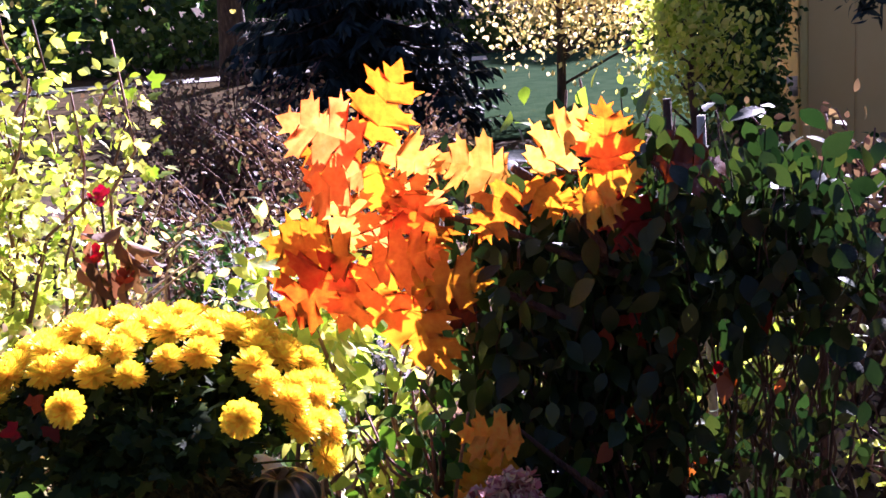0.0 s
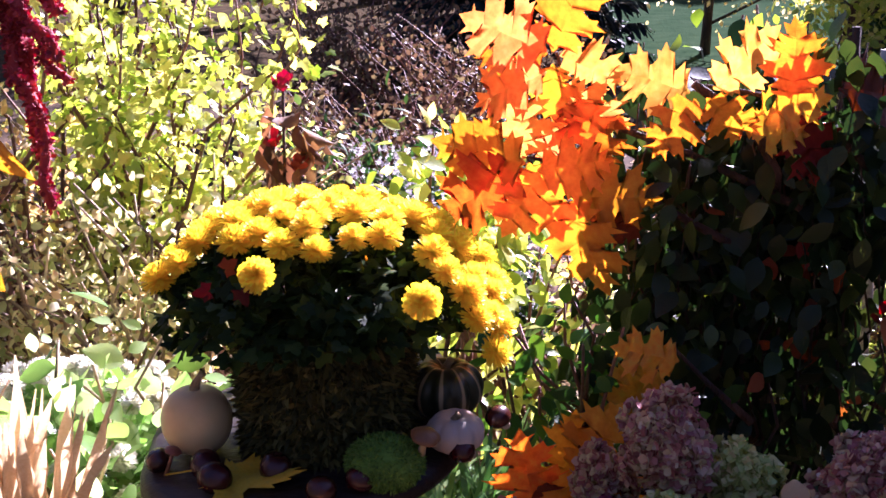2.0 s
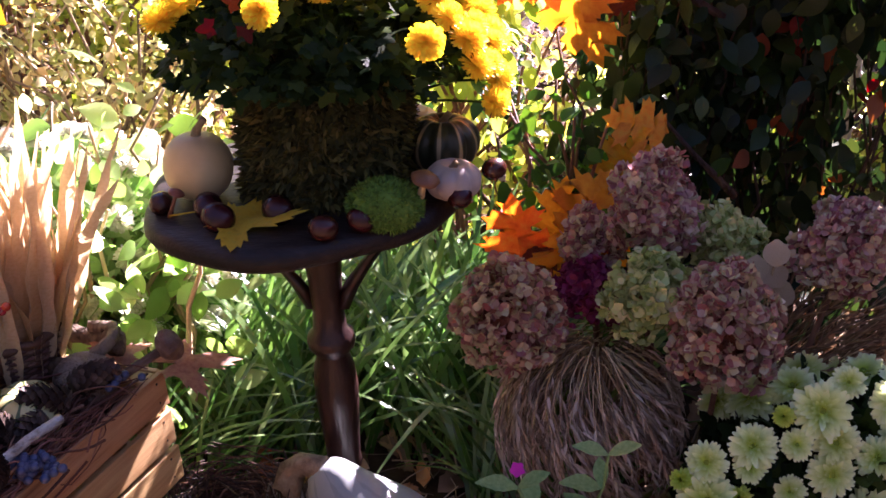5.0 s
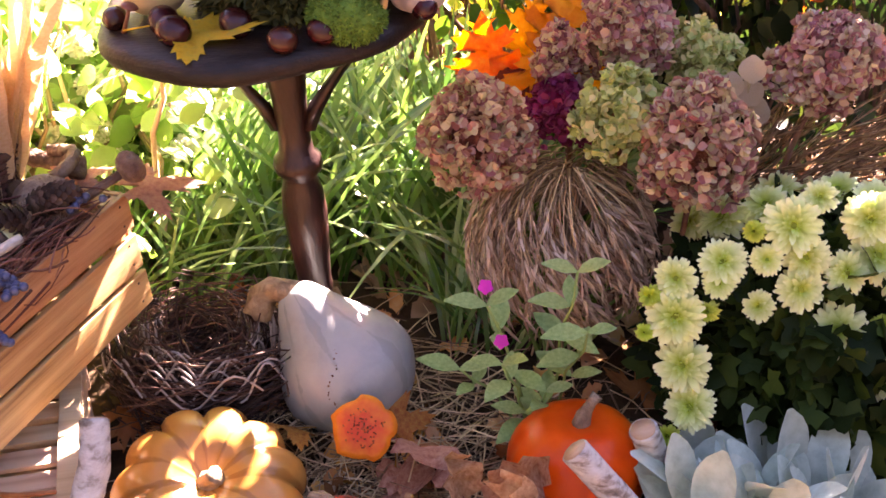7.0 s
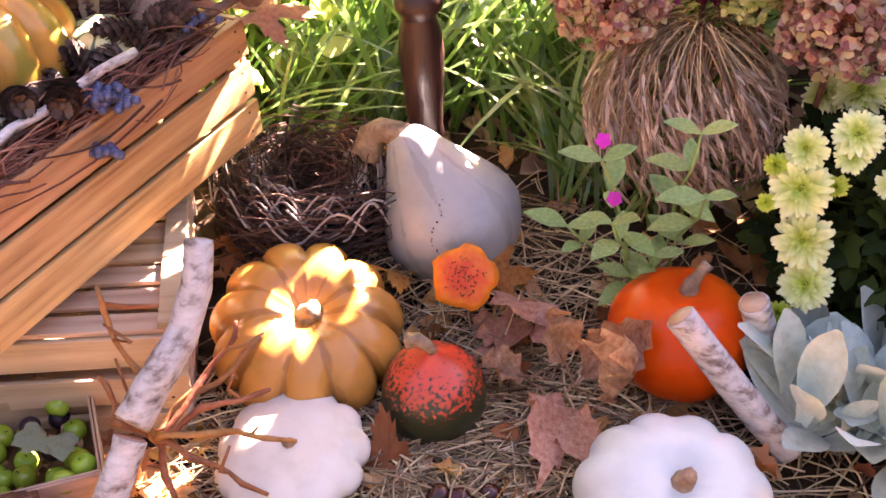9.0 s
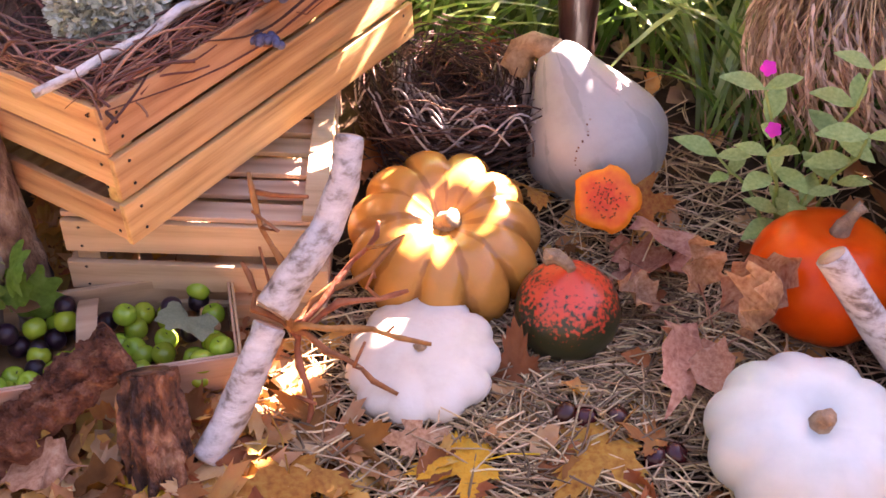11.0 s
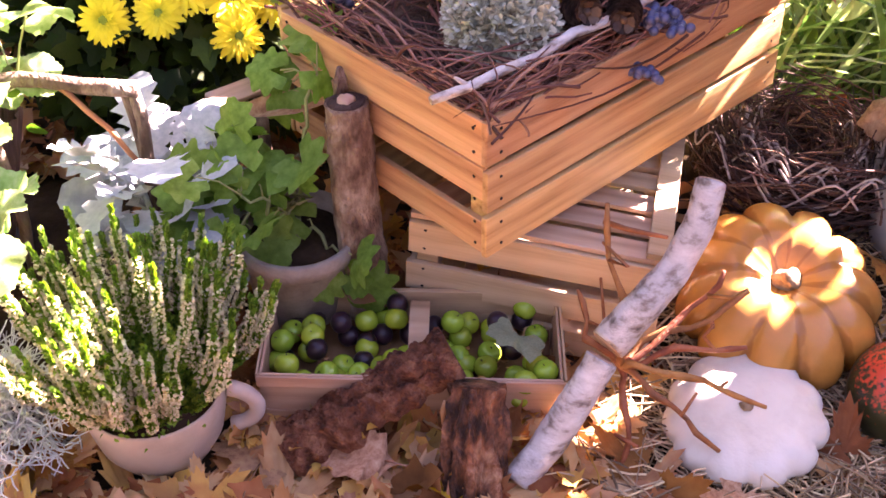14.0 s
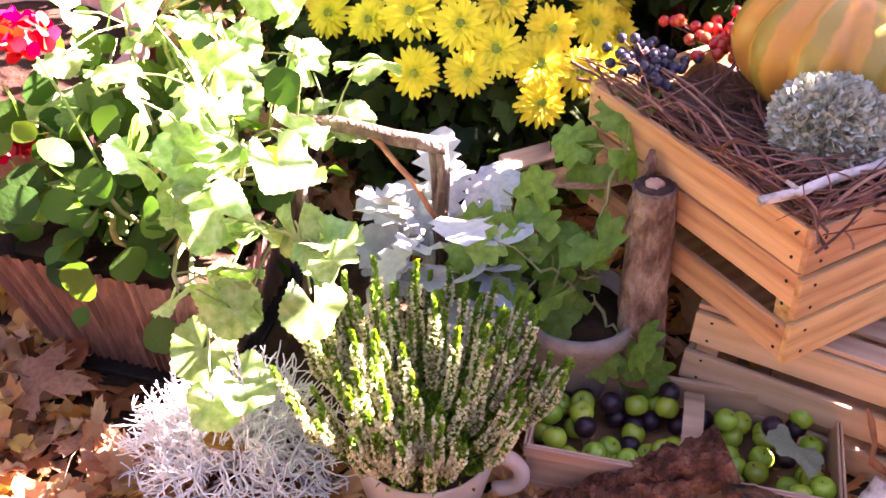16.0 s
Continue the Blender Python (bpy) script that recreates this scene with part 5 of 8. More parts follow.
def berries(name, at, n, r, spread, material, label, stem_mat=TWIG):
    b = thing(name, pose(*at), label, "berries")
    pos = rng.normal(0, 1, (n, 3)) * spread
    pos[:, 2] = np.abs(pos[:, 2])
    me = lathe(Geo(), [(r * math.sin(q), -r * math.cos(q)) for q in np.linspace(0.05, math.pi - 0.05, 9)], 12).mesh("berry")
    st = Geo()
    for p in pos:
        part("berry", me, material, b, "", pose(*p))
        tube(st, [p * 0.97, p * 0.5 - (0, 0, 0.004), (0, 0, -0.006)], 0.0009, 4, caps=False)
    part("stalk_mass", st, stem_mat, b)


berries("blue_berry_bunch", on_crate(0.285, 0.004, 0.014), 62, 0.0062, np.array([0.021, 0.012, 0.011]), GRAPE, "bunch of dusty blue grapes hanging on the crate rim")
berries("blue_berry_bunch", on_crate(0.49, 0.035, 0.02), 26, 0.006, np.array([0.014, 0.012, 0.011]), GRAPE, "bunch of dusty blue grapes on the crate")
berries("blue_berry_bunch", on_crate(0.25, -0.012, -0.035), 14, 0.006, np.array([0.012, 0.005, 0.007]), GRAPE, "bunch of dusty blue grapes over the crate side")
berries("blue_berry_bunch", on_crate(0.07, 0.36, 0.02), 60, 0.007, np.array([0.03, 0.025, 0.012]), mat("black_grape", [(0.008, 0.008, 0.014), (0.02, 0.02, 0.035), (0.05, 0.055, 0.09)], 0.3, 60, 0.05, island=0.5, vary=0.3), "bunch of dark glossy grapes on the crate corner")
berries("red_berry_bunch", on_crate(0.19, 0.37, 0.02), 46, 0.008, np.array([0.035, 0.025, 0.013]), ROWAN, "bunch of shiny red rowan berries on the crate")

WICKER = mat("brown_wicker", [(0.05, 0.022, 0.014), (0.12, 0.055, 0.035), (0.2, 0.11, 0.07)], 0.6, 30, 0.3, island=0.5)
HUSK = leafmat("dry_maize_husk", [(0.5, 0.32, 0.17), (0.68, 0.5, 0.31), (0.78, 0.64, 0.45)], 0.35, 0.5, 0.5, scale=12, stretch=(6, 6, 0.6), vary=0.15)


def husk_basket():
    at = on_crate(0.48, 0.20, -0.02)
    w = thing("wicker_basket", pose(*at), "small dark wicker basket holding maize husks", "basket")
    g = Geo()
    for k in range(20):
        z = 0.006 + k * 0.0055
        a = np.linspace(0, 2 * np.pi, 41)
        r = 0.062 + 0.016 * k / 19 + 0.0022 * np.cos(a * 20 + k * np.pi)
        tube(g, np.stack([r * np.cos(a), r * np.sin(a), np.full(41, z)], 1), 0.0033, 5, caps=False)
    part("weave", g, WICKER, w)
    st = Geo()
    for a in np.linspace(0, 2 * np.pi, 20, endpoint=False):
        tube(st, [(0.06 * math.cos(a), 0.06 * math.sin(a), 0), (0.078 * math.cos(a), 0.078 * math.sin(a), 0.118)], 0.0026, 5)
    part("stake_ring", st, WICKER, w)
    a = np.linspace(0, 2 * np.pi, 41)
    part("rim", tube(Geo(), np.stack([0.08 * np.cos(a), 0.08 * np.sin(a), 0.118 + 0.003 * np.sin(a * 14)], 1), 0.006, 6, caps=False), WICKER, w)
    part("base", lathe(Geo(), [(0.002, 0.002), (0.06, 0.002), (0.062, 0.006), (0.002, 0.006)], 24), WICKER, w)
    h = thing("maize_husks", pose(at[0], at[1], at[2] + 0.02), "bundle of dry papery maize husks standing in the basket", "maize husks")
    tm = [blade_tmpl([0.02, 0.032, 0.042, 0.046, 0.044, 0.04, 0.036, 0.026, 0.016, 0.003], b, f, wv) for b, f, wv in ((0.14, 0.7, 0.010), (0.34, 0.4, 0.014), (-0.1, 0.9, 0.009), (0.02, 0.5, 0.016))]
    ms = [Geo().add(*t).mesh("husk") for t in tm]
    for i in range(170):
        a = rng.uniform(0, 2 * np.pi)
        r = 0.06 * math.sqrt(rng.uniform())
        out = np.array([math.cos(a), math.sin(a), 0])
        tip = out * rng.uniform(0.0, 0.3) + (0, 0, 1)
        part("husk", ms[i % 4], HUSK, h, "", facing(out * r, tip, out + rng.normal(0, 0.5, 3), rng.uniform(0.2, 0.41)))


husk_basket()
COB = mat("orange_maize", [(0.55, 0.24, 0.02), (0.7, 0.36, 0.04)], 0.3, 30, 0.05, vary=0.15, island=0.6, spec=0.5)


def maize_cob(at, rot):
    c = thing("maize_cob", pose(*at, *rot), "orange maize cob lying in the crate", "maize")
    core = Geo()
    lathe(core, [(0.004, -0.07), (0.016, -0.06), (0.02, 0), (0.017, 0.05), (0.003, 0.075)], 14)
    part("core", core, COB, c)
    k = Geo()
    for r in range(24):
        z = -0.062 + r * 0.0054
        rad = np.interp(z, [-0.07, -0.05, 0, 0.05, 0.075], [0.012, 0.018, 0.021, 0.018, 0.006])
        for q in range(14):
            a = 2 * math.pi * q / 14
            m = pose(rad * math.cos(a), rad * math.sin(a), z)
            lathe(k, [(0.0006, -0.0026), (0.0042, -0.0014), (0.0042, 0.0014), (0.0006, 0.0026)], 6, None, (rad * math.cos(a), rad * math.sin(a), z))
    part("kernel_mass", k, COB, c)


maize_cob(on_crate(0.43, 0.30, 0.03), (75, 0, 60))
CELERIAC = mat("rough_root_skin", [(0.1, 0.06, 0.045), (0.24, 0.17, 0.13), (0.36, 0.28, 0.22)], 0.9, 34, 0.9, dist=0.008)
pumpkin("celeriac_root", tuple(on_crate(0.50, 0.085, -0.015)), 0.045, 0.068, 0, 0, 0.0, CELERIAC, "rough brown celeriac root on the crate", None, (10, 12, 0), category="root", wob=0.06)


def ring_wreath(at, R, r, label, material, m=None):
    w = thing("bark_ring", pose(*at, 0, 0, 0), label, "wreath")
    a = np.linspace(0, 2 * np.pi * 0.86, 30)
    part("branch", tube(Geo(), np.stack([R * np.cos(a), R * np.sin(a), 0.01 * np.sin(3 * a)], 1), r, 9, 0.16), material, w)
    part("branch", tube(Geo(), np.stack([R * 0.96 * np.cos(a + 2.5), R * 0.96 * np.sin(a + 2.5), 0.018 + 0.008 * np.sin(2 * a)], 1), r * 0.7, 8, 0.16), material, w)


ring_wreath(on_crate(0.545, 0.125, 0.03), 0.058, 0.013, "ring of lichened bark branches on the crate corner", GREYBARK)
POSTWOOD = mat("knotty_twig_wood", [(0.08, 0.04, 0.03), (0.2, 0.12, 0.09), (0.36, 0.26, 0.2)], 0.9, 30, 0.9, dist=0.008)
_lg = thing("short_log", pose(*on_crate(0.545, 0.012, 0.026), 0, 70, 40), "short cut twig with a round sawn end on the crate", "log")
part("bark", tube(Geo(), [(0, 0, -0.035), (0, 0, 0), (0, 0, 0.035)], 0.007, 10, 0.06), GREYBARK, _lg)
part("head", lathe(Geo(), [(0.002 + 0.021 * math.sin(q), 0.046 - 0.019 * math.cos(q)) for q in np.linspace(0.02, 3.12, 14)], 20, lambda a, r, z: (r * (1 + 0.1 * math.sin(4 * a + 60 * z) + 0.06 * math.sin(7 * a)), z)), POSTWOOD, _lg, "knobbly rounded wooden head")
maple_leaf(on_crate(0.575, 0.0, 0.008), 0.12, -60, BLEAF, "large tan maple leaf on the crate corner", (-6, 8))
maple_leaf(on_crate(0.545, 0.055, 0.014), 0.11, 40, BLEAF, "tan maple leaf on the crate corner", (8, -8), 1)


def apple_basket():
    c0 = np.array([-1.028, 0.518])
    m = pose(c0[0], c0[1], 0.012, 0, 0, 32)
    L, W, H = 0.385, 0.155, 0.088
    b = thing("chip_basket", m, "long chip-wood fruit basket with a flat handle", "basket")
    th = 0.0035
    for y, nm in ((0, "side"), (W, "side")):
        part(nm, slab(L, th, H, 0.001, 0.001), CHIP, b, "", pose(L / 2, y, H / 2 + 0.001), False)
        part("rim", slab(L + 0.006, th, 0.018, 0.001), CHIP, b, "", pose(L / 2, y - 0.0042 if y == 0 else y + 0.0042, H - 0.009), False)
        part("band", slab(L, th, 0.016, 0.001), CHIP, b, "", pose(L / 2, y - 0.0042 if y == 0 else y + 0.0042, 0.016), False)
    for x in (0, L):
        part("end", slab(W - 0.006, th, H - 0.002, 0.001), CHIP, b, "", pose(x + (0.002 if x == 0 else -0.002), W / 2, H / 2 + 0.001, 0, 0, 90), False)
        part("rim", slab(W, th, 0.016, 0.001), CHIP, b, "", pose(x - 0.003 if x == 0 else x + 0.003, W / 2, H - 0.008, 0, 0, 90), False)
    part("bottom", slab(L - 0.01, W - 0.01, 0.003, 0.001), CHIP, b, "", pose(L / 2, W / 2, 0.004), False)
    a = np.linspace(0, math.pi, 15)
    hp = [(L * 0.52 + s * 0.013, W / 2 - math.cos(q) * (W / 2 + 0.002), H * 0.62 + 0.045 * math.sin(q)) for q in a for s in (-1, 1)]
    hg = Geo()
    for off in (0, 0.0022):
        hg.add(np.array(hp) + (0, 0, off), quads(15, 2, False) if off else quads(15, 2, False)[:, ::-1])
    part("handle", hg, CHIP, b, "flat bent-wood handle")
    apple_g = mat("green_apple_skin", [(0.18, 0.3, 0.02), (0.27, 0.4, 0.03), (0.34, 0.44, 0.05)], 0.25, 14, 0.02, vary=0.12, hue=0.02, spec=0.55)
    plum = mat("dark_plum_skin", [(0.012, 0.006, 0.012), (0.03, 0.012, 0.02), (0.06, 0.03, 0.045)], 0.35, 20, 0.03, vary=0.3)
    ap = [gourd_mesh(0.0162, 0.029, 5, 0.03, 0.004, 22, 12, 0.8).mesh("skin") for i in range(2)]
    pl = [gourd_mesh(0.0145, 0.03, 0, 0, 0.001, 18, 10, 0.9).mesh("skin")]
    stm = stem_mesh(0.007, 0.0009, 0.3, 5).mesh("stalk")
    bed = Geo()
    bx, by = np.meshgrid(np.linspace(0.008, L - 0.008, 30), np.linspace(0.008, W - 0.008, 14))
    bed.add(np.stack([bx, by, 0.034 + 0.008 * np.sin(bx * 70) * np.sin(by * 61)], 2).reshape(-1, 3), quads(14, 30, False))
    part("leaf_bed", bed, DRYLEAF, b, "dark leaves lining the basket")
    i = 0
    for lay in range(2):
        for u in range(11):
            for v in range(5):
                x = 0.022 + u * (L - 0.044) / 10 + rng.uniform(-0.004, 0.004) + 0.008 * lay
                y = 0.022 + v * (W - 0.044) / 4 + rng.uniform(-0.003, 0.003)
                if rng.uniform() < (0.12 if lay == 0 else 0.62) or (lay and abs(x - L * 0.52) < 0.026) or x > L - 0.016:
                    continue
                p = Vector((x, y, 0.036 + lay * 0.023 + rng.uniform(0, 0.006)))
                dark = rng.uniform() < (0.7 if v == 4 else 0.4 if v == 3 else 0.1)
                o = thing("plum" if dark else "apple", m @ Matrix.Translation(p) @ pose(0, 0, 0, rng.uniform(-60, 60), rng.uniform(-60, 60), rng.uniform(0, 360)), "small dark purple plum in the basket" if dark else "small glossy green apple in the basket", "plum" if dark else "apple", "plums in the basket" if dark else "apples in the basket")
                part("skin", pl[0] if dark else ap[i % 2], plum if dark else apple_g, o)
                if not dark:
                    part("stalk", stm, BARKWOOD, o, "", pose(0, 0, 0.021))
                i += 1
    GRL = leafmat("grey_green_leaf", [(0.2, 0.25, 0.14), (0.32, 0.37, 0.24)], 0.2, 0.6, 0.0)
    solo("fallen_leaf", Geo().add(*crumpled(scallop_tmpl(5, 0.12, 0.2), 2, 0.05)), GRL, m @ pose(0.335, 0.075, 0.096, 25, -12, 150) @ Matrix.Diagonal((0.085, 0.085, 0.085, 1)), "pale grey-green leaf lying on the apples", "leaf")
    solo("fallen_leaf", Geo().add(*crumpled(OVATE, 3, 0.12)), DRYLEAF, m @ pose(0.14, 0.125, 0.092, 20, 10, 70) @ Matrix.Diagonal((0.07, 0.07, 0.07, 1)), "dry brown leaf lying among the plums", "leaf")


apple_basket()

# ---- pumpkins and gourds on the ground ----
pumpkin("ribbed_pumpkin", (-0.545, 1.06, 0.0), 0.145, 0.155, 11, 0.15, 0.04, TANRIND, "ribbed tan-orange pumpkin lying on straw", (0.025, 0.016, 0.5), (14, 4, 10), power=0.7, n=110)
REDRIND = ribbed("red_and_green_rind", (0.62, 0.06, 0.03), (0.55, 0.06, 0.02), 1, 0.02, 0.3, 0.1, low=(0.03, 0.034, 0.014), low_z=(0.09, 0.112), low_noise=0.16, bump=0.12, nscale=150)
_on = thing("onion_squash", pose(-0.335, 0.985, 0.0, 4, 0, 0), "onion-shaped red squash with a speckled dark green base", "squash")
_k = np.linspace(0, 10, 41)
_pr = np.stack([np.interp(_k, range(11), q) for q in ((0.002, 0.042, 0.065, 0.0735, 0.0735, 0.066, 0.052, 0.036, 0.022, 0.012, 0.003), (0.0, 0.003, 0.02, 0.045, 0.07, 0.092, 0.108, 0.119, 0.128, 0.137, 0.146))], 1)
for _i in range(3):
    _pr[1:-1] = (_pr[:-2] + 2 * _pr[1:-1] + _pr[2:]) / 4
part("rind", lathe(Geo(), _pr, 48, lambda a, r, z: (r * (1 + 0.012 * math.sin(3 * a + 1)), z)), REDRIND, _on)
part("stem", tube(Geo(), [(0, 0, 0.142), (-0.008, 0, 0.152), (-0.022, 0.002, 0.158), (-0.036, 0.003, 0.153)], [0.007, 0.008, 0.010, 0.012], 9, 0.15), STEMCORK, _on, "pale corky stem")
pumpkin("pattypan_squash", (-0.495, 0.845, 0.012), 0.106, 0.062, 11, 0.11, 0.004, mat("chalk_white_rind", [(0.6, 0.55, 0.44), (0.72, 0.69, 0.58), (0.76, 0.74, 0.65)], 0.45, 14, 0.3), "white scalloped pattypan squash on straw", (0.008, 0.009, 0.2), (7, -3, 0), power=0.62)
ORANGE = mat("bright_orange_rind", [(0.66, 0.1, 0.003), (0.8, 0.15, 0.004), (0.84, 0.2, 0.006)], 0.3, 8, 0.05, spec=0.25)
pumpkin("orange_pumpkin", (-0.008, 1.14, 0.0), 0.107, 0.17, 9, 0.035, 0.014, ORANGE, "smooth bright orange pumpkin with a pale stem", (0.05, 0.01, 0.5), (-5, 3, 30))
pumpkin("white_pumpkin", (-0.004, 0.868, 0.0), 0.124, 0.142, 11, 0.11, 0.018, WHITERIND, "ribbed white pumpkin with a corky stem", (0.026, 0.013, 0.2), (12, 4, 0))


def pear_gourd():
    g = thing("pear_gourd", pose(-0.322, 1.285, 0.03, -10, -33, 0), "large pale grey pear-shaped gourd with dark scars", "gourd")
    rind = ribbed("pale_grey_rind", (0.33, 0.35, 0.335), (0.27, 0.295, 0.275), 8, 0.12, 0.38, 0.9, bump=0.15, nscale=16)
    neck = lambda s: 1.0 if s < 0.35 else 1.0 - 0.5 * smooth01(0.3, 0.92, s)
    part("rind", gourd_mesh(0.118, 0.268, 0, 0.0, 0.004, 64, 34, 0.8, 0, 0.02, neck), rind, g)
    st = tube(Geo(), [(0.0, 0, 0.255), (-0.03, 0.01, 0.275), (-0.06, 0.015, 0.272), (-0.085, 0.01, 0.25)], [0.022, 0.018, 0.02, 0.024], 12, 0.32)
    part("stem", st, STEMCORK, g, "thick brown corky stem")
    sc = Geo()
    for k in range(30):
        z = 0.07 + 0.165 * (k / 29) + rng.normal(0, 0.0015)
        a = radians(-96 + 54 * k / 29 + 5 * math.sin(k * 0.5) + rng.normal(0, 1.4))
        sz = rng.uniform(0.4, 1.0)
        f = math.acos(max(-1, min(1, 2 * z / 0.265 - 1)))
        r = 0.1185 * math.sin(f) ** 0.8 * float(neck(z / 0.265)) * 1.006
        lathe(sc, [(0.0003, -0.002 * sz), (0.0017 * sz, -0.001 * sz), (0.0017 * sz, 0.001 * sz), (0.0003, 0.002 * sz)], 6, None, (r * math.cos(a), r * math.sin(a), z))
    part("scar_mass", sc, BROWNBARK, g, "row of dark scar specks")


pear_gourd()
_mu = mushroom((-0.333, 1.205, 0.06), 0.048, 0.1, ribbed("fly_agaric_cap", (0.7, 0.045, 0.004), (0.7, 0.045, 0.004), 1, 0.02, 0.6, 0.1, low=(0.82, 0.22, 0.006), low_z=(0.101, 0.109), low_noise=0.012, bump=0.3, nscale=60), CREAMRIND, "orange-red mushroom cap with dark specks leaning on the gourd", (40, 6, 0), 0.2, 0.07)
_w = Geo()
for _k in range(70):
    _r, _a = 0.032 * rng.uniform(), rng.uniform(0, 6.3)
    lathe(_w, [(0.0003, -0.001), (0.0013, 0), (0.0003, 0.001)], 5, None, (_r * math.cos(_a), _r * math.sin(_a), 0.1 + 0.048 * 0.24 * (1 - (_r / 0.048) ** 2)))
part("wart_mass", _w, BROWNBARK, _mu, "small dark brown specks")
for x, y in ((-0.29, 0.835), (-0.265, 0.83), (-0.235, 0.845), (-0.165, 0.80), (-0.15, 0.82)):
    chestnut((x, y, 0.012), 0.017)

# ---- logs and bark ----
SPLITWOOD = mat("split_red_brown_wood", [(0.01, 0.004, 0.003), (0.05, 0.016, 0.009), (0.24, 0.08, 0.04), (0.48, 0.25, 0.15)], 0.6, 34, 1.0, stretch=(1, 1, 0.3), dist=0.01)
POSTBARK = mat("mottled_post_bark", [(0.02, 0.011, 0.008), (0.08, 0.042, 0.027), (0.2, 0.125, 0.085), (0.36, 0.27, 0.2), (0.54, 0.45, 0.36)], 0.9, 26, 1.0, stretch=(1, 1, 0.5), dist=0.01, detail=9)
def log(name, pts, r, bark, label, n=26, rough=0.05, knots=1.2, length=5.0, grain=CHIP):
    lg = thing(name, pose(0, 0, 0), label, "log")
    pts = np.asarray(pts, float)
    m = 44
    k, s = np.linspace(0, 1, len(pts)), np.linspace(0, 1, m)
    r = np.interp(s, k, np.broadcast_to(np.asarray(r, float), (len(pts),)))
    pts = np.stack([np.interp(s, k, pts[:, j]) for j in range(3)], 1)
    pts[1:-1] = (pts[:-2] + 2 * pts[1:-1] + pts[2:]) / 4
    g = tube(Geo(), pts, r, n)
    v, seed = g.v[0], rng.uniform(0, 90)
    for i in range(m):
        for j in range(n):
            q = 2 * math.pi * j / n
            h = noise.fractal(Vector((math.cos(q) * knots, math.sin(q) * knots, s[i] * length + seed)), 0.8, 2.0, 4)
            v[i * n + j] = pts[i] + (v[i * n + j] - pts[i]) * (1 + rough * 2.2 * h)
    part("bark", g, bark, lg)
    for end, nxt in ((0, 1), (-1, -2)):
        d = pts[end] - pts[nxt]
        d /= np.linalg.norm(d)
        rr = np.broadcast_to(np.asarray(r, float), (len(pts),))[end]
        part("end_grain", tube(Geo(), [pts[end], pts[end] + d * 0.0022], rr * 0.86, n, 0.04), grain, lg, "pale cut end" if grain is CHIP else "dark broken end")
    return lg


log("birch_log", [(-0.635, 0.947, 0.300), (-0.627, 0.905, 0.262), (-0.632, 0.86, 0.222), (-0.645, 0.80, 0.197), (-0.662, 0.75, 0.165)], [0.019, 0.02, 0.021, 0.023, 0.024], BIRCH, "crooked white birch log leaning on the crate", rough=0.05)
log("birch_log", [(-0.664, 0.742, 0.145), (-0.668, 0.715, 0.12), (-0.674, 0.685, 0.09), (-0.684, 0.65, 0.055), (-0.698, 0.61, 0.022)], [0.021, 0.021, 0.022, 0.021, 0.02], BIRCH, "pale birch log lying in the leaves", rough=0.05)
log("birch_stick", [(-0.02, 1.048, 0.205), (0.05, 1.03, 0.13), (0.105, 1.015, 0.075), (0.155, 1.005, 0.03)], 0.021, BIRCH, "white birch stick leaning against the orange pumpkin", rough=0.02)
log("birch_stick", [(0.077, 1.115, 0.19), (0.105, 1.125, 0.12), (0.135, 1.14, 0.04)], 0.021, BIRCH, "white birch stick standing behind the silver-leaved plant", rough=0.02)
_dl = log("dark_log", [(-0.778, 0.634, 0.128), (-0.765, 0.612, 0.095), (-0.745, 0.58, 0.05), (-0.73, 0.553, 0.014)], [0.032, 0.034, 0.035, 0.034], SPLITWOOD, "short dark split log leaning on the basket", n=64, rough=0.24, knots=3.6, length=1.4, grain=SPLITWOOD)
FRESHSPLIT = mat("fresh_orange_split_wood", [(0.2, 0.07, 0.025), (0.42, 0.19, 0.08), (0.56, 0.32, 0.17)], 0.7, 30, 0.6, stretch=(1, 1, 0.3))
for _x, _y, _z, _l, _d in ((-0.806, 0.608, 0.105, 0.03, (0.25, -0.55, -0.75)), (-0.757, 0.545, 0.05, 0.042, (0.3, -0.55, -0.72)), (-0.758, 0.528, 0.03, 0.03, (0.1, -0.6, -0.7)), (-0.747, 0.52, 0.03, 0.026, (0.2, -0.5, -0.8)), (-0.77, 0.61, 0.135, 0.024, (0.7, 0.2, -0.5))):
    _e = Vector(_d).normalized()
    part("splinter", tube(Geo(), [Vector((_x, _y, _z)), Vector((_x, _y, _z)) + _e * _l * 0.5 + Vector((0, -0.001, 0.001)), Vector((_x, _y, _z)) + _e * _l], [0.002, 0.0045, 0.0012], 6, 0.2), FRESHSPLIT, _dl, "torn orange splinter")
_bp = log("bark_post", [(-1.015, 0.735, 0.0), (-1.022, 0.737, 0.1), (-1.032, 0.742, 0.2), (-1.044, 0.748, 0.32), (-1.05, 0.752, 0.37)], [0.036, 0.034, 0.031, 0.029, 0.028], POSTBARK, "upright grey-brown bark log beside the crate", rough=0.055, knots=1.6, length=14, grain=BARKWOOD)
part("pith", tube(Geo(), [(-1.05, 0.752, 0.369), (-1.051, 0.75, 0.374), (-1.052, 0.749, 0.379)], [0.012, 0.0105, 0.006], 12, 0.25), CHIP, _bp, "pale broken core")
part("rim_shard", tube(Geo(), [(-1.068, 0.768, 0.34), (-1.073, 0.772, 0.385), (-1.074, 0.772, 0.402)], [0.012, 0.01, 0.003], 7, 0.3), POSTBARK, _bp, "upstanding shard of the rim")


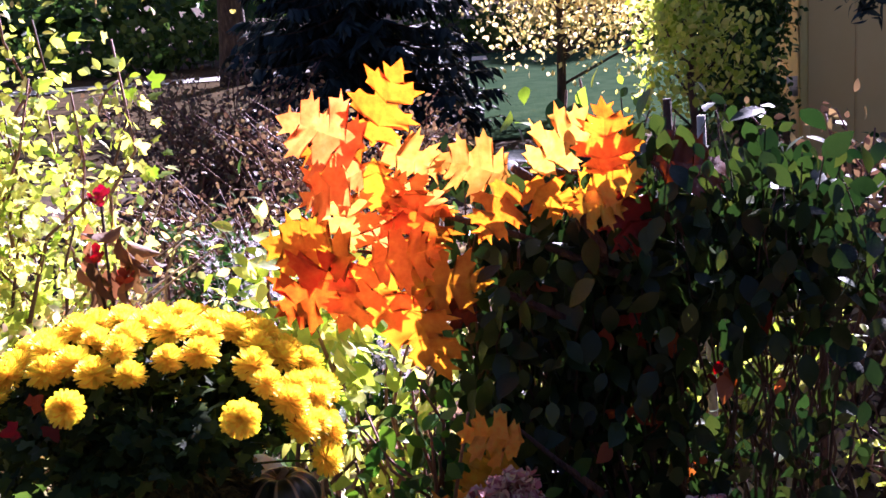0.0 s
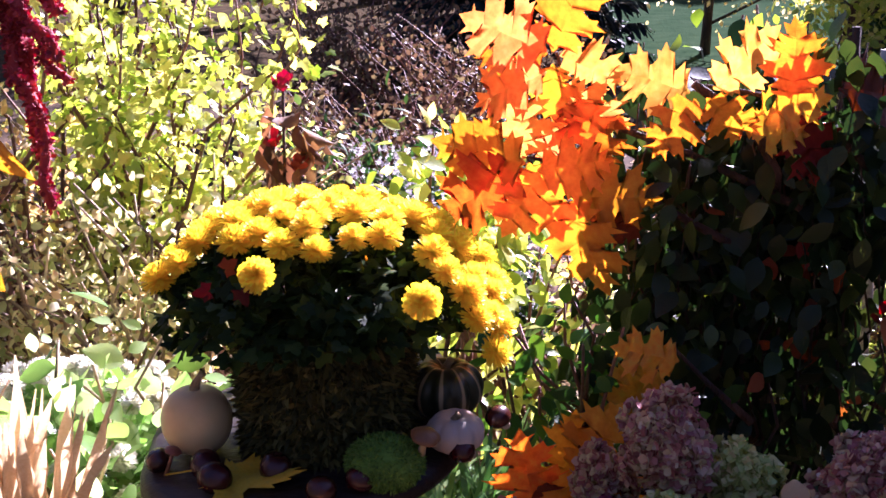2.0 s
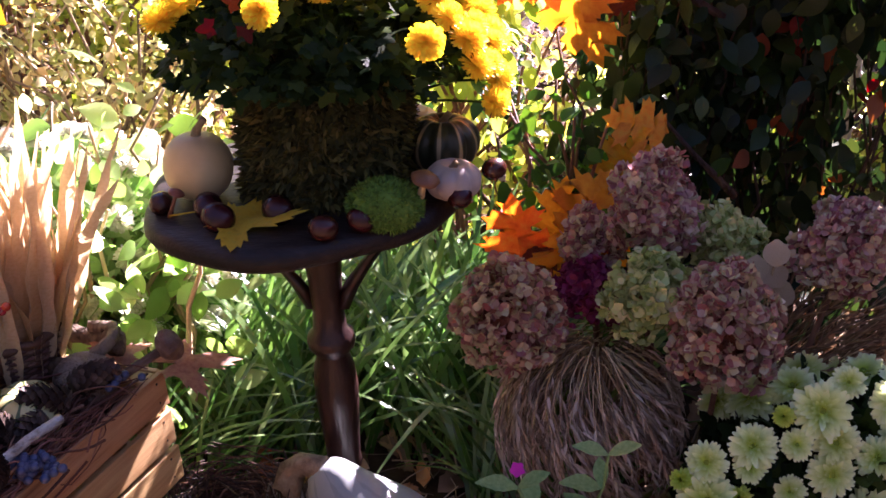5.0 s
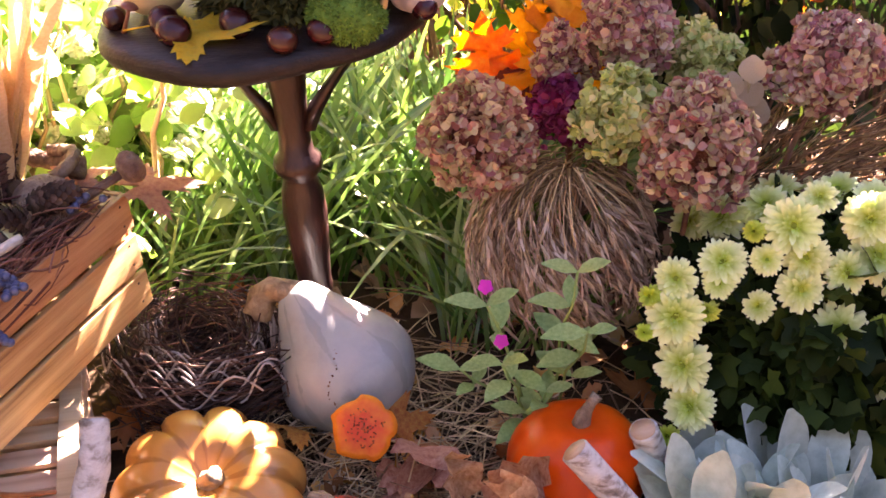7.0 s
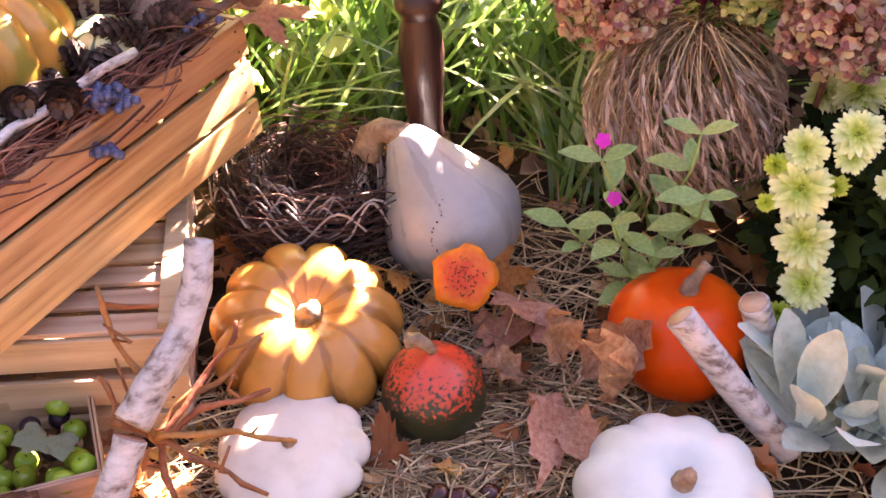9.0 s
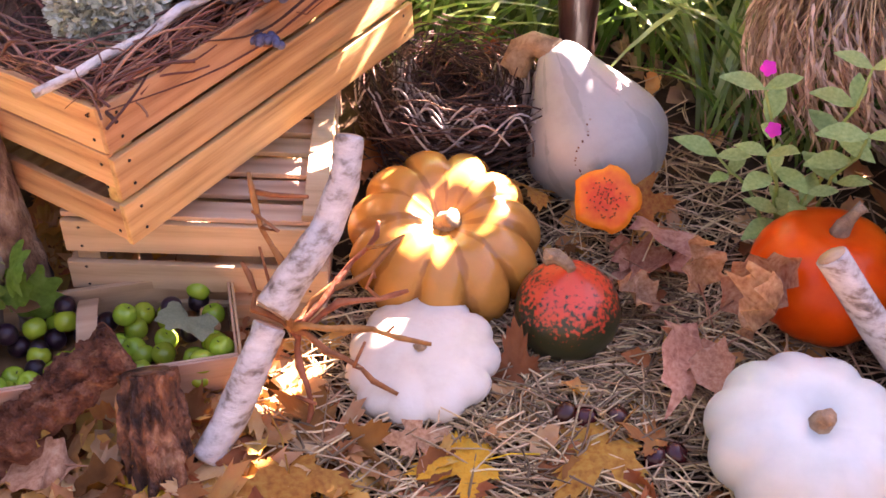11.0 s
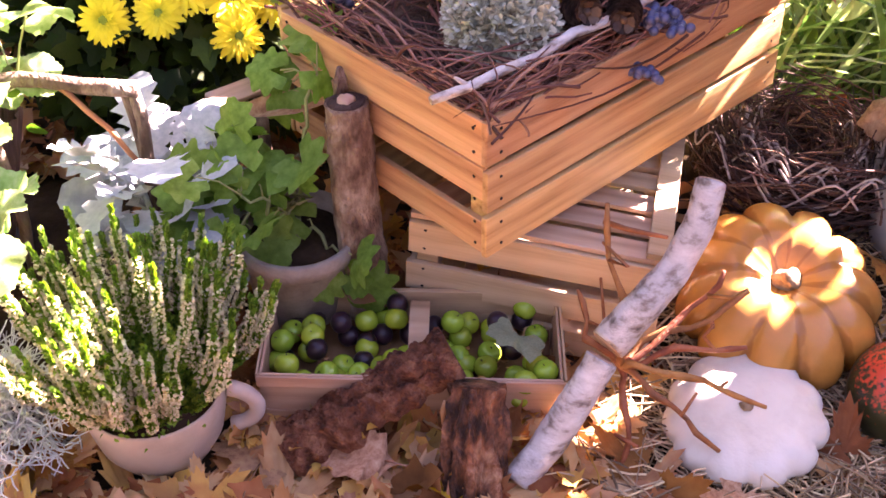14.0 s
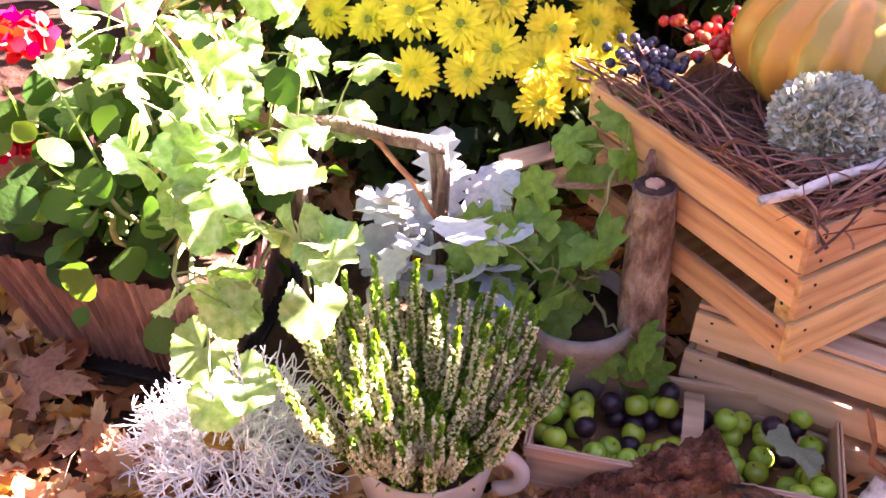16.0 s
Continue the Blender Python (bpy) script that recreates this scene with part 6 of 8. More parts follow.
def bark_slab():
    a, b = np.array([-0.957, 0.482, 0.028]), np.array([-0.83, 0.664, 0.126])
    g = Geo()
    n, k = 96, 29
    ax = (b - a) / np.linalg.norm(b - a)
    side = np.cross(ax, (0, 0, 1))
    side /= np.linalg.norm(side)
    up = np.cross(side, ax)
    top, bot = [], []
    for i in range(n):
        s = i / (n - 1)
        w = 0.036 * (0.92 + 0.16 * math.sin(s * 3)) * (1 + 0.3 * noise.noise(Vector((s * 7, 7, 2))))
        for j in range(k):
            q = j / (k - 1) * 2 - 1
            c = a + (b - a) * s + side * (q * w + 0.012 * noise.noise(Vector((s * 16, q * 2.5, 5))))
            crack = math.exp(-((q - 0.25 + 0.3 * math.sin(s * 5)) / 0.09) ** 2) * smooth01(0.3, 0.45, s)
            hgt = 0.016 * (1 - q * q) + 0.011 * noise.noise(Vector((s * 5, q * 2.0, 3))) + 0.007 * noise.noise(Vector((s * 22, q * 6, 1))) + 0.007 * noise.noise(Vector((s * 55, q * 13, 8))) - 0.014 * crack
            top.append(c + up * (0.012 + hgt))
            bot.append(c + up * (hgt * 0.6 - 0.010))
    g.add(top, quads(n, k, False)).add(bot, quads(n, k, False)[:, ::-1])
    for e in ([*range(k)], [(n - 1) * k + j for j in range(k)][::-1], [i * k for i in range(n)][::-1], [i * k + k - 1 for i in range(n)]):
        vv = [top[i] for i in e] + [bot[i] for i in e]
        m = len(e)
        i = np.arange(m - 1)
        g.add(vv, np.stack([i, i + m, i + m + 1, i + 1], 1))
    solo("bark_slab", g, BROWNBARK, None, "rough slab of brown rotten bark leaning on the basket", "bark")


bark_slab()


def dry_vine():
    v = thing("dry_vine_stem", pose(0, 0, 0), "branching orange-brown dry vine stem by the birch log", "vine stem")
    hub = np.array([-0.648, 0.77, 0.12])
    for end, sag in (((-0.468, 0.795, 0.13), 0.0), ((-0.545, 0.897, 0.2), -0.01), ((-0.585, 0.915, 0.2), 0.0), ((-0.724, 0.838, 0.3), -0.01), ((-0.50, 0.76, 0.06), 0.01), ((-0.74, 0.82, 0.16), 0.0), ((-0.52, 0.85, 0.155), 0.01), ((-0.60, 0.70, 0.03), 0.0)):
        p = curve_pts(hub, end, sag, 0.011, 8)
        p[1:-1] = (p[:-2] + 2 * p[1:-1] + p[2:]) / 4
        part("branch", tube(Geo(), p, np.linspace(0.0048, 0.0026, 8) * (1 + 0.5 * (np.arange(8) % 3 == 0)), 7, 0.08), VINESTEM, v)
        q = p[5]
        part("side_twig", tube(Geo(), [q, q + rng.normal(0, 0.02, 3) + (0, 0, 0.02), q + rng.normal(0, 0.03, 3) + (0, 0, 0.035)], [0.0035, 0.0025, 0.002], 5), VINESTEM, v)
    part("branch", tube(Geo(), [(-0.724, 0.838, 0.27), (-0.69, 0.83, 0.28), (-0.637, 0.821, 0.3)], [0.004, 0.0035, 0.0025], 6), VINESTEM, v)


dry_vine()

# ---- straw, fallen leaves, nest ----
LITTER = leafmat("fallen_leaf_litter", [(0.08, 0.028, 0.012), (0.3, 0.11, 0.04), (0.52, 0.23, 0.085), (0.62, 0.42, 0.22), (0.42, 0.19, 0.08), (0.58, 0.36, 0.1), (0.36, 0.1, 0.045)], 0.28, 0.8, 0.8, scale=14, vary=0.25, spec=0.15)

BORDERLITTER = leafmat("pale_fallen_leaves", [(0.16, 0.09, 0.05), (0.34, 0.22, 0.13), (0.5, 0.36, 0.24), (0.3, 0.3, 0.1)], 0.3, 0.8, 0.8, scale=14, vary=0.25, spec=0.1)


def litter():
    curled = [crumpled(blade_tmpl([0.02, 0.16, 0.27, 0.24, 0.31, 0.2, 0.22, 0.1, 0.01], b, f, w), b * 9) for b, f, w in ((0.4, 0.7, 0.03), (-0.4, 1.0, 0.04), (0.6, -0.7, 0.04))] + [crumpled(maple_tmpl(0.4, 0.1), 1, 0.05), crumpled(maple_tmpl(-0.35, 0.12), 4, 0.05)]
    g = Geo()
    for t, n, s0, s1 in zip(curled, (1500, 1500, 1500, 1300, 1300), (0.03, 0.03, 0.03, 0.05, 0.05), (0.08, 0.08, 0.08, 0.12, 0.12)):
        x, y = rng.normal(-0.95, 0.85, n), rng.normal(0.45, 0.55, n)
        dense = ((y < 0.62 - 0.25 * x) & ((x < -0.62 + 0.25 * (0.62 - y)) | (rng.uniform(size=n) < 0.3))) | (rng.uniform(size=n) < 0.2)
        for cx, cy, cr in ((-0.495, 0.845, 0.13), (-0.545, 1.06, 0.15), (-0.012, 0.872, 0.15), (-0.335, 0.985, 0.09), (-1.11, 0.42, 0.1), (-1.46, 0.5, 0.3), (-1.105, 0.70, 0.1)):
            dense &= (x - cx) ** 2 + (y - cy) ** 2 > cr * cr
        x, y = x[dense], y[dense]
        m = len(x)
        z = gz(x, y) + rng.uniform(0.008, 0.035, m)
        a = rng.uniform(0, 2 * np.pi, m)
        tip = np.stack([np.cos(a), np.sin(a), rng.normal(0, 0.15, m)], 1)
        scatter(g, t, np.stack([x, y, z], 1), tip, rng.normal(0, 0.3, (m, 3)) + (0, 0, 1), rng.uniform(s0, s1, m))
    solo("leaf_litter", g, LITTER, None, "brown curled fallen leaves covering the ground", "leaves", kind="stuff")
    far = Geo()
    n = 7500
    x, y = rng.normal(-0.3, 1.6, n), rng.normal(3.2, 1.6, n)
    x, y = x[y > 1.5], y[y > 1.5]
    n = len(x)
    a = rng.uniform(0, 2 * np.pi, n)
    scatter(far, curled[0], np.stack([x, y, gz(x, y) + 0.02], 1), np.stack([np.cos(a), np.sin(a), 0 * a], 1), rng.normal(0, 0.4, (n, 3)) + (0, 0, 1), rng.uniform(0.04, 0.08, n))
    solo("border_leaf_litter", far, BORDERLITTER, None, "fallen leaves on the border soil", "leaves", kind="stuff")
    s = Geo()
    for i in range(4200):
        x, y = rng.normal(-0.30, 0.27), rng.normal(0.93, 0.22)
        if x < -0.66 or y < 0.45:
            continue
        a, l = rng.normal(0.35, 0.8), rng.uniform(0.05, 0.2)
        d = np.array([math.cos(a), math.sin(a), rng.normal(0, 0.12)]) * l / 2
        c = np.array([x, y, float(gz(x, y)) + rng.uniform(0.006, 0.03)])
        p = curve_pts(c - d, c + d, rng.uniform(0, 0.012), 0.002, 5)
        p[:, 2] = np.maximum(p[:, 2], gz(p[:, 0], p[:, 1]) + 0.003)
        tube(s, p, rng.uniform(0.0008, 0.0019), 4, caps=False)
    solo("straw", s, STRAW, None, "loose straw strewn between the pumpkins", "straw", kind="stuff")


litter()
CRUMPLE = leafmat("pinkish_brown_leaf", [(0.27, 0.11, 0.06), (0.47, 0.24, 0.14), (0.58, 0.37, 0.24)], 0.2, 0.6, 0.0, scale=12)
def ground_leaves(rows):
    """Large single leaves: place, size, turn, material, label, tilt and shape of each."""
    for x, y, z, s, r, mt, lb, tl, k in rows:
        maple_leaf((x, y, z + 0.02), s * 1.12, r, mt, lb, tl, k)


ground_leaves((
    (-0.595, 0.625, 0.03, 0.125, 215, OLEAF, "large orange-brown maple leaf on the ground", (6, -8), 0),
    (-0.225, 0.815, 0.014, 0.125, 160, OLEAF, "ochre maple leaf by the white pumpkin", (5, 5), 0),
    (-0.965, 0.425, 0.018, 0.12, 20, BLEAF, "tan maple leaf on the ground", (-6, 6), 1),
    (-0.83, 0.535, 0.02, 0.1, 110, CRUMPLE, "curled brown leaf by the bark", (25, -15), 3),
    (-0.285, 1.19, 0.055, 0.095, 10, OLEAF, "orange-brown maple leaf beside the fly agaric", (40, 10), 1),
    (-0.31, 1.145, 0.025, 0.1, 250, CRUMPLE, "pinkish brown leaf on straw", (10, 0), 3),
    (-0.43, 1.2, 0.05, 0.11, 140, OLEAF, "orange-brown leaf behind the pumpkin", (40, 20), 1),
    (-0.178, 1.085, 0.05, 0.11, 60, CRUMPLE, "crumpled pinkish brown leaf on straw", (45, 20), 3)))
ground_leaves((
    (-0.135, 1.045, 0.05, 0.11, 330, CRUMPLE, "crumpled pinkish brown leaf on straw", (40, 30), 4),
    (-0.205, 1.14, 0.035, 0.09, 120, CRUMPLE, "crumpled pinkish brown leaf on straw", (20, 10), 3),
    (-0.185, 1.0, 0.04, 0.105, 190, CRUMPLE, "crumpled pinkish brown leaf on straw", (30, -30), 3),
    (-0.165, 1.06, 0.055, 0.085, 40, CRUMPLE, "crumpled pinkish brown leaf on straw", (55, -10), 4),
    (-0.15, 0.97, 0.04, 0.08, 220, CRUMPLE, "crumpled pinkish brown leaf on straw", (35, 25), 3),
    (-0.215, 1.045, 0.03, 0.07, 100, CRUMPLE, "crumpled pinkish brown leaf on straw", (15, -20), 4),
    (-0.095, 0.995, 0.06, 0.1, 280, CRUMPLE, "crumpled brown leaf by the orange pumpkin", (60, 0), 4),
    (-1.64, 0.14, 0.02, 0.115, 300, BLEAF, "tan maple leaf beside the wooden tub", (10, 10), 0),
    (-1.81, 0.23, 0.03, 0.09, 120, YLEAF, "bright yellow fallen leaf", (20, 0), 1),
    (-1.46, 0.125, 0.02, 0.09, 40, BLEAF, "tan leaf by the tub", (-15, 10), 1),
    (-0.70, 0.53, 0.02, 0.09, 75, YLEAF, "yellow-brown maple leaf on the ground", (0, 10), 0)))
ground_leaves((
    (-0.36, 0.72, 0.015, 0.10, 120, YLEAF, "mottled yellow-green maple leaf on the ground", (4, 4), 0),
    (-0.45, 0.70, 0.016, 0.075, 30, CRUMPLE, "reddish fallen leaf on straw", (8, 4), 0),
    (-1.2, 0.28, 0.02, 0.1, 10, OLEAF, "ochre leaf under the mug", (8, 0), 0),
    (-0.72, 0.46, 0.02, 0.1, 310, BLEAF, "tan maple leaf on the ground", (8, 10), 1),
    (-0.52, 0.56, 0.016, 0.1, 200, YLEAF, "mottled yellow maple leaf on the ground", (4, 0), 0)))


NESTTWIG = mat("dark_nest_twig", [(0.02, 0.009, 0.006), (0.06, 0.028, 0.018), (0.17, 0.09, 0.06)], 0.75, 40, 0.4, island=0.7, vary=0.35)


def straw_nest():
    n = thing("twig_nest", pose(-0.61, 1.315, 0.03), "round nest of brown twigs and pale raffia", "nest")
    g, w = Geo(), Geo()
    for i in range(1300):
        R, a0 = rng.uniform(0.05, 0.165), rng.uniform(0, 6.3)
        a = a0 + np.linspace(0, rng.uniform(0.6, 1.8), 7)
        z = np.abs(rng.normal(0.065, 0.042)) + rng.uniform(0, 0.025) * np.sin(a * 3 + i)
        p = np.stack([R * np.cos(a), R * 0.85 * np.sin(a), z + rng.normal(0, 0.004, 7)], 1) + rng.normal(0, 0.008, 3) + np.outer(np.linspace(-1, 1, 7), rng.normal(0, 0.016, 3))
        p[:, 2] = np.maximum(p[:, 2], 0.003)
        tube(g, p, rng.uniform(0.0006, 0.0017), 4, caps=False)
    for i in range(44):
        R, a0 = rng.uniform(0.07, 0.165), rng.uniform(2.5, 6.6)
        a = a0 + np.linspace(0, rng.uniform(0.6, 1.1), 12)
        p = np.stack([R * np.cos(a), R * 0.85 * np.sin(a), 0.118 + 0.03 * np.sin(np.linspace(0, 7, 12) + i)], 1) + rng.normal(0, 0.006, 3)
        tube(w, p, 0.0019, 5, caps=False)
    part("twig_tangle", g, NESTTWIG, n)
    part("raffia", w, PALETWIG, n, "pale raffia strands")


straw_nest()

# ---- mug with heather, cushion bush, pots ----
CLAY = mat("cream_stoneware", [(0.42, 0.33, 0.26), (0.52, 0.42, 0.34), (0.58, 0.48, 0.4)], 0.6, 14, 0.1)
GREYPOT = mat("mottled_grey_clay", [(0.2, 0.16, 0.13), (0.32, 0.27, 0.22), (0.42, 0.36, 0.3)], 0.8, 26, 0.4)
TERRACOTTA = mat("dusty_terracotta", [(0.3, 0.16, 0.11), (0.4, 0.23, 0.16), (0.45, 0.28, 0.2)], 0.85, 14, 0.3)
HEATHER = leafmat("heather_green", [(0.07, 0.17, 0.018), (0.15, 0.29, 0.035), (0.25, 0.4, 0.07)], 0.32, 0.7)
HEATHBELL = leafmat("heather_bell", [(0.5, 0.48, 0.26), (0.68, 0.64, 0.42), (0.8, 0.76, 0.58)], 0.3, 0.6)


def pot(name, at, prof, n, material, label, soil_z, soil_r, category="flower pot", rot=0):
    p = thing(name, pose(*at, 0, 0, rot), label, category)
    part("body", lathe(Geo(), prof, n), material, p)
    part("potting_soil", lathe(Geo(), [(soil_r, soil_z - 0.01), (soil_r, soil_z), (0.002, soil_z + 0.004)], 20), SOIL, p, "dark potting soil")
    return p


_m = pot("stoneware_mug", (-1.118, 0.425, 0.004), [(0.002, 0.0), (0.056, 0.0), (0.066, 0.006), (0.08, 0.034), (0.088, 0.078), (0.09, 0.108), (0.088, 0.112), (0.084, 0.106), (0.074, 0.034), (0.002, 0.02)], 36, CLAY, "cream stoneware mug planted with heather", 0.098, 0.081, "mug")
_a = np.linspace(-1.35, 1.35, 12)
part("handle", tube(Geo(), [(0.066 + 0.044 * math.cos(q), 0, 0.052 + 0.036 * math.sin(q)) for q in _a], 0.0105, 10), CLAY, _m, "rounded mug handle", pose(0.012, 0.01, 0.012, 0, 0, 34))


def heather():
    h = thing("heather_plant", pose(-1.115, 0.42, 0.104), "bushy heather with green spikes and tiny cream bells", "heather")
    st, pos, tip, bp, bt = Geo(), [], [], [], []
    for i in range(112):
        a, t = rng.uniform(0, 6.283), 0.66 * math.sqrt(rng.uniform())
        l = rng.uniform(0.14, 0.235) * (1 - 0.25 * t)
        e = np.array([math.sin(t) * math.cos(a) * 1.02, math.sin(t) * math.sin(a) * 1.02, math.cos(t)]) * l
        b = np.array([math.cos(a), math.sin(a), 0]) * 0.085 * t
        p = curve_pts(b, b + e, 0.0, 0.003, 6)
        p[:, :2] += b[:2] * (np.sin(np.linspace(0, 1, 6) * np.pi) * 0.35)[:, None]
        p[:, 2] += np.linspace(0, 1, 6) ** 2 * 0.03
        tube(st, p, np.linspace(0.0014, 0.0007, 6), 4, caps=False)
        ax = e / np.linalg.norm(e)
        for count, k0, k1, spread in ((int(l * 2100), 0.05, 1.0, 0), (int(l * 950), 0.45, 0.9, 1)):
            k = rng.uniform(k0, k1, count)
            q = np.array([np.interp(k, np.linspace(0, 1, 6), p[:, j]) for j in range(3)]).T
            d = rng.normal(size=(count, 3))
            d -= np.outer(d @ ax, ax)
            d /= np.linalg.norm(d, axis=1)[:, None]
            if spread:
                bp.append(q + d * 0.0035)
                bt.append(d + ax * 0.4)
            else:
                pos.append(q)
                tip.append(d * (0.9 - 0.5 * k[:, None]) + ax)
    for i in range(2200):
        q = rng.normal(0, 1, 3) * (0.034, 0.034, 0.018) + (0, 0, 0.035)
        pos.append(q[None])
        tip.append(rng.normal(0, 0.5, (1, 3)) + (0, 0, 1))
    pos, tip, bp, bt = (np.concatenate(q) for q in (pos, tip, bp, bt))
    part("stem_tangle", st, HEATHER, h)
    part("foliage", scatter(Geo(), SMALL, pos, tip, rng.normal(size=pos.shape), rng.uniform(0.006, 0.0095, len(pos))), HEATHER, h)
    part("bell_mass", scatter(Geo(), blade_tmpl([0.2, 0.5, 0.35], 0.1, 0.6), bp, bt, rng.normal(size=bp.shape), 0.0044), HEATHBELL, h, "tiny cream bells")


heather()
# Silver stems brightened beyond their own tone to stand in for sun.
SILVER = mat("silver_white_stem", [(0.76, 0.76, 0.72), (0.85, 0.85, 0.81), (0.9, 0.9, 0.87)], 0.8, 30, 0.2, island=0.3, vary=0.15)


def cushion_bush():
    c = thing("cushion_bush", pose(-1.305, 0.265, 0.0), "tangled silver-white cushion bush", "shrub")
    g = Geo()

    def grow(p, d, l, r, depth):
        e = p + d * l
        tube(g, [p, (p + e) / 2 + rng.normal(0, l * 0.07, 3), e], [r, r * 0.9, r * 0.75], 4, caps=False)
        if depth:
            for k in range(2 if depth < 3 else 3):
                nd = d + rng.normal(0, 0.62, 3)
                nd /= np.linalg.norm(nd)
                if (e + nd * l)[2] > 0.004:
                    grow(e, nd, l * rng.uniform(0.68, 0.9), r * 0.8, depth - 1)
    for i in range(58):
        a, t = rng.uniform(0, 6.283), rng.uniform(0.1, 1.45)
        d = np.array([math.sin(t) * math.cos(a), math.sin(t) * math.sin(a), math.cos(t)])
        grow(np.array([0, 0, 0.015]) + d * 0.02, d, 0.046, 0.0027, 4)
    part("branch_tangle", g, SILVER, c)
    part("crown", tube(Geo(), [(0, 0, 0), (0, 0, 0.03)], [0.02, 0.01], 8, 0.2), BROWNBARK, c, "woody crown")


cushion_bush()
solo("fallen_leaf", Geo().add(*blade_tmpl([0.02, 0.2, 0.26, 0.24, 0.12, 0.01], 0.4, 0.9, 0.02)), OLEAF, facing((-1.285, 0.215, 0.14), (0.7, 0.5, 0.1), (0, -0.3, 1), 0.05), "curled orange leaf caught in the cushion bush", "leaf")


def wooden_tub():
    """A square tub of rough ribbed boards, wider at its rim."""
    t = thing("wooden_tub", pose(-1.68, 0.222, 0.003, 0, 0, 29), "square dark brown ribbed wooden tub", "flower pot")
    W, H, f = 0.26, 0.225, 0.05
    board = mat("weathered_brown_board", [(0.09, 0.045, 0.035), (0.16, 0.085, 0.065), (0.24, 0.14, 0.11)], 0.8, 14, 0.5, stretch=(6, 6, 0.5), vary=0.15)
    for s in range(4):
        n = 60
        g = Geo()
        for j in range(n):
            u = j / (n - 1)
            rib = 0.0035 * math.sin(j * 2.3) + 0.002 * math.sin(j * 5.1)
            for z in (0, 1):
                x = -f * z + (W + 2 * f * z) * u
                g.v.append(np.array([[x, -f * z + rib, z * H]]))
        g.n = 2 * n
        i = np.arange(n - 1)
        g.f.append(np.stack([2 * i, 2 * i + 2, 2 * i + 3, 2 * i + 1], 1))
        part("side", g, board, t, "", pose(W / 2, W / 2, 0, 0, 0, 90 * s) @ pose(-W / 2, -W / 2, 0), False)
    part("base", slab(W - 0.012, W - 0.012, 0.02, 0.004), board, t, "", pose(W / 2, W / 2, 0.012), False)
    part("foot_tray", slab(W + 0.05, W + 0.05, 0.012, 0.004), IRON, t, "dark tray", pose(W / 2, W / 2, 0.006), False)
    part("potting_soil", slab(W + 0.03, W + 0.03, 0.02, 0.004, 0.004), SOIL, t, "", pose(W / 2, W / 2, H - 0.035), False)


wooden_tub()
pot("terracotta_trough", (-2.06, 0.42, 0.0), [(0.002, 0), (0.16, 0), (0.17, 0.02), (0.2, 0.24), (0.215, 0.245), (0.215, 0.29), (0.2, 0.292), (0.19, 0.25), (0.002, 0.25)], 40, TERRACOTTA, "large dusty terracotta pot", 0.258, 0.188)
GERLEAF = leafmat("geranium_leaf", [(0.14, 0.27, 0.06), (0.26, 0.41, 0.14), (0.44, 0.54, 0.28)], 0.4, 0.45, 0.0, scale=5, bump=0.1, vary=0.35)
STEMGREEN = mat("pale_green_stalk", [(0.2, 0.24, 0.08), (0.32, 0.34, 0.14)], 0.6, 30, 0.2, 0.15)


def ruffled_tmpl(s, bend):
    """A pelargonium leaf: round, with five shallow angular lobes, fine teeth and a waved rim."""
    ang = np.linspace(-162, 162, 55)
    q = np.radians(ang)
    rad = 0.5 * (0.91 + 0.09 * np.abs(np.cos(2.5 * q + 0.15 * s)) ** 0.6) * (1 + 0.025 * np.cos(np.arange(55) * np.pi))
    v, f = lobed_tmpl(ang, rad, (0, 0.2), bend, 0.05, 0.55)
    a, d = np.arctan2(v[:, 0], v[:, 1] - 0.2), np.hypot(v[:, 0], v[:, 1] - 0.2)
    v[:, 2] += 0.28 * d * d * np.sin(5 * a + s) + 0.3 * d * d * np.sin(3 * a + 2 * s) + 0.1 * d
    return v, f


SCALLOPS = [Geo().add(*ruffled_tmpl(k, b)).mesh("leaf") for k, b in ((0.0, 0.3), (1.3, -0.3), (2.9, 0.6))]


def geranium(name, base, spots, size, leaf, label, r=0.0022, leaves=SCALLOPS, stems=9):
    """A geranium: a few main stems from the base, and one scalloped leaf on a short stalk at each spot."""
    ge = thing(name, pose(*base), label, "geranium")
    b = Vector(base)
    ms = coloured(leaves, leaf)
    ends = [Vector(spots[int(i)][0]) - b for i in np.linspace(0, len(spots) - 1, stems)]
    paths = []
    for e in ends:
        p = curve_pts((e.x * 0.1, e.y * 0.1, 0), e * 0.93, 0.03, 0.008, 9)
        paths.append(p)
        part("main_stem", tube(Geo(), p, np.linspace(r * 2.0, r, 9), 6), STEMGREEN, ge)
    nodes = np.concatenate([p[3:] for p in paths])
    for i, (s, nrm) in enumerate(spots):
        e = Vector(s) - b
        k = size * rng.uniform(0.7, 1.25)
        q = Vector(nodes[np.argmin(np.linalg.norm(nodes - np.array(e), axis=1))])
        if (e - q).length > 0.13:
            e = q + (e - q).normalized() * 0.13
        tip = Vector(rng.normal(0, 0.5, 3)) + (e - q).normalized() + Vector((0, 0, -0.4))
        part("stalk", tube(Geo(), [q, (q + e) / 2 + Vector((0, 0, 0.008)), e], [r * 0.8, r * 0.6, r * 0.6], 5, caps=False), STEMGREEN, ge)
        part("leaf", ms[i % 3], leaf, ge, "", facing(e, tip, nrm, k))
    return ge


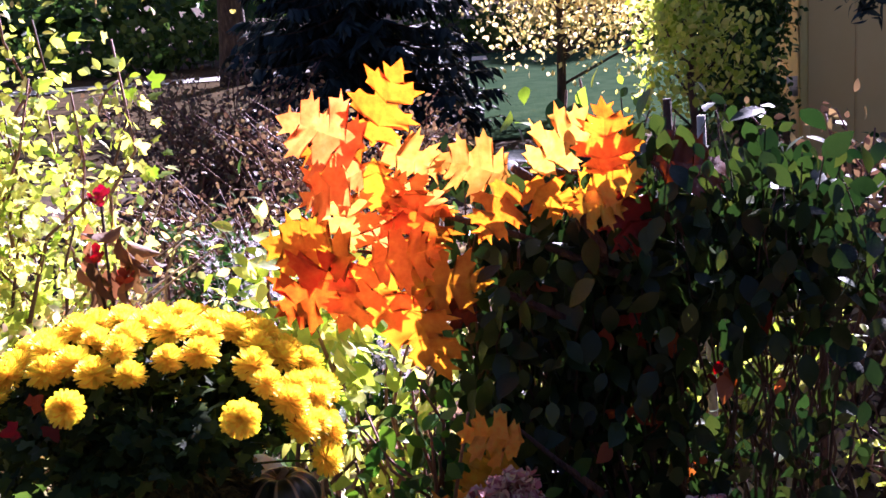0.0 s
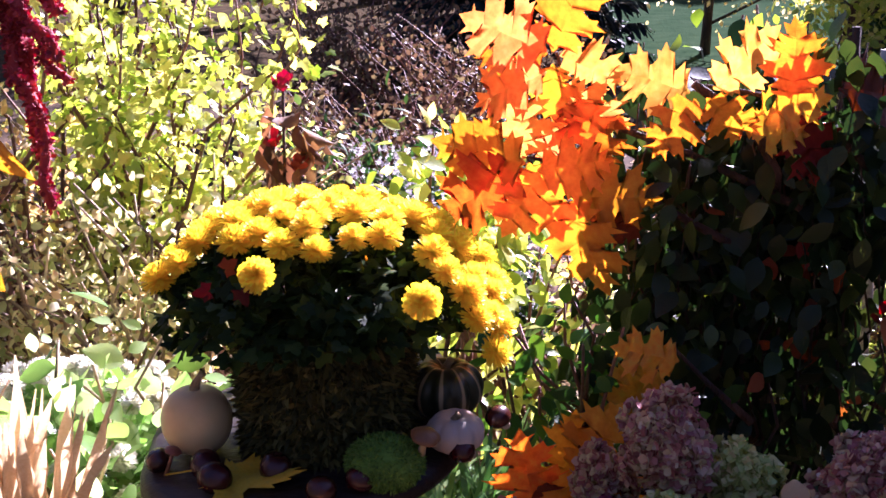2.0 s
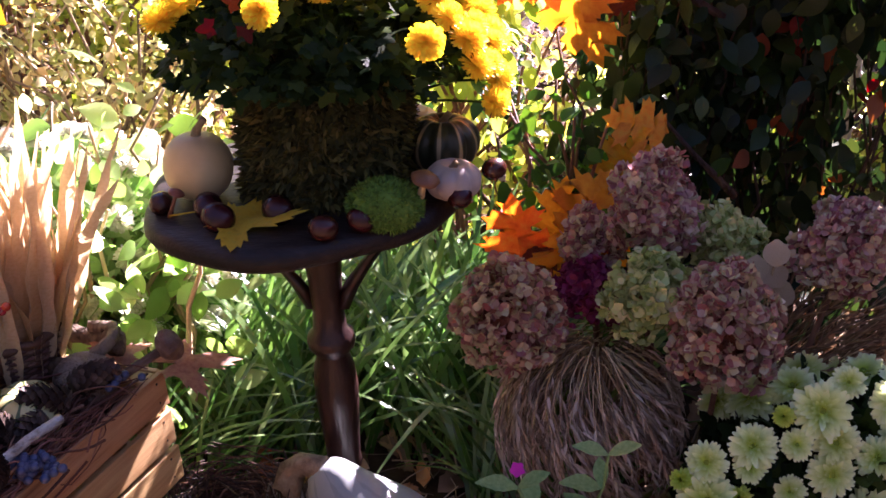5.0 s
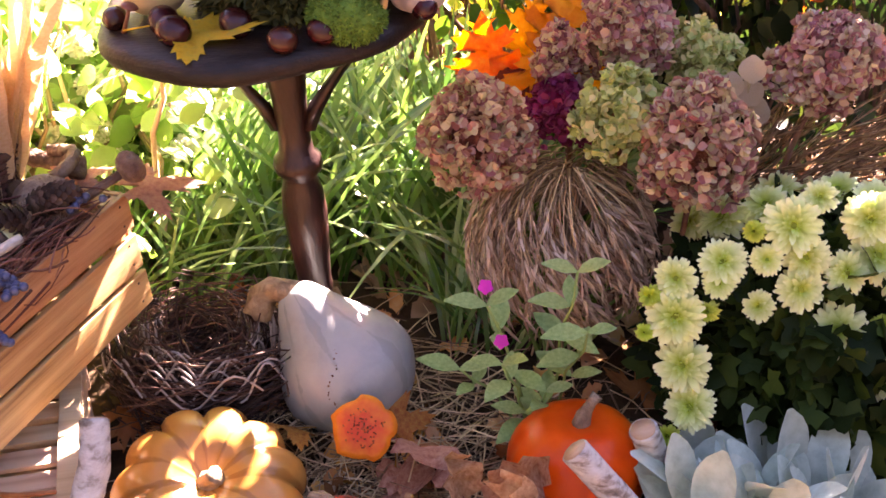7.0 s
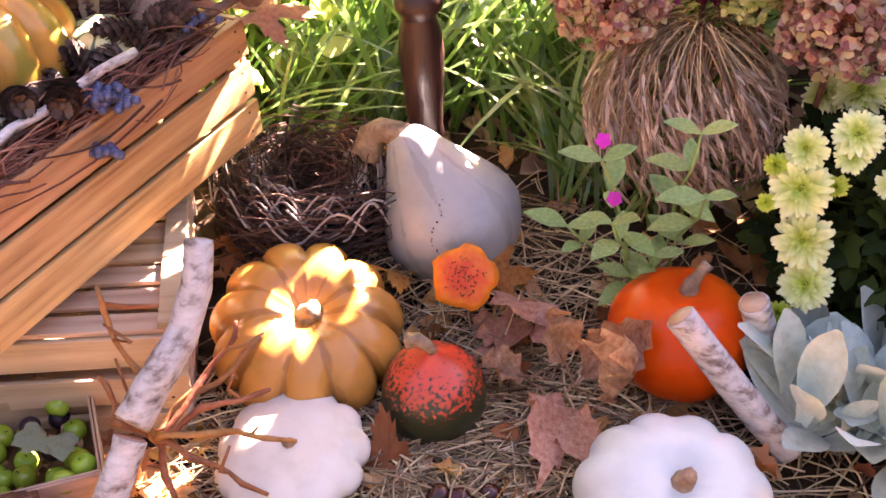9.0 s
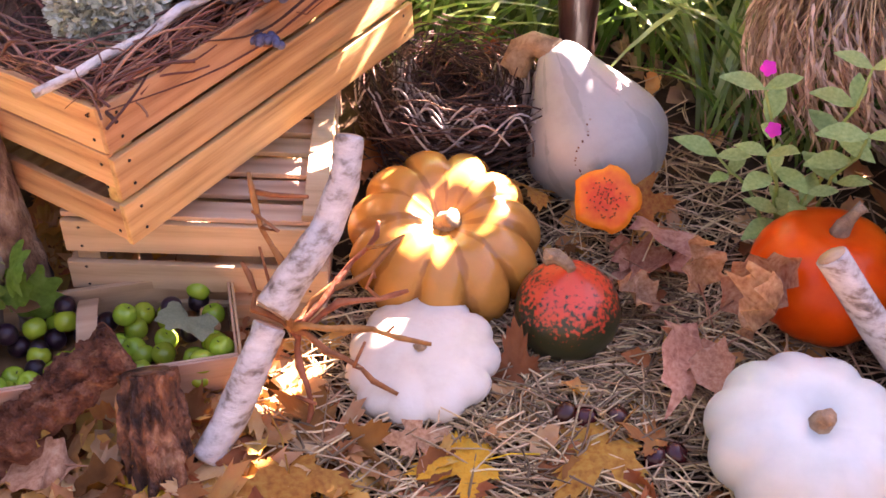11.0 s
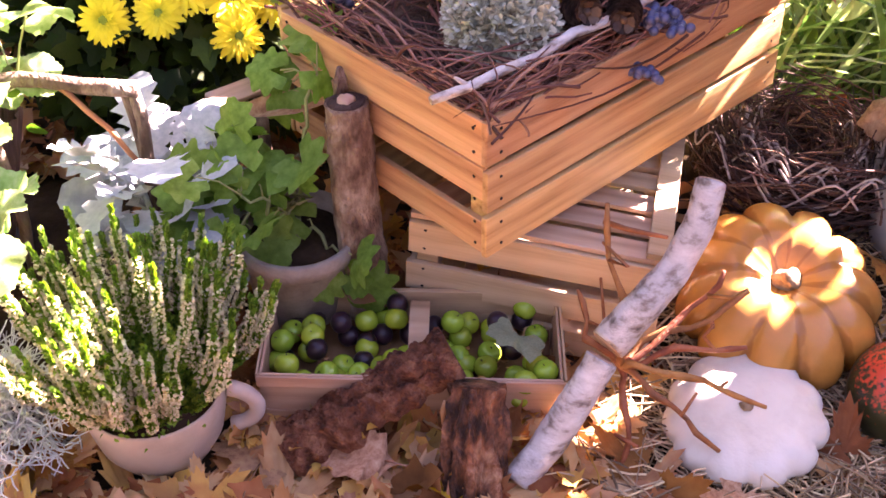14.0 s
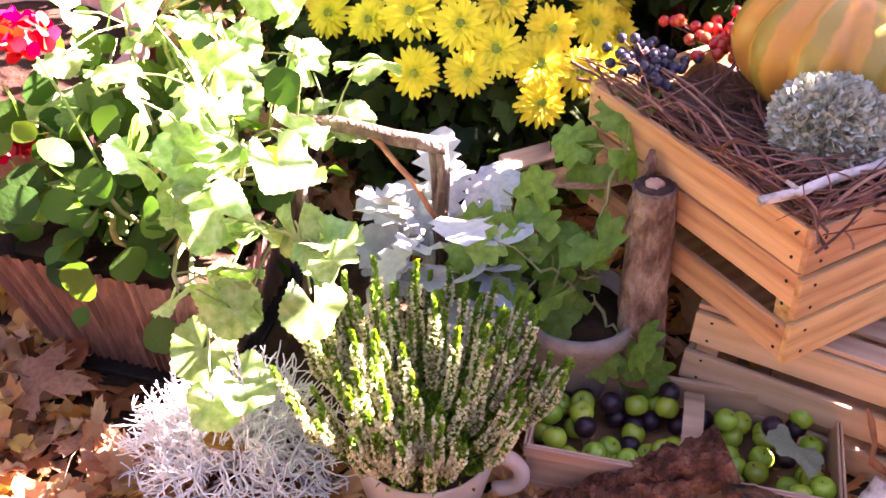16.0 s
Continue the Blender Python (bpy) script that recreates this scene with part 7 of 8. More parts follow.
_sp = []
for _i in range(54):
    _k = rng.uniform(0, 1)
    _q = Vector((rng.uniform(-1.72, -1.36), 0.29 + 0.34 * _k, 0.32 + 0.23 * rng.uniform() ** 1.2))
    _sp.append((_q, Vector((rng.normal(0, 0.55), rng.normal(0.0, 0.6), 0.9))))
_arm = [((-1.42, 0.35, 0.48), (-1.31, 0.32, 0.42), 10), ((-1.31, 0.32, 0.42), (-1.14, 0.32, 0.44), 9), ((-1.34, 0.31, 0.40), (-1.25, 0.27, 0.27), 12)]
for _a, _b, _n in _arm:
    for _i in range(_n):
        _q = Vector(_a).lerp(Vector(_b), (_i + 0.5) / _n) + Vector(rng.normal(0, 0.028, 3))
        _sp.append((_q, Vector((rng.normal(0.1, 0.4), rng.normal(-0.05, 0.45), 0.9))))
# Added plants, mostly out of view, that shade the yellow flowers and ground.
shrub("dark_border_plant", (-1.42, 1.32, 0), np.array([0.75, 0.3, 0.95]), 44, 3200, OVATE, 0.05, MUMLEAF, "dark leafy plants added to shade the yellow flowers")
shrub("dark_border_plant", (-2.0, 1.05, 0), np.array([0.6, 0.5, 0.6]), 30, 1600, OVATE, 0.05, GREENLEAF, "dark leafy border plants behind the terracotta pot")
# Lower geranium leaves given a darker green so that they read as shaded.
shrub("tub_underplanting", (-1.62, 0.40, 0.185), np.array([0.34, 0.34, 0.2]), 26, 420, ROUND, 0.045, GREENLEAF, "low leaves covering the tub soil, toned darker as if shaded", STEMGREEN, category="plant")
geranium("trailing_geranium", (-1.58, 0.40, 0.2), _sp, 0.07, GERLEAF, "sunlit trailing geranium with pale green leaves in the wooden tub", 0.0024, stems=16)
REDPETAL = mat("scarlet_petal", [(0.6, 0.012, 0.02), (0.72, 0.03, 0.03)], 0.5, 30, 0.1, 0.35, island=0.5)


def red_flower(at, label):
    f = thing("geranium_flower", pose(*at), label, "flower")
    p, d = ball(26, (0.028, 0.028, 0.02), 0.8)
    d[:, 2] = np.abs(d[:, 2])
    g = Geo()
    for k in range(4):
        scatter(g, ROUND, p, np.roll(d, k, 0) + rng.normal(0, 0.5, d.shape), d, 0.02)
    part("petal_mass", g, REDPETAL, f)
    part("stalk", tube(Geo(), [(0, 0, 0), (0.02, 0.02, -0.08), (0.05, 0.04, -0.2)], 0.002, 5), GERLEAF, f)


red_flower((-1.60, 0.255, 0.545), "scarlet geranium flower head in sun")
red_flower((-1.78, 0.26, 0.30), "scarlet geranium flower in the tub")
red_flower((-1.66, 0.42, 0.6), "scarlet geranium flower above the tub")

# ---- scented geranium, dusty miller, branch frame, yellow chrysanthemum ----
pot("clay_pot", (-1.105, 0.70, 0.0), [(0.002, 0), (0.055, 0), (0.06, 0.01), (0.078, 0.14), (0.085, 0.15), (0.085, 0.175), (0.078, 0.176), (0.07, 0.15), (0.002, 0.14)], 32, GREYPOT, "mottled grey clay pot", 0.155, 0.069)
LOBES = [Geo().add(*scallop_tmpl(7, 0.2, b)).mesh("leaf") for b in (0.3, -0.3, 0.6)]
SCGER = leafmat("scented_geranium_leaf", [(0.09, 0.18, 0.025), (0.16, 0.3, 0.05), (0.24, 0.39, 0.09)], 0.42, 0.5, 0.0, scale=5, bump=0.1, vary=0.15)
_sp = [(Vector((-1.16 + rng.normal(0, 0.045), 0.69 + rng.normal(0, 0.05), rng.uniform(0.14, 0.32))), Vector((rng.normal(0, 0.4), rng.normal(-0.7, 0.35), 0.75))) for _i in range(32)]
_sp += [(Vector((-1.02 + rng.normal(0, 0.025), 0.69 + rng.normal(0, 0.02), rng.uniform(0.12, 0.17))), Vector((0.2, -0.8, 0.6))) for _i in range(5)]
_sp += [(Vector((-1.16 + rng.normal(0, 0.02), 0.80 + rng.normal(0, 0.02), rng.uniform(0.34, 0.42))), Vector((0.1, -0.6, 0.8))) for _i in range(6)]
geranium("scented_geranium", (-1.105, 0.70, 0.155), _sp, 0.08, SCGER, "bushy green scented geranium with lobed leaves", 0.0018, LOBES)
DUSTY = mat("silver_grey_felt_leaf", [(0.26, 0.31, 0.3), (0.34, 0.39, 0.38), (0.42, 0.47, 0.46)], 0.85, 7, 0.1, 0.12, vary=0.1, sheen=0.3)
DUSTYM = [Geo().add(*crumpled(blade_tmpl([0.02, 0.03, 0.1, 0.17, 0.1, 0.19, 0.29, 0.17, 0.28, 0.39, 0.24, 0.31, 0.36, 0.22, 0.23, 0.18, 0.03], b, f, 0.02), s, 0.04)) for b, s, f in ((0.4, 1, 0.25), (0.75, 2, 0.12), (0.2, 3, 0.4))]


def dusty_miller():
    d = thing("dusty_miller", pose(-1.275, 0.625, 0.0), "silver-white felted dusty miller plant", "plant")
    ms = [g.mesh("leaf") for g in DUSTYM]
    st = Geo()
    for k in range(5):
        tube(st, curve_pts((rng.normal(0, 0.02), rng.normal(0, 0.02), 0), (rng.normal(0, 0.06), rng.normal(0, 0.06), 0.22), 0, 0.006, 5), 0.004, 6)
    part("stem_tangle", st, DUSTY, d)
    for i in range(46):
        a = i * 2.4
        z = 0.09 + 0.19 * (i / 50) + rng.normal(0, 0.02)
        o = np.array([math.cos(a), math.sin(a), 0])
        part("leaf", ms[i % 3], DUSTY, d, "", facing(o * 0.045 + (0, 0, z), o + (0, 0, rng.uniform(0.1, 1.9)), -o * 0.9 + (0, 0, 0.7) + rng.normal(0, 0.6, 3), rng.uniform(0.07, 0.115)))


dusty_miller()
_fr = thing("rustic_trellis", pose(0, 0, 0), "rustic frame of thin dry branches round the silver plant", "frame")
part("top_bar", tube(Geo(), curve_pts((-1.50, 0.53, 0.355), (-1.305, 0.648, 0.35), 0.004, 0.003, 7), 0.011, 8, 0.14), GREYBARK, _fr)
part("leg", tube(Geo(), curve_pts((-1.312, 0.645, 0.352), (-1.30, 0.64, 0.0), 0.0, 0.003, 7), 0.0085, 8, 0.14), GREYBARK, _fr)
part("leg", tube(Geo(), curve_pts((-1.325, 0.64, 0.352), (-1.31, 0.65, 0.0), 0.0, 0.004, 7), 0.006, 8, 0.14), GREYBARK, _fr)
part("leg", tube(Geo(), curve_pts((-1.49, 0.535, 0.35), (-1.48, 0.54, 0.0), 0.0, 0.004, 7), 0.009, 8, 0.14), GREYBARK, _fr)
part("tie", tube(Geo(), curve_pts((-1.40, 0.59, 0.36), (-1.25, 0.62, 0.22), 0.015, 0.002, 7), 0.004, 6, 0.1), VINESTEM, _fr, "bent thin tie twig")
solo("pale_plank", slab(0.16, 0.03, 0.012, 0.003), PALEPINE, pose(-1.297, 0.86, 0.243, 25, 0, 70), "pale plank end beside the crate", "plank")
solo("plank_prop", tube(Geo(), [(-1.297, 0.862, 0.0), (-1.297, 0.86, 0.236)], 0.01, 8, 0.1), GREYBARK, None, "short stake under the plank", "stake")
solo("fallen_leaf", Geo().add(*blade_tmpl([0.02, 0.07, 0.11, 0.13, 0.1, 0.01], 0.3, 0.7, 0.03)), CRUMPLE, facing((-1.25, 0.745, 0.262), (0.8, 0.05, 0.65), (-0.5, -0.5, 0.6), 0.16), "long curled brown leaf over the geranium", "leaf")
DAISY = [petal_flower([(19, 0.031, -10, 0.0), (19, 0.031, 2, 0.001), (18, 0.027, 13, 0.002), (16, 0.02, 26, 0.003), (14, 0.012, 40, 0.004)], BROAD, 0.003, "bloom") for i in range(3)]
EYEG = mat("green_flower_eye", [(0.12, 0.2, 0.01), (0.3, 0.36, 0.03)], 0.7, 90, 0.4)
EYE = lathe(Geo(), [(0.0065, 0.004), (0.006, 0.0085), (0.003, 0.0105), (0.001, 0.009)], 12).mesh("eye")
EYE.materials.append(EYEG)
LEMON = centred("lemon_yellow_petal", (0.4, 0.44, 0.01), (0.86, 0.77, 0.03), 0.006, 0.018)
GREENWHITE = centred("green_white_petal", (0.42, 0.56, 0.03), (0.86, 0.92, 0.56), 0.01, 0.03)
LIME = centred("lime_petal", (0.4, 0.55, 0.02), (0.62, 0.74, 0.16), 0.006, 0.03)
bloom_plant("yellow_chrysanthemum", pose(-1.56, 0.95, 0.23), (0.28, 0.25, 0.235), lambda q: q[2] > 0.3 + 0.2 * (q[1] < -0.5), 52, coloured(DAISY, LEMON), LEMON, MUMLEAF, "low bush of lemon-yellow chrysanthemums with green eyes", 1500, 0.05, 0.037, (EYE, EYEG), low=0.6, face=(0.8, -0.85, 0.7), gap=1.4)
pot("black_pot", (-1.56, 0.94, 0.0), [(0.002, 0), (0.09, 0), (0.12, 0.16), (0.125, 0.165), (0.115, 0.16), (0.002, 0.15)], 28, mat("black_plastic", [(0.012, 0.012, 0.012), (0.02, 0.02, 0.02)], 0.45, 20, 0.05), "black plastic pot under the chrysanthemum", 0.158, 0.11)

# ---- the planting beside and behind the pumpkins ----
NARROW = blade_tmpl([0.06, 0.12, 0.15, 0.14, 0.05], 0.06, 0.35)
STARRY = [petal_flower([(24, 0.03, -6, 0.0), (24, 0.0305, 6, 0.001), (22, 0.028, 17, 0.002), (20, 0.023, 29, 0.003), (18, 0.016, 42, 0.004), (14, 0.010, 58, 0.004)], NARROW, 0.003, "bloom") for i in range(3)]
white_mum = bloom_plant("white_chrysanthemum", pose(0.38, 1.38, 0.17), (0.30, 0.24, 0.23), lambda q: q[2] > 0.45 and q[1] > 0.25, 16, coloured(STARRY, GREENWHITE), GREENWHITE, MUMLEAF, "bushy white and lime-green chrysanthemum in flower", 2400, 0.05, 0.036, (EYE, EYEG), low=0.7, face=(-0.35, -0.8, 0.4), gap=1.7)
for _row in (((0.118, 1.226, 0.309, 0.046), (0.133, 1.196, 0.246, 0.044), (0.148, 1.17, 0.19, 0.04), (0.178, 1.259, 0.383, 0.037), (0.115, 1.249, 0.358, 0.033), (0.175, 1.246, 0.355, 0.025), (0.272, 1.292, 0.428, 0.046), (0.296, 1.276, 0.386, 0.036), (0.29, 1.255, 0.346, 0.036), (0.384, 1.317, 0.43, 0.043)),
             ((0.4, 1.297, 0.381, 0.044), (0.355, 1.278, 0.363, 0.034), (0.352, 1.241, 0.288, 0.046), (0.42, 1.223, 0.218, 0.033), (0.233, 1.234, 0.328, 0.025), (0.415, 1.256, 0.291, 0.021), (0.441, 1.288, 0.345, 0.035), (0.238, 1.264, 0.387, 0.025), (0.308, 1.316, 0.462, 0.027), (0.165, 1.229, 0.318, 0.02)),
             ((0.076, 1.216, 0.285, 0.018), (0.082, 1.238, 0.334, 0.022), (0.121, 1.152, 0.148, 0.022), (0.44, 1.237, 0.239, 0.019), (0.219, 1.278, 0.425, 0.021), (0.47, 1.327, 0.413, 0.04), (0.502, 1.293, 0.329, 0.043), (0.516, 1.259, 0.252, 0.041), (0.45, 1.342, 0.452, 0.031))):
    for _x, _y, _z, _r in _row:
        _p = Vector((_x - 0.38, _y - 1.38, _z - 0.17))
        _bud = _r < 0.024
        _m = open_to(_p, (rng.normal(-0.2, 0.2), -0.8, rng.uniform(0.35, 0.8)), _r / 0.0345)
        _f = part("bloom", coloured([STARRY[int(rng.integers(3))]], LIME if _bud else GREENWHITE)[0], GREENWHITE, white_mum, "lime-green half-open bud" if _bud else "", _m @ Matrix.Diagonal((0.8, 0.8, 1.8, 1)) if _bud else _m)
        part("eye", EYE, EYEG, _f)
        part("flower_stalk", tube(Geo(), [_p, _p * 0.8 + Vector((0, 0.02, -0.02)), _p * 0.4], [0.0022, 0.0022, 0.003], 5, caps=False), MUMLEAF, white_mum)
pot("black_pot", (0.38, 1.38, 0.02), [(0.002, 0), (0.1, 0), (0.13, 0.16), (0.135, 0.165), (0.125, 0.16), (0.002, 0.15)], 28, mat("dull_black_plastic", [(0.012, 0.012, 0.012), (0.02, 0.02, 0.02)], 0.45, 20, 0.05), "black plastic pot under the white chrysanthemum", 0.158, 0.12)
SAGE = mat("felted_sage_leaf", [(0.34, 0.43, 0.35), (0.44, 0.55, 0.46), (0.52, 0.62, 0.54)], 0.85, 8, 0.1, 0.15, vary=0.1, sheen=0.4)


def felt_plant():
    s = thing("felt_leaved_plant", pose(0.225, 1.06, 0.0), "grey-green felt-leaved plant with upright leaves", "plant")
    tm = [Geo().add(*blade_tmpl([0.06, 0.08, 0.12, 0.165, 0.195, 0.205, 0.19, 0.14, 0.03], b, f, 0.004)).mesh("leaf") for b, f in ((0.1, 0.3), (0.3, 0.16), (-0.1, 0.36))]
    for i in range(96):
        a = i * 2.4 + rng.normal(0, 0.2)
        t = 0.12 + 1.0 * (i / 96) ** 0.8
        o = np.array([math.cos(a), math.sin(a), 0])
        c = np.array([rng.uniform(-0.09, 0.17), rng.normal(0, 0.035), 0.02 + 0.07 * (1 - i / 96)])
        part("leaf", tm[i % 3], SAGE, s, "", facing(c + o * 0.012, o * math.sin(t) + (0, 0, math.cos(t)), -o * math.cos(t) + (0, 0, math.sin(t) + 0.1), rng.uniform(0.1, 0.155)))
    part("stem", tube(Geo(), [(0, 0, 0), (0, 0, 0.08)], [0.02, 0.012], 8, 0.1), SAGE, s)


felt_plant()
CAMPION = mat("grey_green_campion_leaf", [(0.17, 0.28, 0.08), (0.27, 0.39, 0.13), (0.36, 0.49, 0.18)], 0.7, 7, 0.08, 0.25, vary=0.15)
MAGENTA = mat("magenta_petal", [(0.55, 0.02, 0.4), (0.68, 0.05, 0.52)], 0.5, 30, 0.1, 0.3)


def campion():
    c = thing("rose_campion", pose(-0.06, 1.285, 0.04), "grey-green rose campion with two magenta flowers", "plant")
    tm = [Geo().add(*blade_tmpl([0.03, 0.16, 0.24, 0.24, 0.16, 0.02], b, f, 0.01)).mesh("leaf") for b, f in ((0.15, 0.3), (0.35, 0.15))]
    for x, y, z, n in ((-0.09, -0.10, 0.30, 4), (-0.065, -0.13, 0.22, 4), (0.035, -0.05, 0.33, 6), (0.055, -0.07, 0.24, 6), (-0.13, -0.06, 0.15, 4), (0.0, -0.1, 0.15, 5), (-0.03, -0.08, 0.09, 4)):
        e = np.array([x, y, z])
        p = curve_pts((x * 0.2, y * 0.2, 0), e, 0.01, 0.004, 6)
        part("stem", tube(Geo(), p, np.linspace(0.003, 0.002, 6), 6), CAMPION, c)
        for k in range(n):
            q = p[-1] * (1 - 0.16 * (k // 2)) + (0, 0, -0.012 * (k // 2))
            a = k * math.pi + (k // 2) * 1.3 + rng.normal(0, 0.3)
            o = np.array([math.cos(a), 0.7 * math.sin(a), rng.uniform(0.2, 0.9)])
            part("leaf", tm[k % 2], CAMPION, c, "", facing(q, o, (-o[0] * 0.4, -o[1] * 0.4 - 0.35, 1), rng.uniform(0.04, 0.068)))
    for p in ((-0.092, -0.105, 0.335), (-0.067, -0.135, 0.265)):
        g = Geo()
        for k in range(5):
            a = k * 1.257
            scatter(g, ROUND, np.zeros((1, 3)), np.array([[math.cos(a), math.sin(a), 0.15]]), np.array([[0, 0, 1.0]]), 0.011)
        part("flower", g, MAGENTA, c, "magenta flower", facing(p, (1, 0, 0), (0, -0.8, 0.6)))


campion()


def lilyturf(at, w, d, n, l):
    pos = np.stack([rng.uniform(-w / 2, w / 2, n), rng.uniform(-d / 2, d / 2, n), np.zeros(n)], 1)
    g = Geo()
    for bend, k in ((0.35, 0), (0.7, 1), (1.05, 2)):
        q = pos[k::3]
        m = len(q)
        a = rng.uniform(0, 2 * np.pi, m)
        out = np.stack([np.cos(a), np.sin(a), np.zeros(m)], 1)
        ok = ~((np.abs(at[0] + q[:, 0] + 0.42) < 0.45) & (out[:, 1] < 0.15)) | (at[1] > 1.9)
        q, out = q[ok], out[ok]
        m = len(q)
        tip = out * rng.uniform(0.1, 0.6, (m, 1)) + (0, 0, 1) + q * (0.4, 0.4, 0)
        s = np.linspace(0, 1, 9)
        hw = 0.013 * np.array([0.7, 0.9, 1, 1, 1, 0.9, 0.75, 0.5, 0.05])
        t = (np.concatenate([np.stack([-hw, s - 0.35 * bend * s ** 3, -bend * s ** 2 * 0.8], 1), np.stack([hw, s - 0.35 * bend * s ** 3, -bend * s ** 2 * 0.8], 1)]), [np.stack([np.arange(8), np.arange(8) + 9, np.arange(8) + 10, np.arange(8) + 1], 1)])
        scatter(g, t, q, tip, -out + (0, 0, 0.2), l * rng.uniform(0.6, 1.15, m))
    solo("lilyturf_clump", g, GRASSBLADE, pose(*at), "clump of glossy arching green lilyturf blades", "grass", kind="stuff")


lilyturf((-0.52, 1.76, 0.03), 0.62, 0.30, 1000, 0.52)
lilyturf((-0.17, 1.78, 0.03), 0.30, 0.22, 520, 0.46)
lilyturf((-0.76, 1.56, 0.03), 0.24, 0.3, 330, 0.34)
lilyturf((-0.62, 1.62, 0.03), 0.22, 0.14, 170, 0.52)
lilyturf((-0.60, 2.0, 0.03), 0.9, 0.3, 420, 0.42)
lilyturf((-0.86, 1.82, 0.03), 0.5, 0.3, 620, 0.42)
lilyturf((-0.13, 1.52, 0.03), 0.22, 0.2, 260, 0.36)

RYE = leafmat("dry_rye_ear", [(0.24, 0.16, 0.11), (0.48, 0.37, 0.27), (0.72, 0.6, 0.48)], 0.25, 0.6)
PLUME = leafmat("dry_grass_plume", [(0.15, 0.085, 0.05), (0.27, 0.17, 0.10), (0.36, 0.24, 0.15)], 0.3, 0.7)


def ears(g, pts, n, l, w):
    """One bearded ear along pts: overlapping grains with long awns."""
    k = np.linspace(0.0, 1, n)
    q = np.array([np.interp(k, np.linspace(0, 1, len(pts)), pts[:, j]) for j in range(3)]).T
    ax = np.gradient(q, axis=0)
    ax /= np.linalg.norm(ax, axis=1)[:, None] + 1e-9
    d = rng.normal(size=(n, 3))
    scatter(g, blade_tmpl([0.02, w, w * 0.8, 0.02, 0.008], 0.05, 0.3), q, ax * 1.3 + d * 0.26, d, l * rng.uniform(0.7, 1.2, n))


def rye_sheaf():
    r = thing("rye_sheaf", pose(-0.04, 1.47, 0.03), "rounded sheaf of drooping dry rye ears", "sheaf")
    st, g = Geo(), Geo()
    for i in range(200):
        a, sweep, R = rng.uniform(0, 6.283), rng.normal(0.95, 0.5), rng.uniform(0.115, 0.158)
        k = np.linspace(0, 1, 12)
        th = rng.uniform(0.1, 0.5) + k * rng.uniform(1.1, 2.0)
        az = a + sweep * k ** 1.3
        p = np.stack([R * np.sin(th) * np.cos(az), R * np.sin(th) * np.sin(az), 0.225 + 1.12 * R * np.cos(th)], 1) + rng.normal(0, 0.006, 3)
        tube(st, p[:7], 0.0011, 3, caps=False)
        ears(g, p[4:], 36, 0.03, 0.085)
    for i in range(40):
        a = rng.uniform(0, 6.283)
        tube(st, [(0.05 * math.cos(a), 0.05 * math.sin(a), 0), (0.02 * math.cos(a), 0.02 * math.sin(a), 0.2), (0.03 * math.cos(a), 0.03 * math.sin(a), 0.36)], 0.002, 4, caps=False)
    part("stalk_mass", st, STRAW, r)
    part("ear_mass", g, RYE, r)


rye_sheaf()


def plume_sheaf():
    p = thing("grass_plume_sheaf", pose(0.18, 1.62, 0.05), "sheaf of dry brown feathery grass plumes", "sheaf")
    st, g = Geo(), Geo()
    for i in range(60):
        e = np.array([rng.uniform(0.10, 0.62), rng.uniform(-0.12, 0.12), rng.uniform(0.26, 0.47)])
        c = curve_pts((0, rng.normal(0, 0.02), rng.uniform(0.08, 0.2)), e, 0.02, 0.006, 8)
        tube(st, c, 0.0012, 3, caps=False)
        ears(g, c[3:], 46, 0.03, 0.06)
    for i in range(14):
        tube(st, [(rng.normal(0, 0.02), rng.normal(0, 0.02), -0.03), (0, 0, 0.2)], 0.003, 4, caps=False)
    part("stalk_mass", st, STRAW, p)
    part("plume_mass", g, PLUME, p)


plume_sheaf()
HYD = {
    "pink": leafmat("dusty_pink_floret", [(0.28, 0.09, 0.085), (0.46, 0.21, 0.18), (0.58, 0.38, 0.29), (0.5, 0.45, 0.24), (0.66, 0.56, 0.42)], 0.25, 0.6),
    "mauve": leafmat("mauve_pink_floret", [(0.27, 0.085, 0.1), (0.45, 0.2, 0.2), (0.57, 0.37, 0.32), (0.5, 0.44, 0.26), (0.66, 0.55, 0.46)], 0.25, 0.6),
    "green": leafmat("lime_green_floret", [(0.28, 0.36, 0.1), (0.44, 0.52, 0.18), (0.58, 0.62, 0.29), (0.58, 0.49, 0.27)], 0.25, 0.6),
    "magenta": leafmat("deep_magenta_floret", [(0.14, 0.015, 0.05), (0.26, 0.03, 0.1), (0.33, 0.08, 0.15)], 0.25, 0.6)}


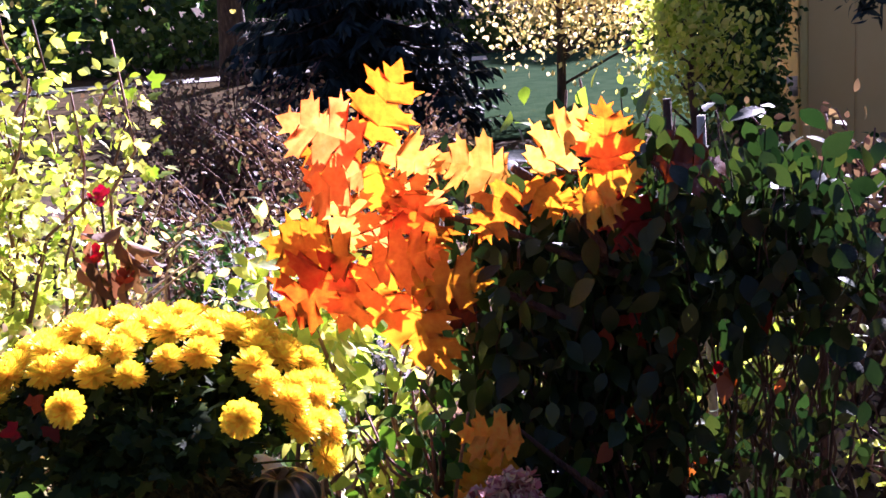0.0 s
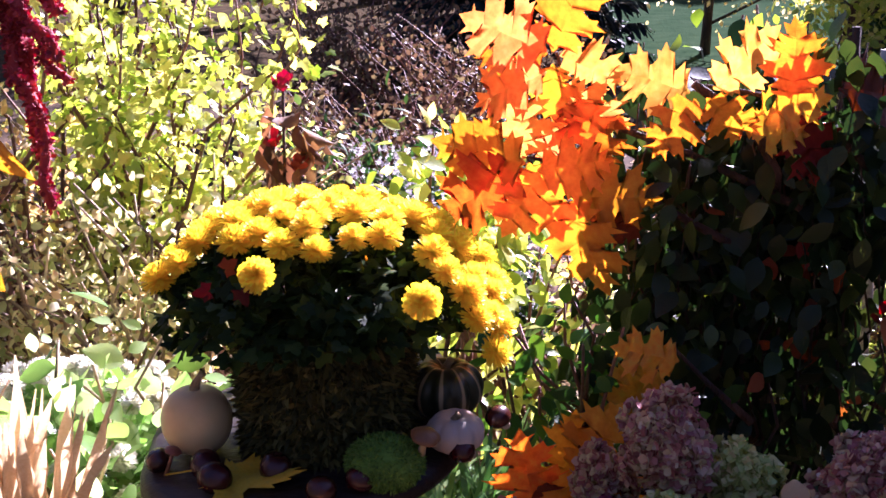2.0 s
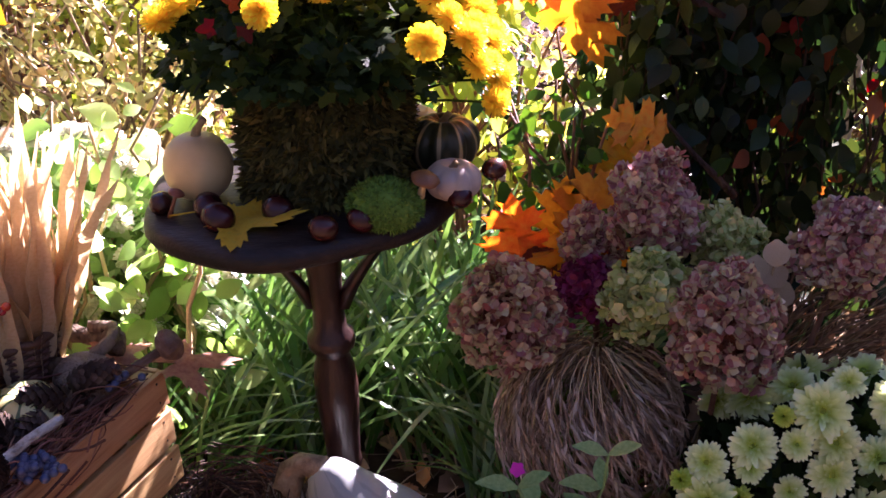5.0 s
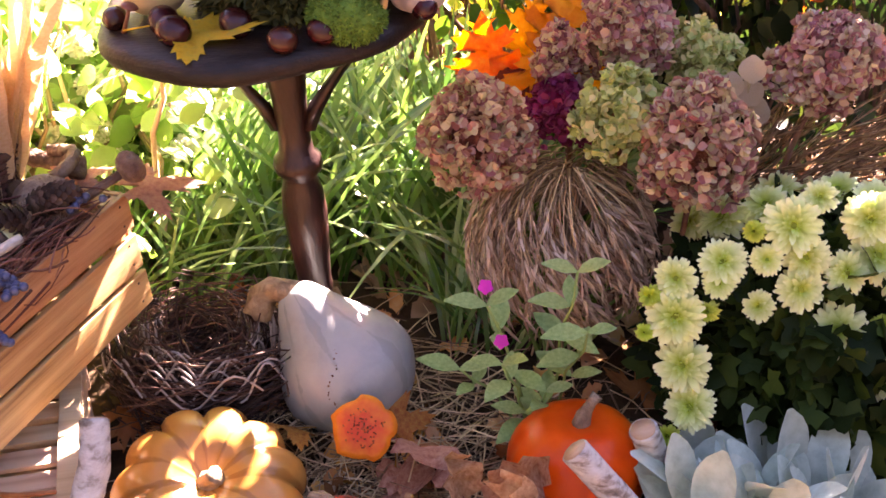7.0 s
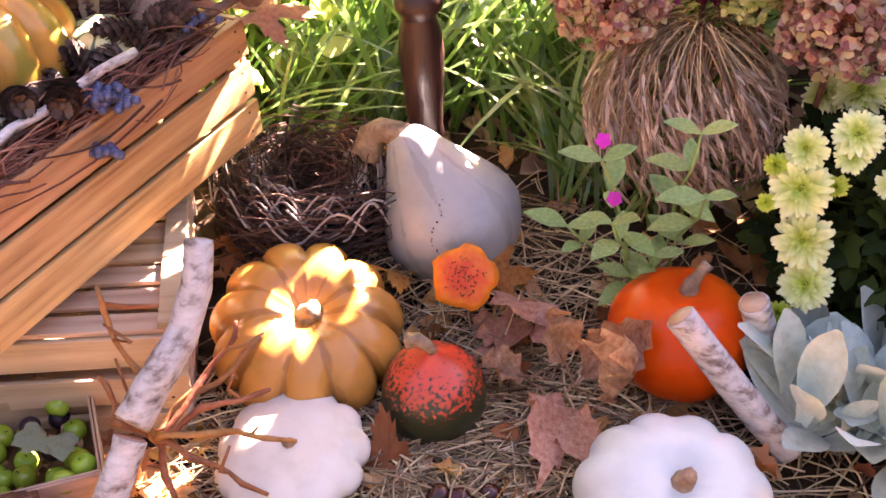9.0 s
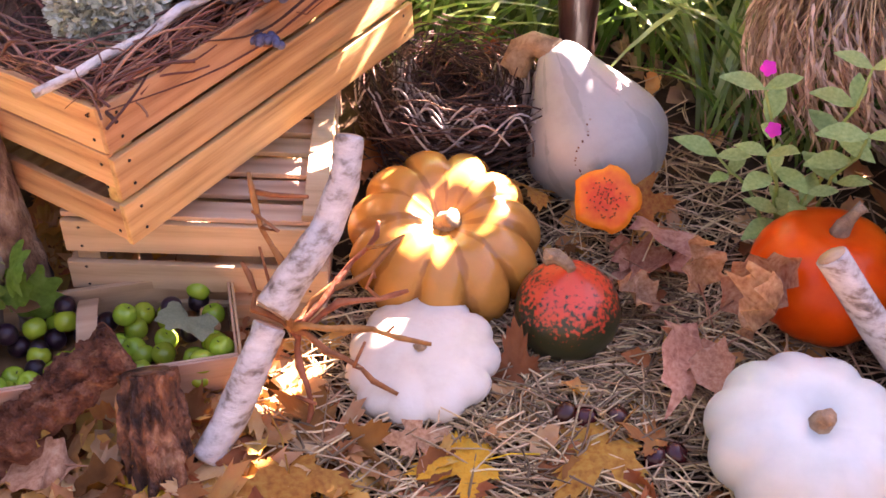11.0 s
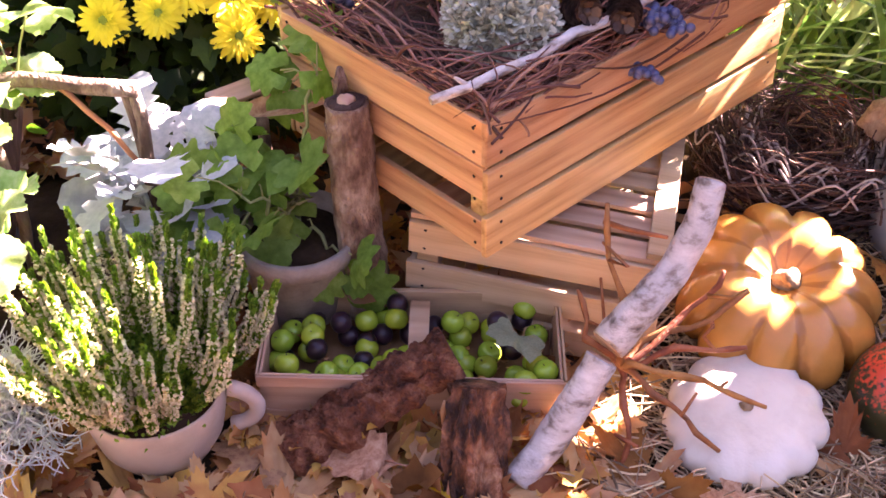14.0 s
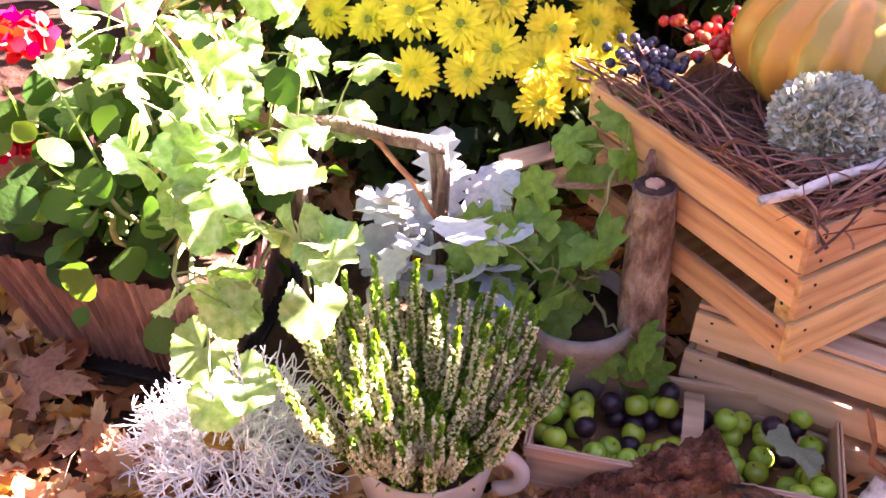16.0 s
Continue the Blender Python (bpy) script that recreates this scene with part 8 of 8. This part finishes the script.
def hydrangea(at, rad, n, tone, label, lean=(0, 0)):
    h = thing("dried_hydrangea", pose(*at), label, "hydrangea", "dried hydrangea heads")
    n = int(n * 1.6)
    lobes, ld = ball(22, np.array(rad) * 0.66, 0.8)
    lobes[0] = (0, 0, rad[2] * 0.5)
    pick = rng.integers(22, size=n)
    p, d = ball(n, np.array(rad) * 0.42, 0.8)
    p = p + lobes[pick]
    d = d + 0.8 * p / rad
    p *= 1 - 0.12 * np.clip(p[:, 2:] / rad[2], -0.6, 1) * (1, 1, 0)
    g = Geo()
    t = np.cross(d, rng.normal(size=(n, 3)))
    t /= np.linalg.norm(t, axis=1)[:, None]
    b = np.cross(d, t)
    pet = blade_tmpl([0.1, 0.4, 0.5, 0.36, 0.05], -0.25, 0.3)
    s = rng.uniform(0.0095, 0.0175, n)
    face = rng.normal(0, 0.75, (n, 3))
    for k in range(4):
        a = k * math.pi / 2
        scatter(g, pet, p, t * math.cos(a) + b * math.sin(a) + d * 0.4 + rng.normal(0, 0.3, (n, 3)), d + face, s)
    part("floret_mass", g, HYD[tone], h)
    # A dark core ball stands in for the shade between the florets.
    part("heart", lathe(Geo(), [(rad[0] * 0.42 * math.sin(q), -rad[2] * 0.42 * math.cos(q)) for q in np.linspace(0.05, 3.09, 10)], 18), BROWNBARK, h, "dark core standing in for inner shade")
    base = (lean[0], lean[1], -at[2] + 0.05)
    part("stem", tube(Geo(), [(0, 0, 0), (base[0] * 0.5, base[1] * 0.5, base[2] * 0.5), base], 0.005, 6), TWIG, h)


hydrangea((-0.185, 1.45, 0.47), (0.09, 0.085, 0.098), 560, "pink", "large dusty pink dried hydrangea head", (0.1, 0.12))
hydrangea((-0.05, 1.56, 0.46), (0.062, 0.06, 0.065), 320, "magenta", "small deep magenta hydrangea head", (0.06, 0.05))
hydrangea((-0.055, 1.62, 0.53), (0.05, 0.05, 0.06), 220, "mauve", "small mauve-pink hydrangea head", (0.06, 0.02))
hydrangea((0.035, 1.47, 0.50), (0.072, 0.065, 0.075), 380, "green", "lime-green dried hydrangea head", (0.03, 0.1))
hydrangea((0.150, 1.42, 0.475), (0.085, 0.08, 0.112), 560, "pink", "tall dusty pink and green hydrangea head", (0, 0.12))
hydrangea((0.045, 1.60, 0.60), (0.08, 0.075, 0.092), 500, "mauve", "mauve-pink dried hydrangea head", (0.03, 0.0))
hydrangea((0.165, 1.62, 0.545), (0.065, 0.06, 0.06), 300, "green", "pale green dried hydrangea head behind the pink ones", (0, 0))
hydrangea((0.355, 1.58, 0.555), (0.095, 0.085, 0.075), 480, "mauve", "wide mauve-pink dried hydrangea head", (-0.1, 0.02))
HONESTY = leafmat("papery_honesty_disc", [(0.5, 0.4, 0.28), (0.6, 0.5, 0.38)], 0.4, 0.45, 0.0, scale=30)
_h = thing("honesty_sprig", pose(0.0, 0.0, 0.0), "sprig of papery pale honesty seed discs", "seed heads")
part("stem", tube(Geo(), curve_pts((0.2, 1.62, 0.1), (0.235, 1.55, 0.53), 0, 0.003, 6), 0.002, 5), STRAW, _h)
for x, z in ((0.235, 0.55), (0.20, 0.525), (0.25, 0.51), (0.215, 0.49), (0.245, 0.475)):
    part("disc", Geo().add(*ROUND), HONESTY, _h, "", facing((x, 1.545 + rng.normal(0, 0.008), z - 0.02), (rng.normal(0, 0.4), 0, 1), (rng.normal(0, 0.3), -1, 0.2), 0.045))

# ---- sunlit border close behind the crate ----
NETTLE = leafmat("bright_nettle_leaf", [(0.15, 0.28, 0.05), (0.3, 0.45, 0.13), (0.5, 0.6, 0.3)], 0.55, 0.3, spec=0.5)
PALEMUM = leafmat("cream_white_petal", [(0.66, 0.64, 0.5), (0.78, 0.76, 0.66), (0.82, 0.81, 0.74)], 0.5, 0.55)
shrub("nettle_plant", (-1.08, 1.6, 0.0), np.array([0.5, 0.2, 0.6]), 16, 380, OVATE, 0.055, NETTLE, "bright sunlit nettle-like plant behind the crate", STRAW, category="plant")
shrub("nettle_plant", (-0.88, 1.68, 0.0), np.array([0.42, 0.3, 0.72]), 14, 420, OVATE, 0.065, NETTLE, "bright sunlit nettle-like plant behind the crate", STRAW, category="plant")
shrub("nettle_plant", (-1.35, 1.45, 0.0), np.array([0.6, 0.4, 0.75]), 18, 460, OVATE, 0.06, NETTLE, "bright sunlit nettle-like plant behind the crate", STRAW, category="plant")
bloom_plant("cream_chrysanthemum", pose(-1.08, 1.85, 0.30), (0.36, 0.26, 0.27), lambda q: q[2] > -0.2, 120, coloured(POMPONS, PALEMUM), PALEMUM, NETTLE, "sunlit bush of cream-white chrysanthemums", 2600, 0.055, 0.026, jitter=0.6, gap=1.7)
AMARANTH = mat("crimson_amaranth", [(0.2, 0.015, 0.025), (0.36, 0.04, 0.055), (0.5, 0.1, 0.12)], 0.75, 60, 0.6, 0.15, island=0.7, vary=0.25)
FLAME = leafmat("orange_veined_leaf", [(0.4, 0.13, 0.02), (0.55, 0.26, 0.05), (0.56, 0.42, 0.1)], 0.45, 0.45, 0.0, scale=9)


def amaranth():
    a = thing("amaranth_plant", pose(0, 0, 0), "tall amaranth with hanging crimson tassels and orange leaves", "plant")
    part("stem", tube(Geo(), curve_pts((-1.15, 1.42, 0.0), (-0.92, 1.30, 1.36), 0.0, 0.01, 8), np.linspace(0.012, 0.006, 8), 8), VINESTEM, a)
    bits = blade_tmpl([0.1, 0.4, 0.35, 0.05], 0.1, 0.3)
    for x0, z0, x1, z1, r in ((-0.80, 1.33, -0.765, 1.06, 0.012), (-0.83, 1.35, -0.78, 1.17, 0.013), (-0.86, 1.36, -0.72, 1.25, 0.012), (-0.86, 1.34, -0.86, 1.18, 0.013), (-0.84, 1.38, -0.74, 1.30, 0.012), (-0.88, 1.34, -0.73, 1.22, 0.010), (-0.92, 1.33, -0.90, 1.16, 0.012), (-0.80, 1.34, -0.79, 1.12, 0.011)):
        p = curve_pts((x0, 1.30, z0), (x1, 1.30 + rng.normal(0, 0.02), z1), 0.03, 0.006, 10)
        t = part("tassel", tube(Geo(), p, np.linspace(0.7, 0.5, 10) * r, 7, 0.2), AMARANTH, a, "hanging crimson tassel")
        n = 620
        k = rng.uniform(0, 1, n)
        q = np.array([np.interp(k, np.linspace(0, 1, 10), p[:, j]) for j in range(3)]).T
        d = rng.normal(size=(n, 3))
        d /= np.linalg.norm(d, axis=1)[:, None]
        part("floret_mass", scatter(Geo(), bits, q + d * r * 0.55, d + (0, 0, -0.3), rng.normal(size=(n, 3)), 0.0075), AMARANTH, t)
    lm = [Geo().add(*blade_tmpl([0.02, 0.2, 0.3, 0.33, 0.28, 0.16, 0.01], b, f, 0.01)).mesh("leaf") for b, f in ((0.2, 0.2), (0.45, 0.1))]
    for x, y, z, tx, tz, s in ((-0.87, 1.24, 1.17, 0.45, -1, 0.11), (-0.89, 1.25, 1.03, 0.6, -0.6, 0.095), (-0.92, 1.24, 1.08, 0.3, -1, 0.13), (-0.92, 1.22, 1.04, 0.25, -1, 0.13), (-0.89, 1.26, 1.0, 0.25, -1, 0.1), (-0.95, 1.25, 1.2, -0.3, -1, 0.14), (-0.86, 1.27, 1.2, 0.4, -1, 0.12)):
        part("leaf", lm[int(rng.integers(2))], FLAME, a, "orange-yellow leaf", facing((x, y, z), (tx, -0.15, tz), (rng.normal(0, 0.3), -1, 0.25), s))
    part("leaf_stalk", tube(Geo(), curve_pts((-0.93, 1.28, 1.25), (-0.9, 1.24, 0.95), 0.0, 0.01, 7), 0.003, 5), AMARANTH, a)


amaranth()
DRYROSE = mat("dried_red_rose", [(0.2, 0.012, 0.012), (0.36, 0.03, 0.025)], 0.6, 40, 0.3, 0.25)


def dried_roses():
    r = thing("dried_rose_stalks", pose(0, 0, 0), "dried brown rose stalks with small dark red heads", "flower")
    for x, z in ((-0.605, 1.13), (-0.63, 1.03), (-0.585, 0.985)):
        part("stalk", tube(Geo(), curve_pts((-0.60, 1.88, 0.05), (x, 1.85, z), 0, 0.008, 7), 0.003, 5), BARKWOOD, r)
        p, d = ball(14, (0.013, 0.013, 0.011), 0.5)
        part("rose_head", scatter(Geo(), ROUND, p, d * (1, 1, 0) + (0, 0, 1), d, 0.018), DRYROSE, r, "dark red dried rose head", pose(x, 1.85, z))
    n = 40
    p = np.stack([rng.normal(-0.60, 0.03, n), rng.normal(1.85, 0.02, n), rng.uniform(0.86, 1.09, n)], 1)
    part("withered_foliage", scatter(Geo(), blade_tmpl([0.02, 0.2, 0.26, 0.2, 0.02], 0.5, 0.9), p, rng.normal(0, 0.4, (n, 3)) + (0, 0, -1), rng.normal(size=(n, 3)), rng.uniform(0.035, 0.07, n)), DRYLEAF, r)


dried_roses()
berries("rose_hip_sprig", (-0.83, 1.08, 0.62), 8, 0.006, np.array([0.025, 0.018, 0.018]), ROWAN, "sprig of red rose hips on a thin twig")
solo("hip_twig", tube(Geo(), curve_pts((-0.86, 1.15, 0.5), (-0.83, 1.08, 0.64), 0.0, 0.004, 6), 0.002, 5), TWIG, None, "thin twig carrying rose hips", "twig")
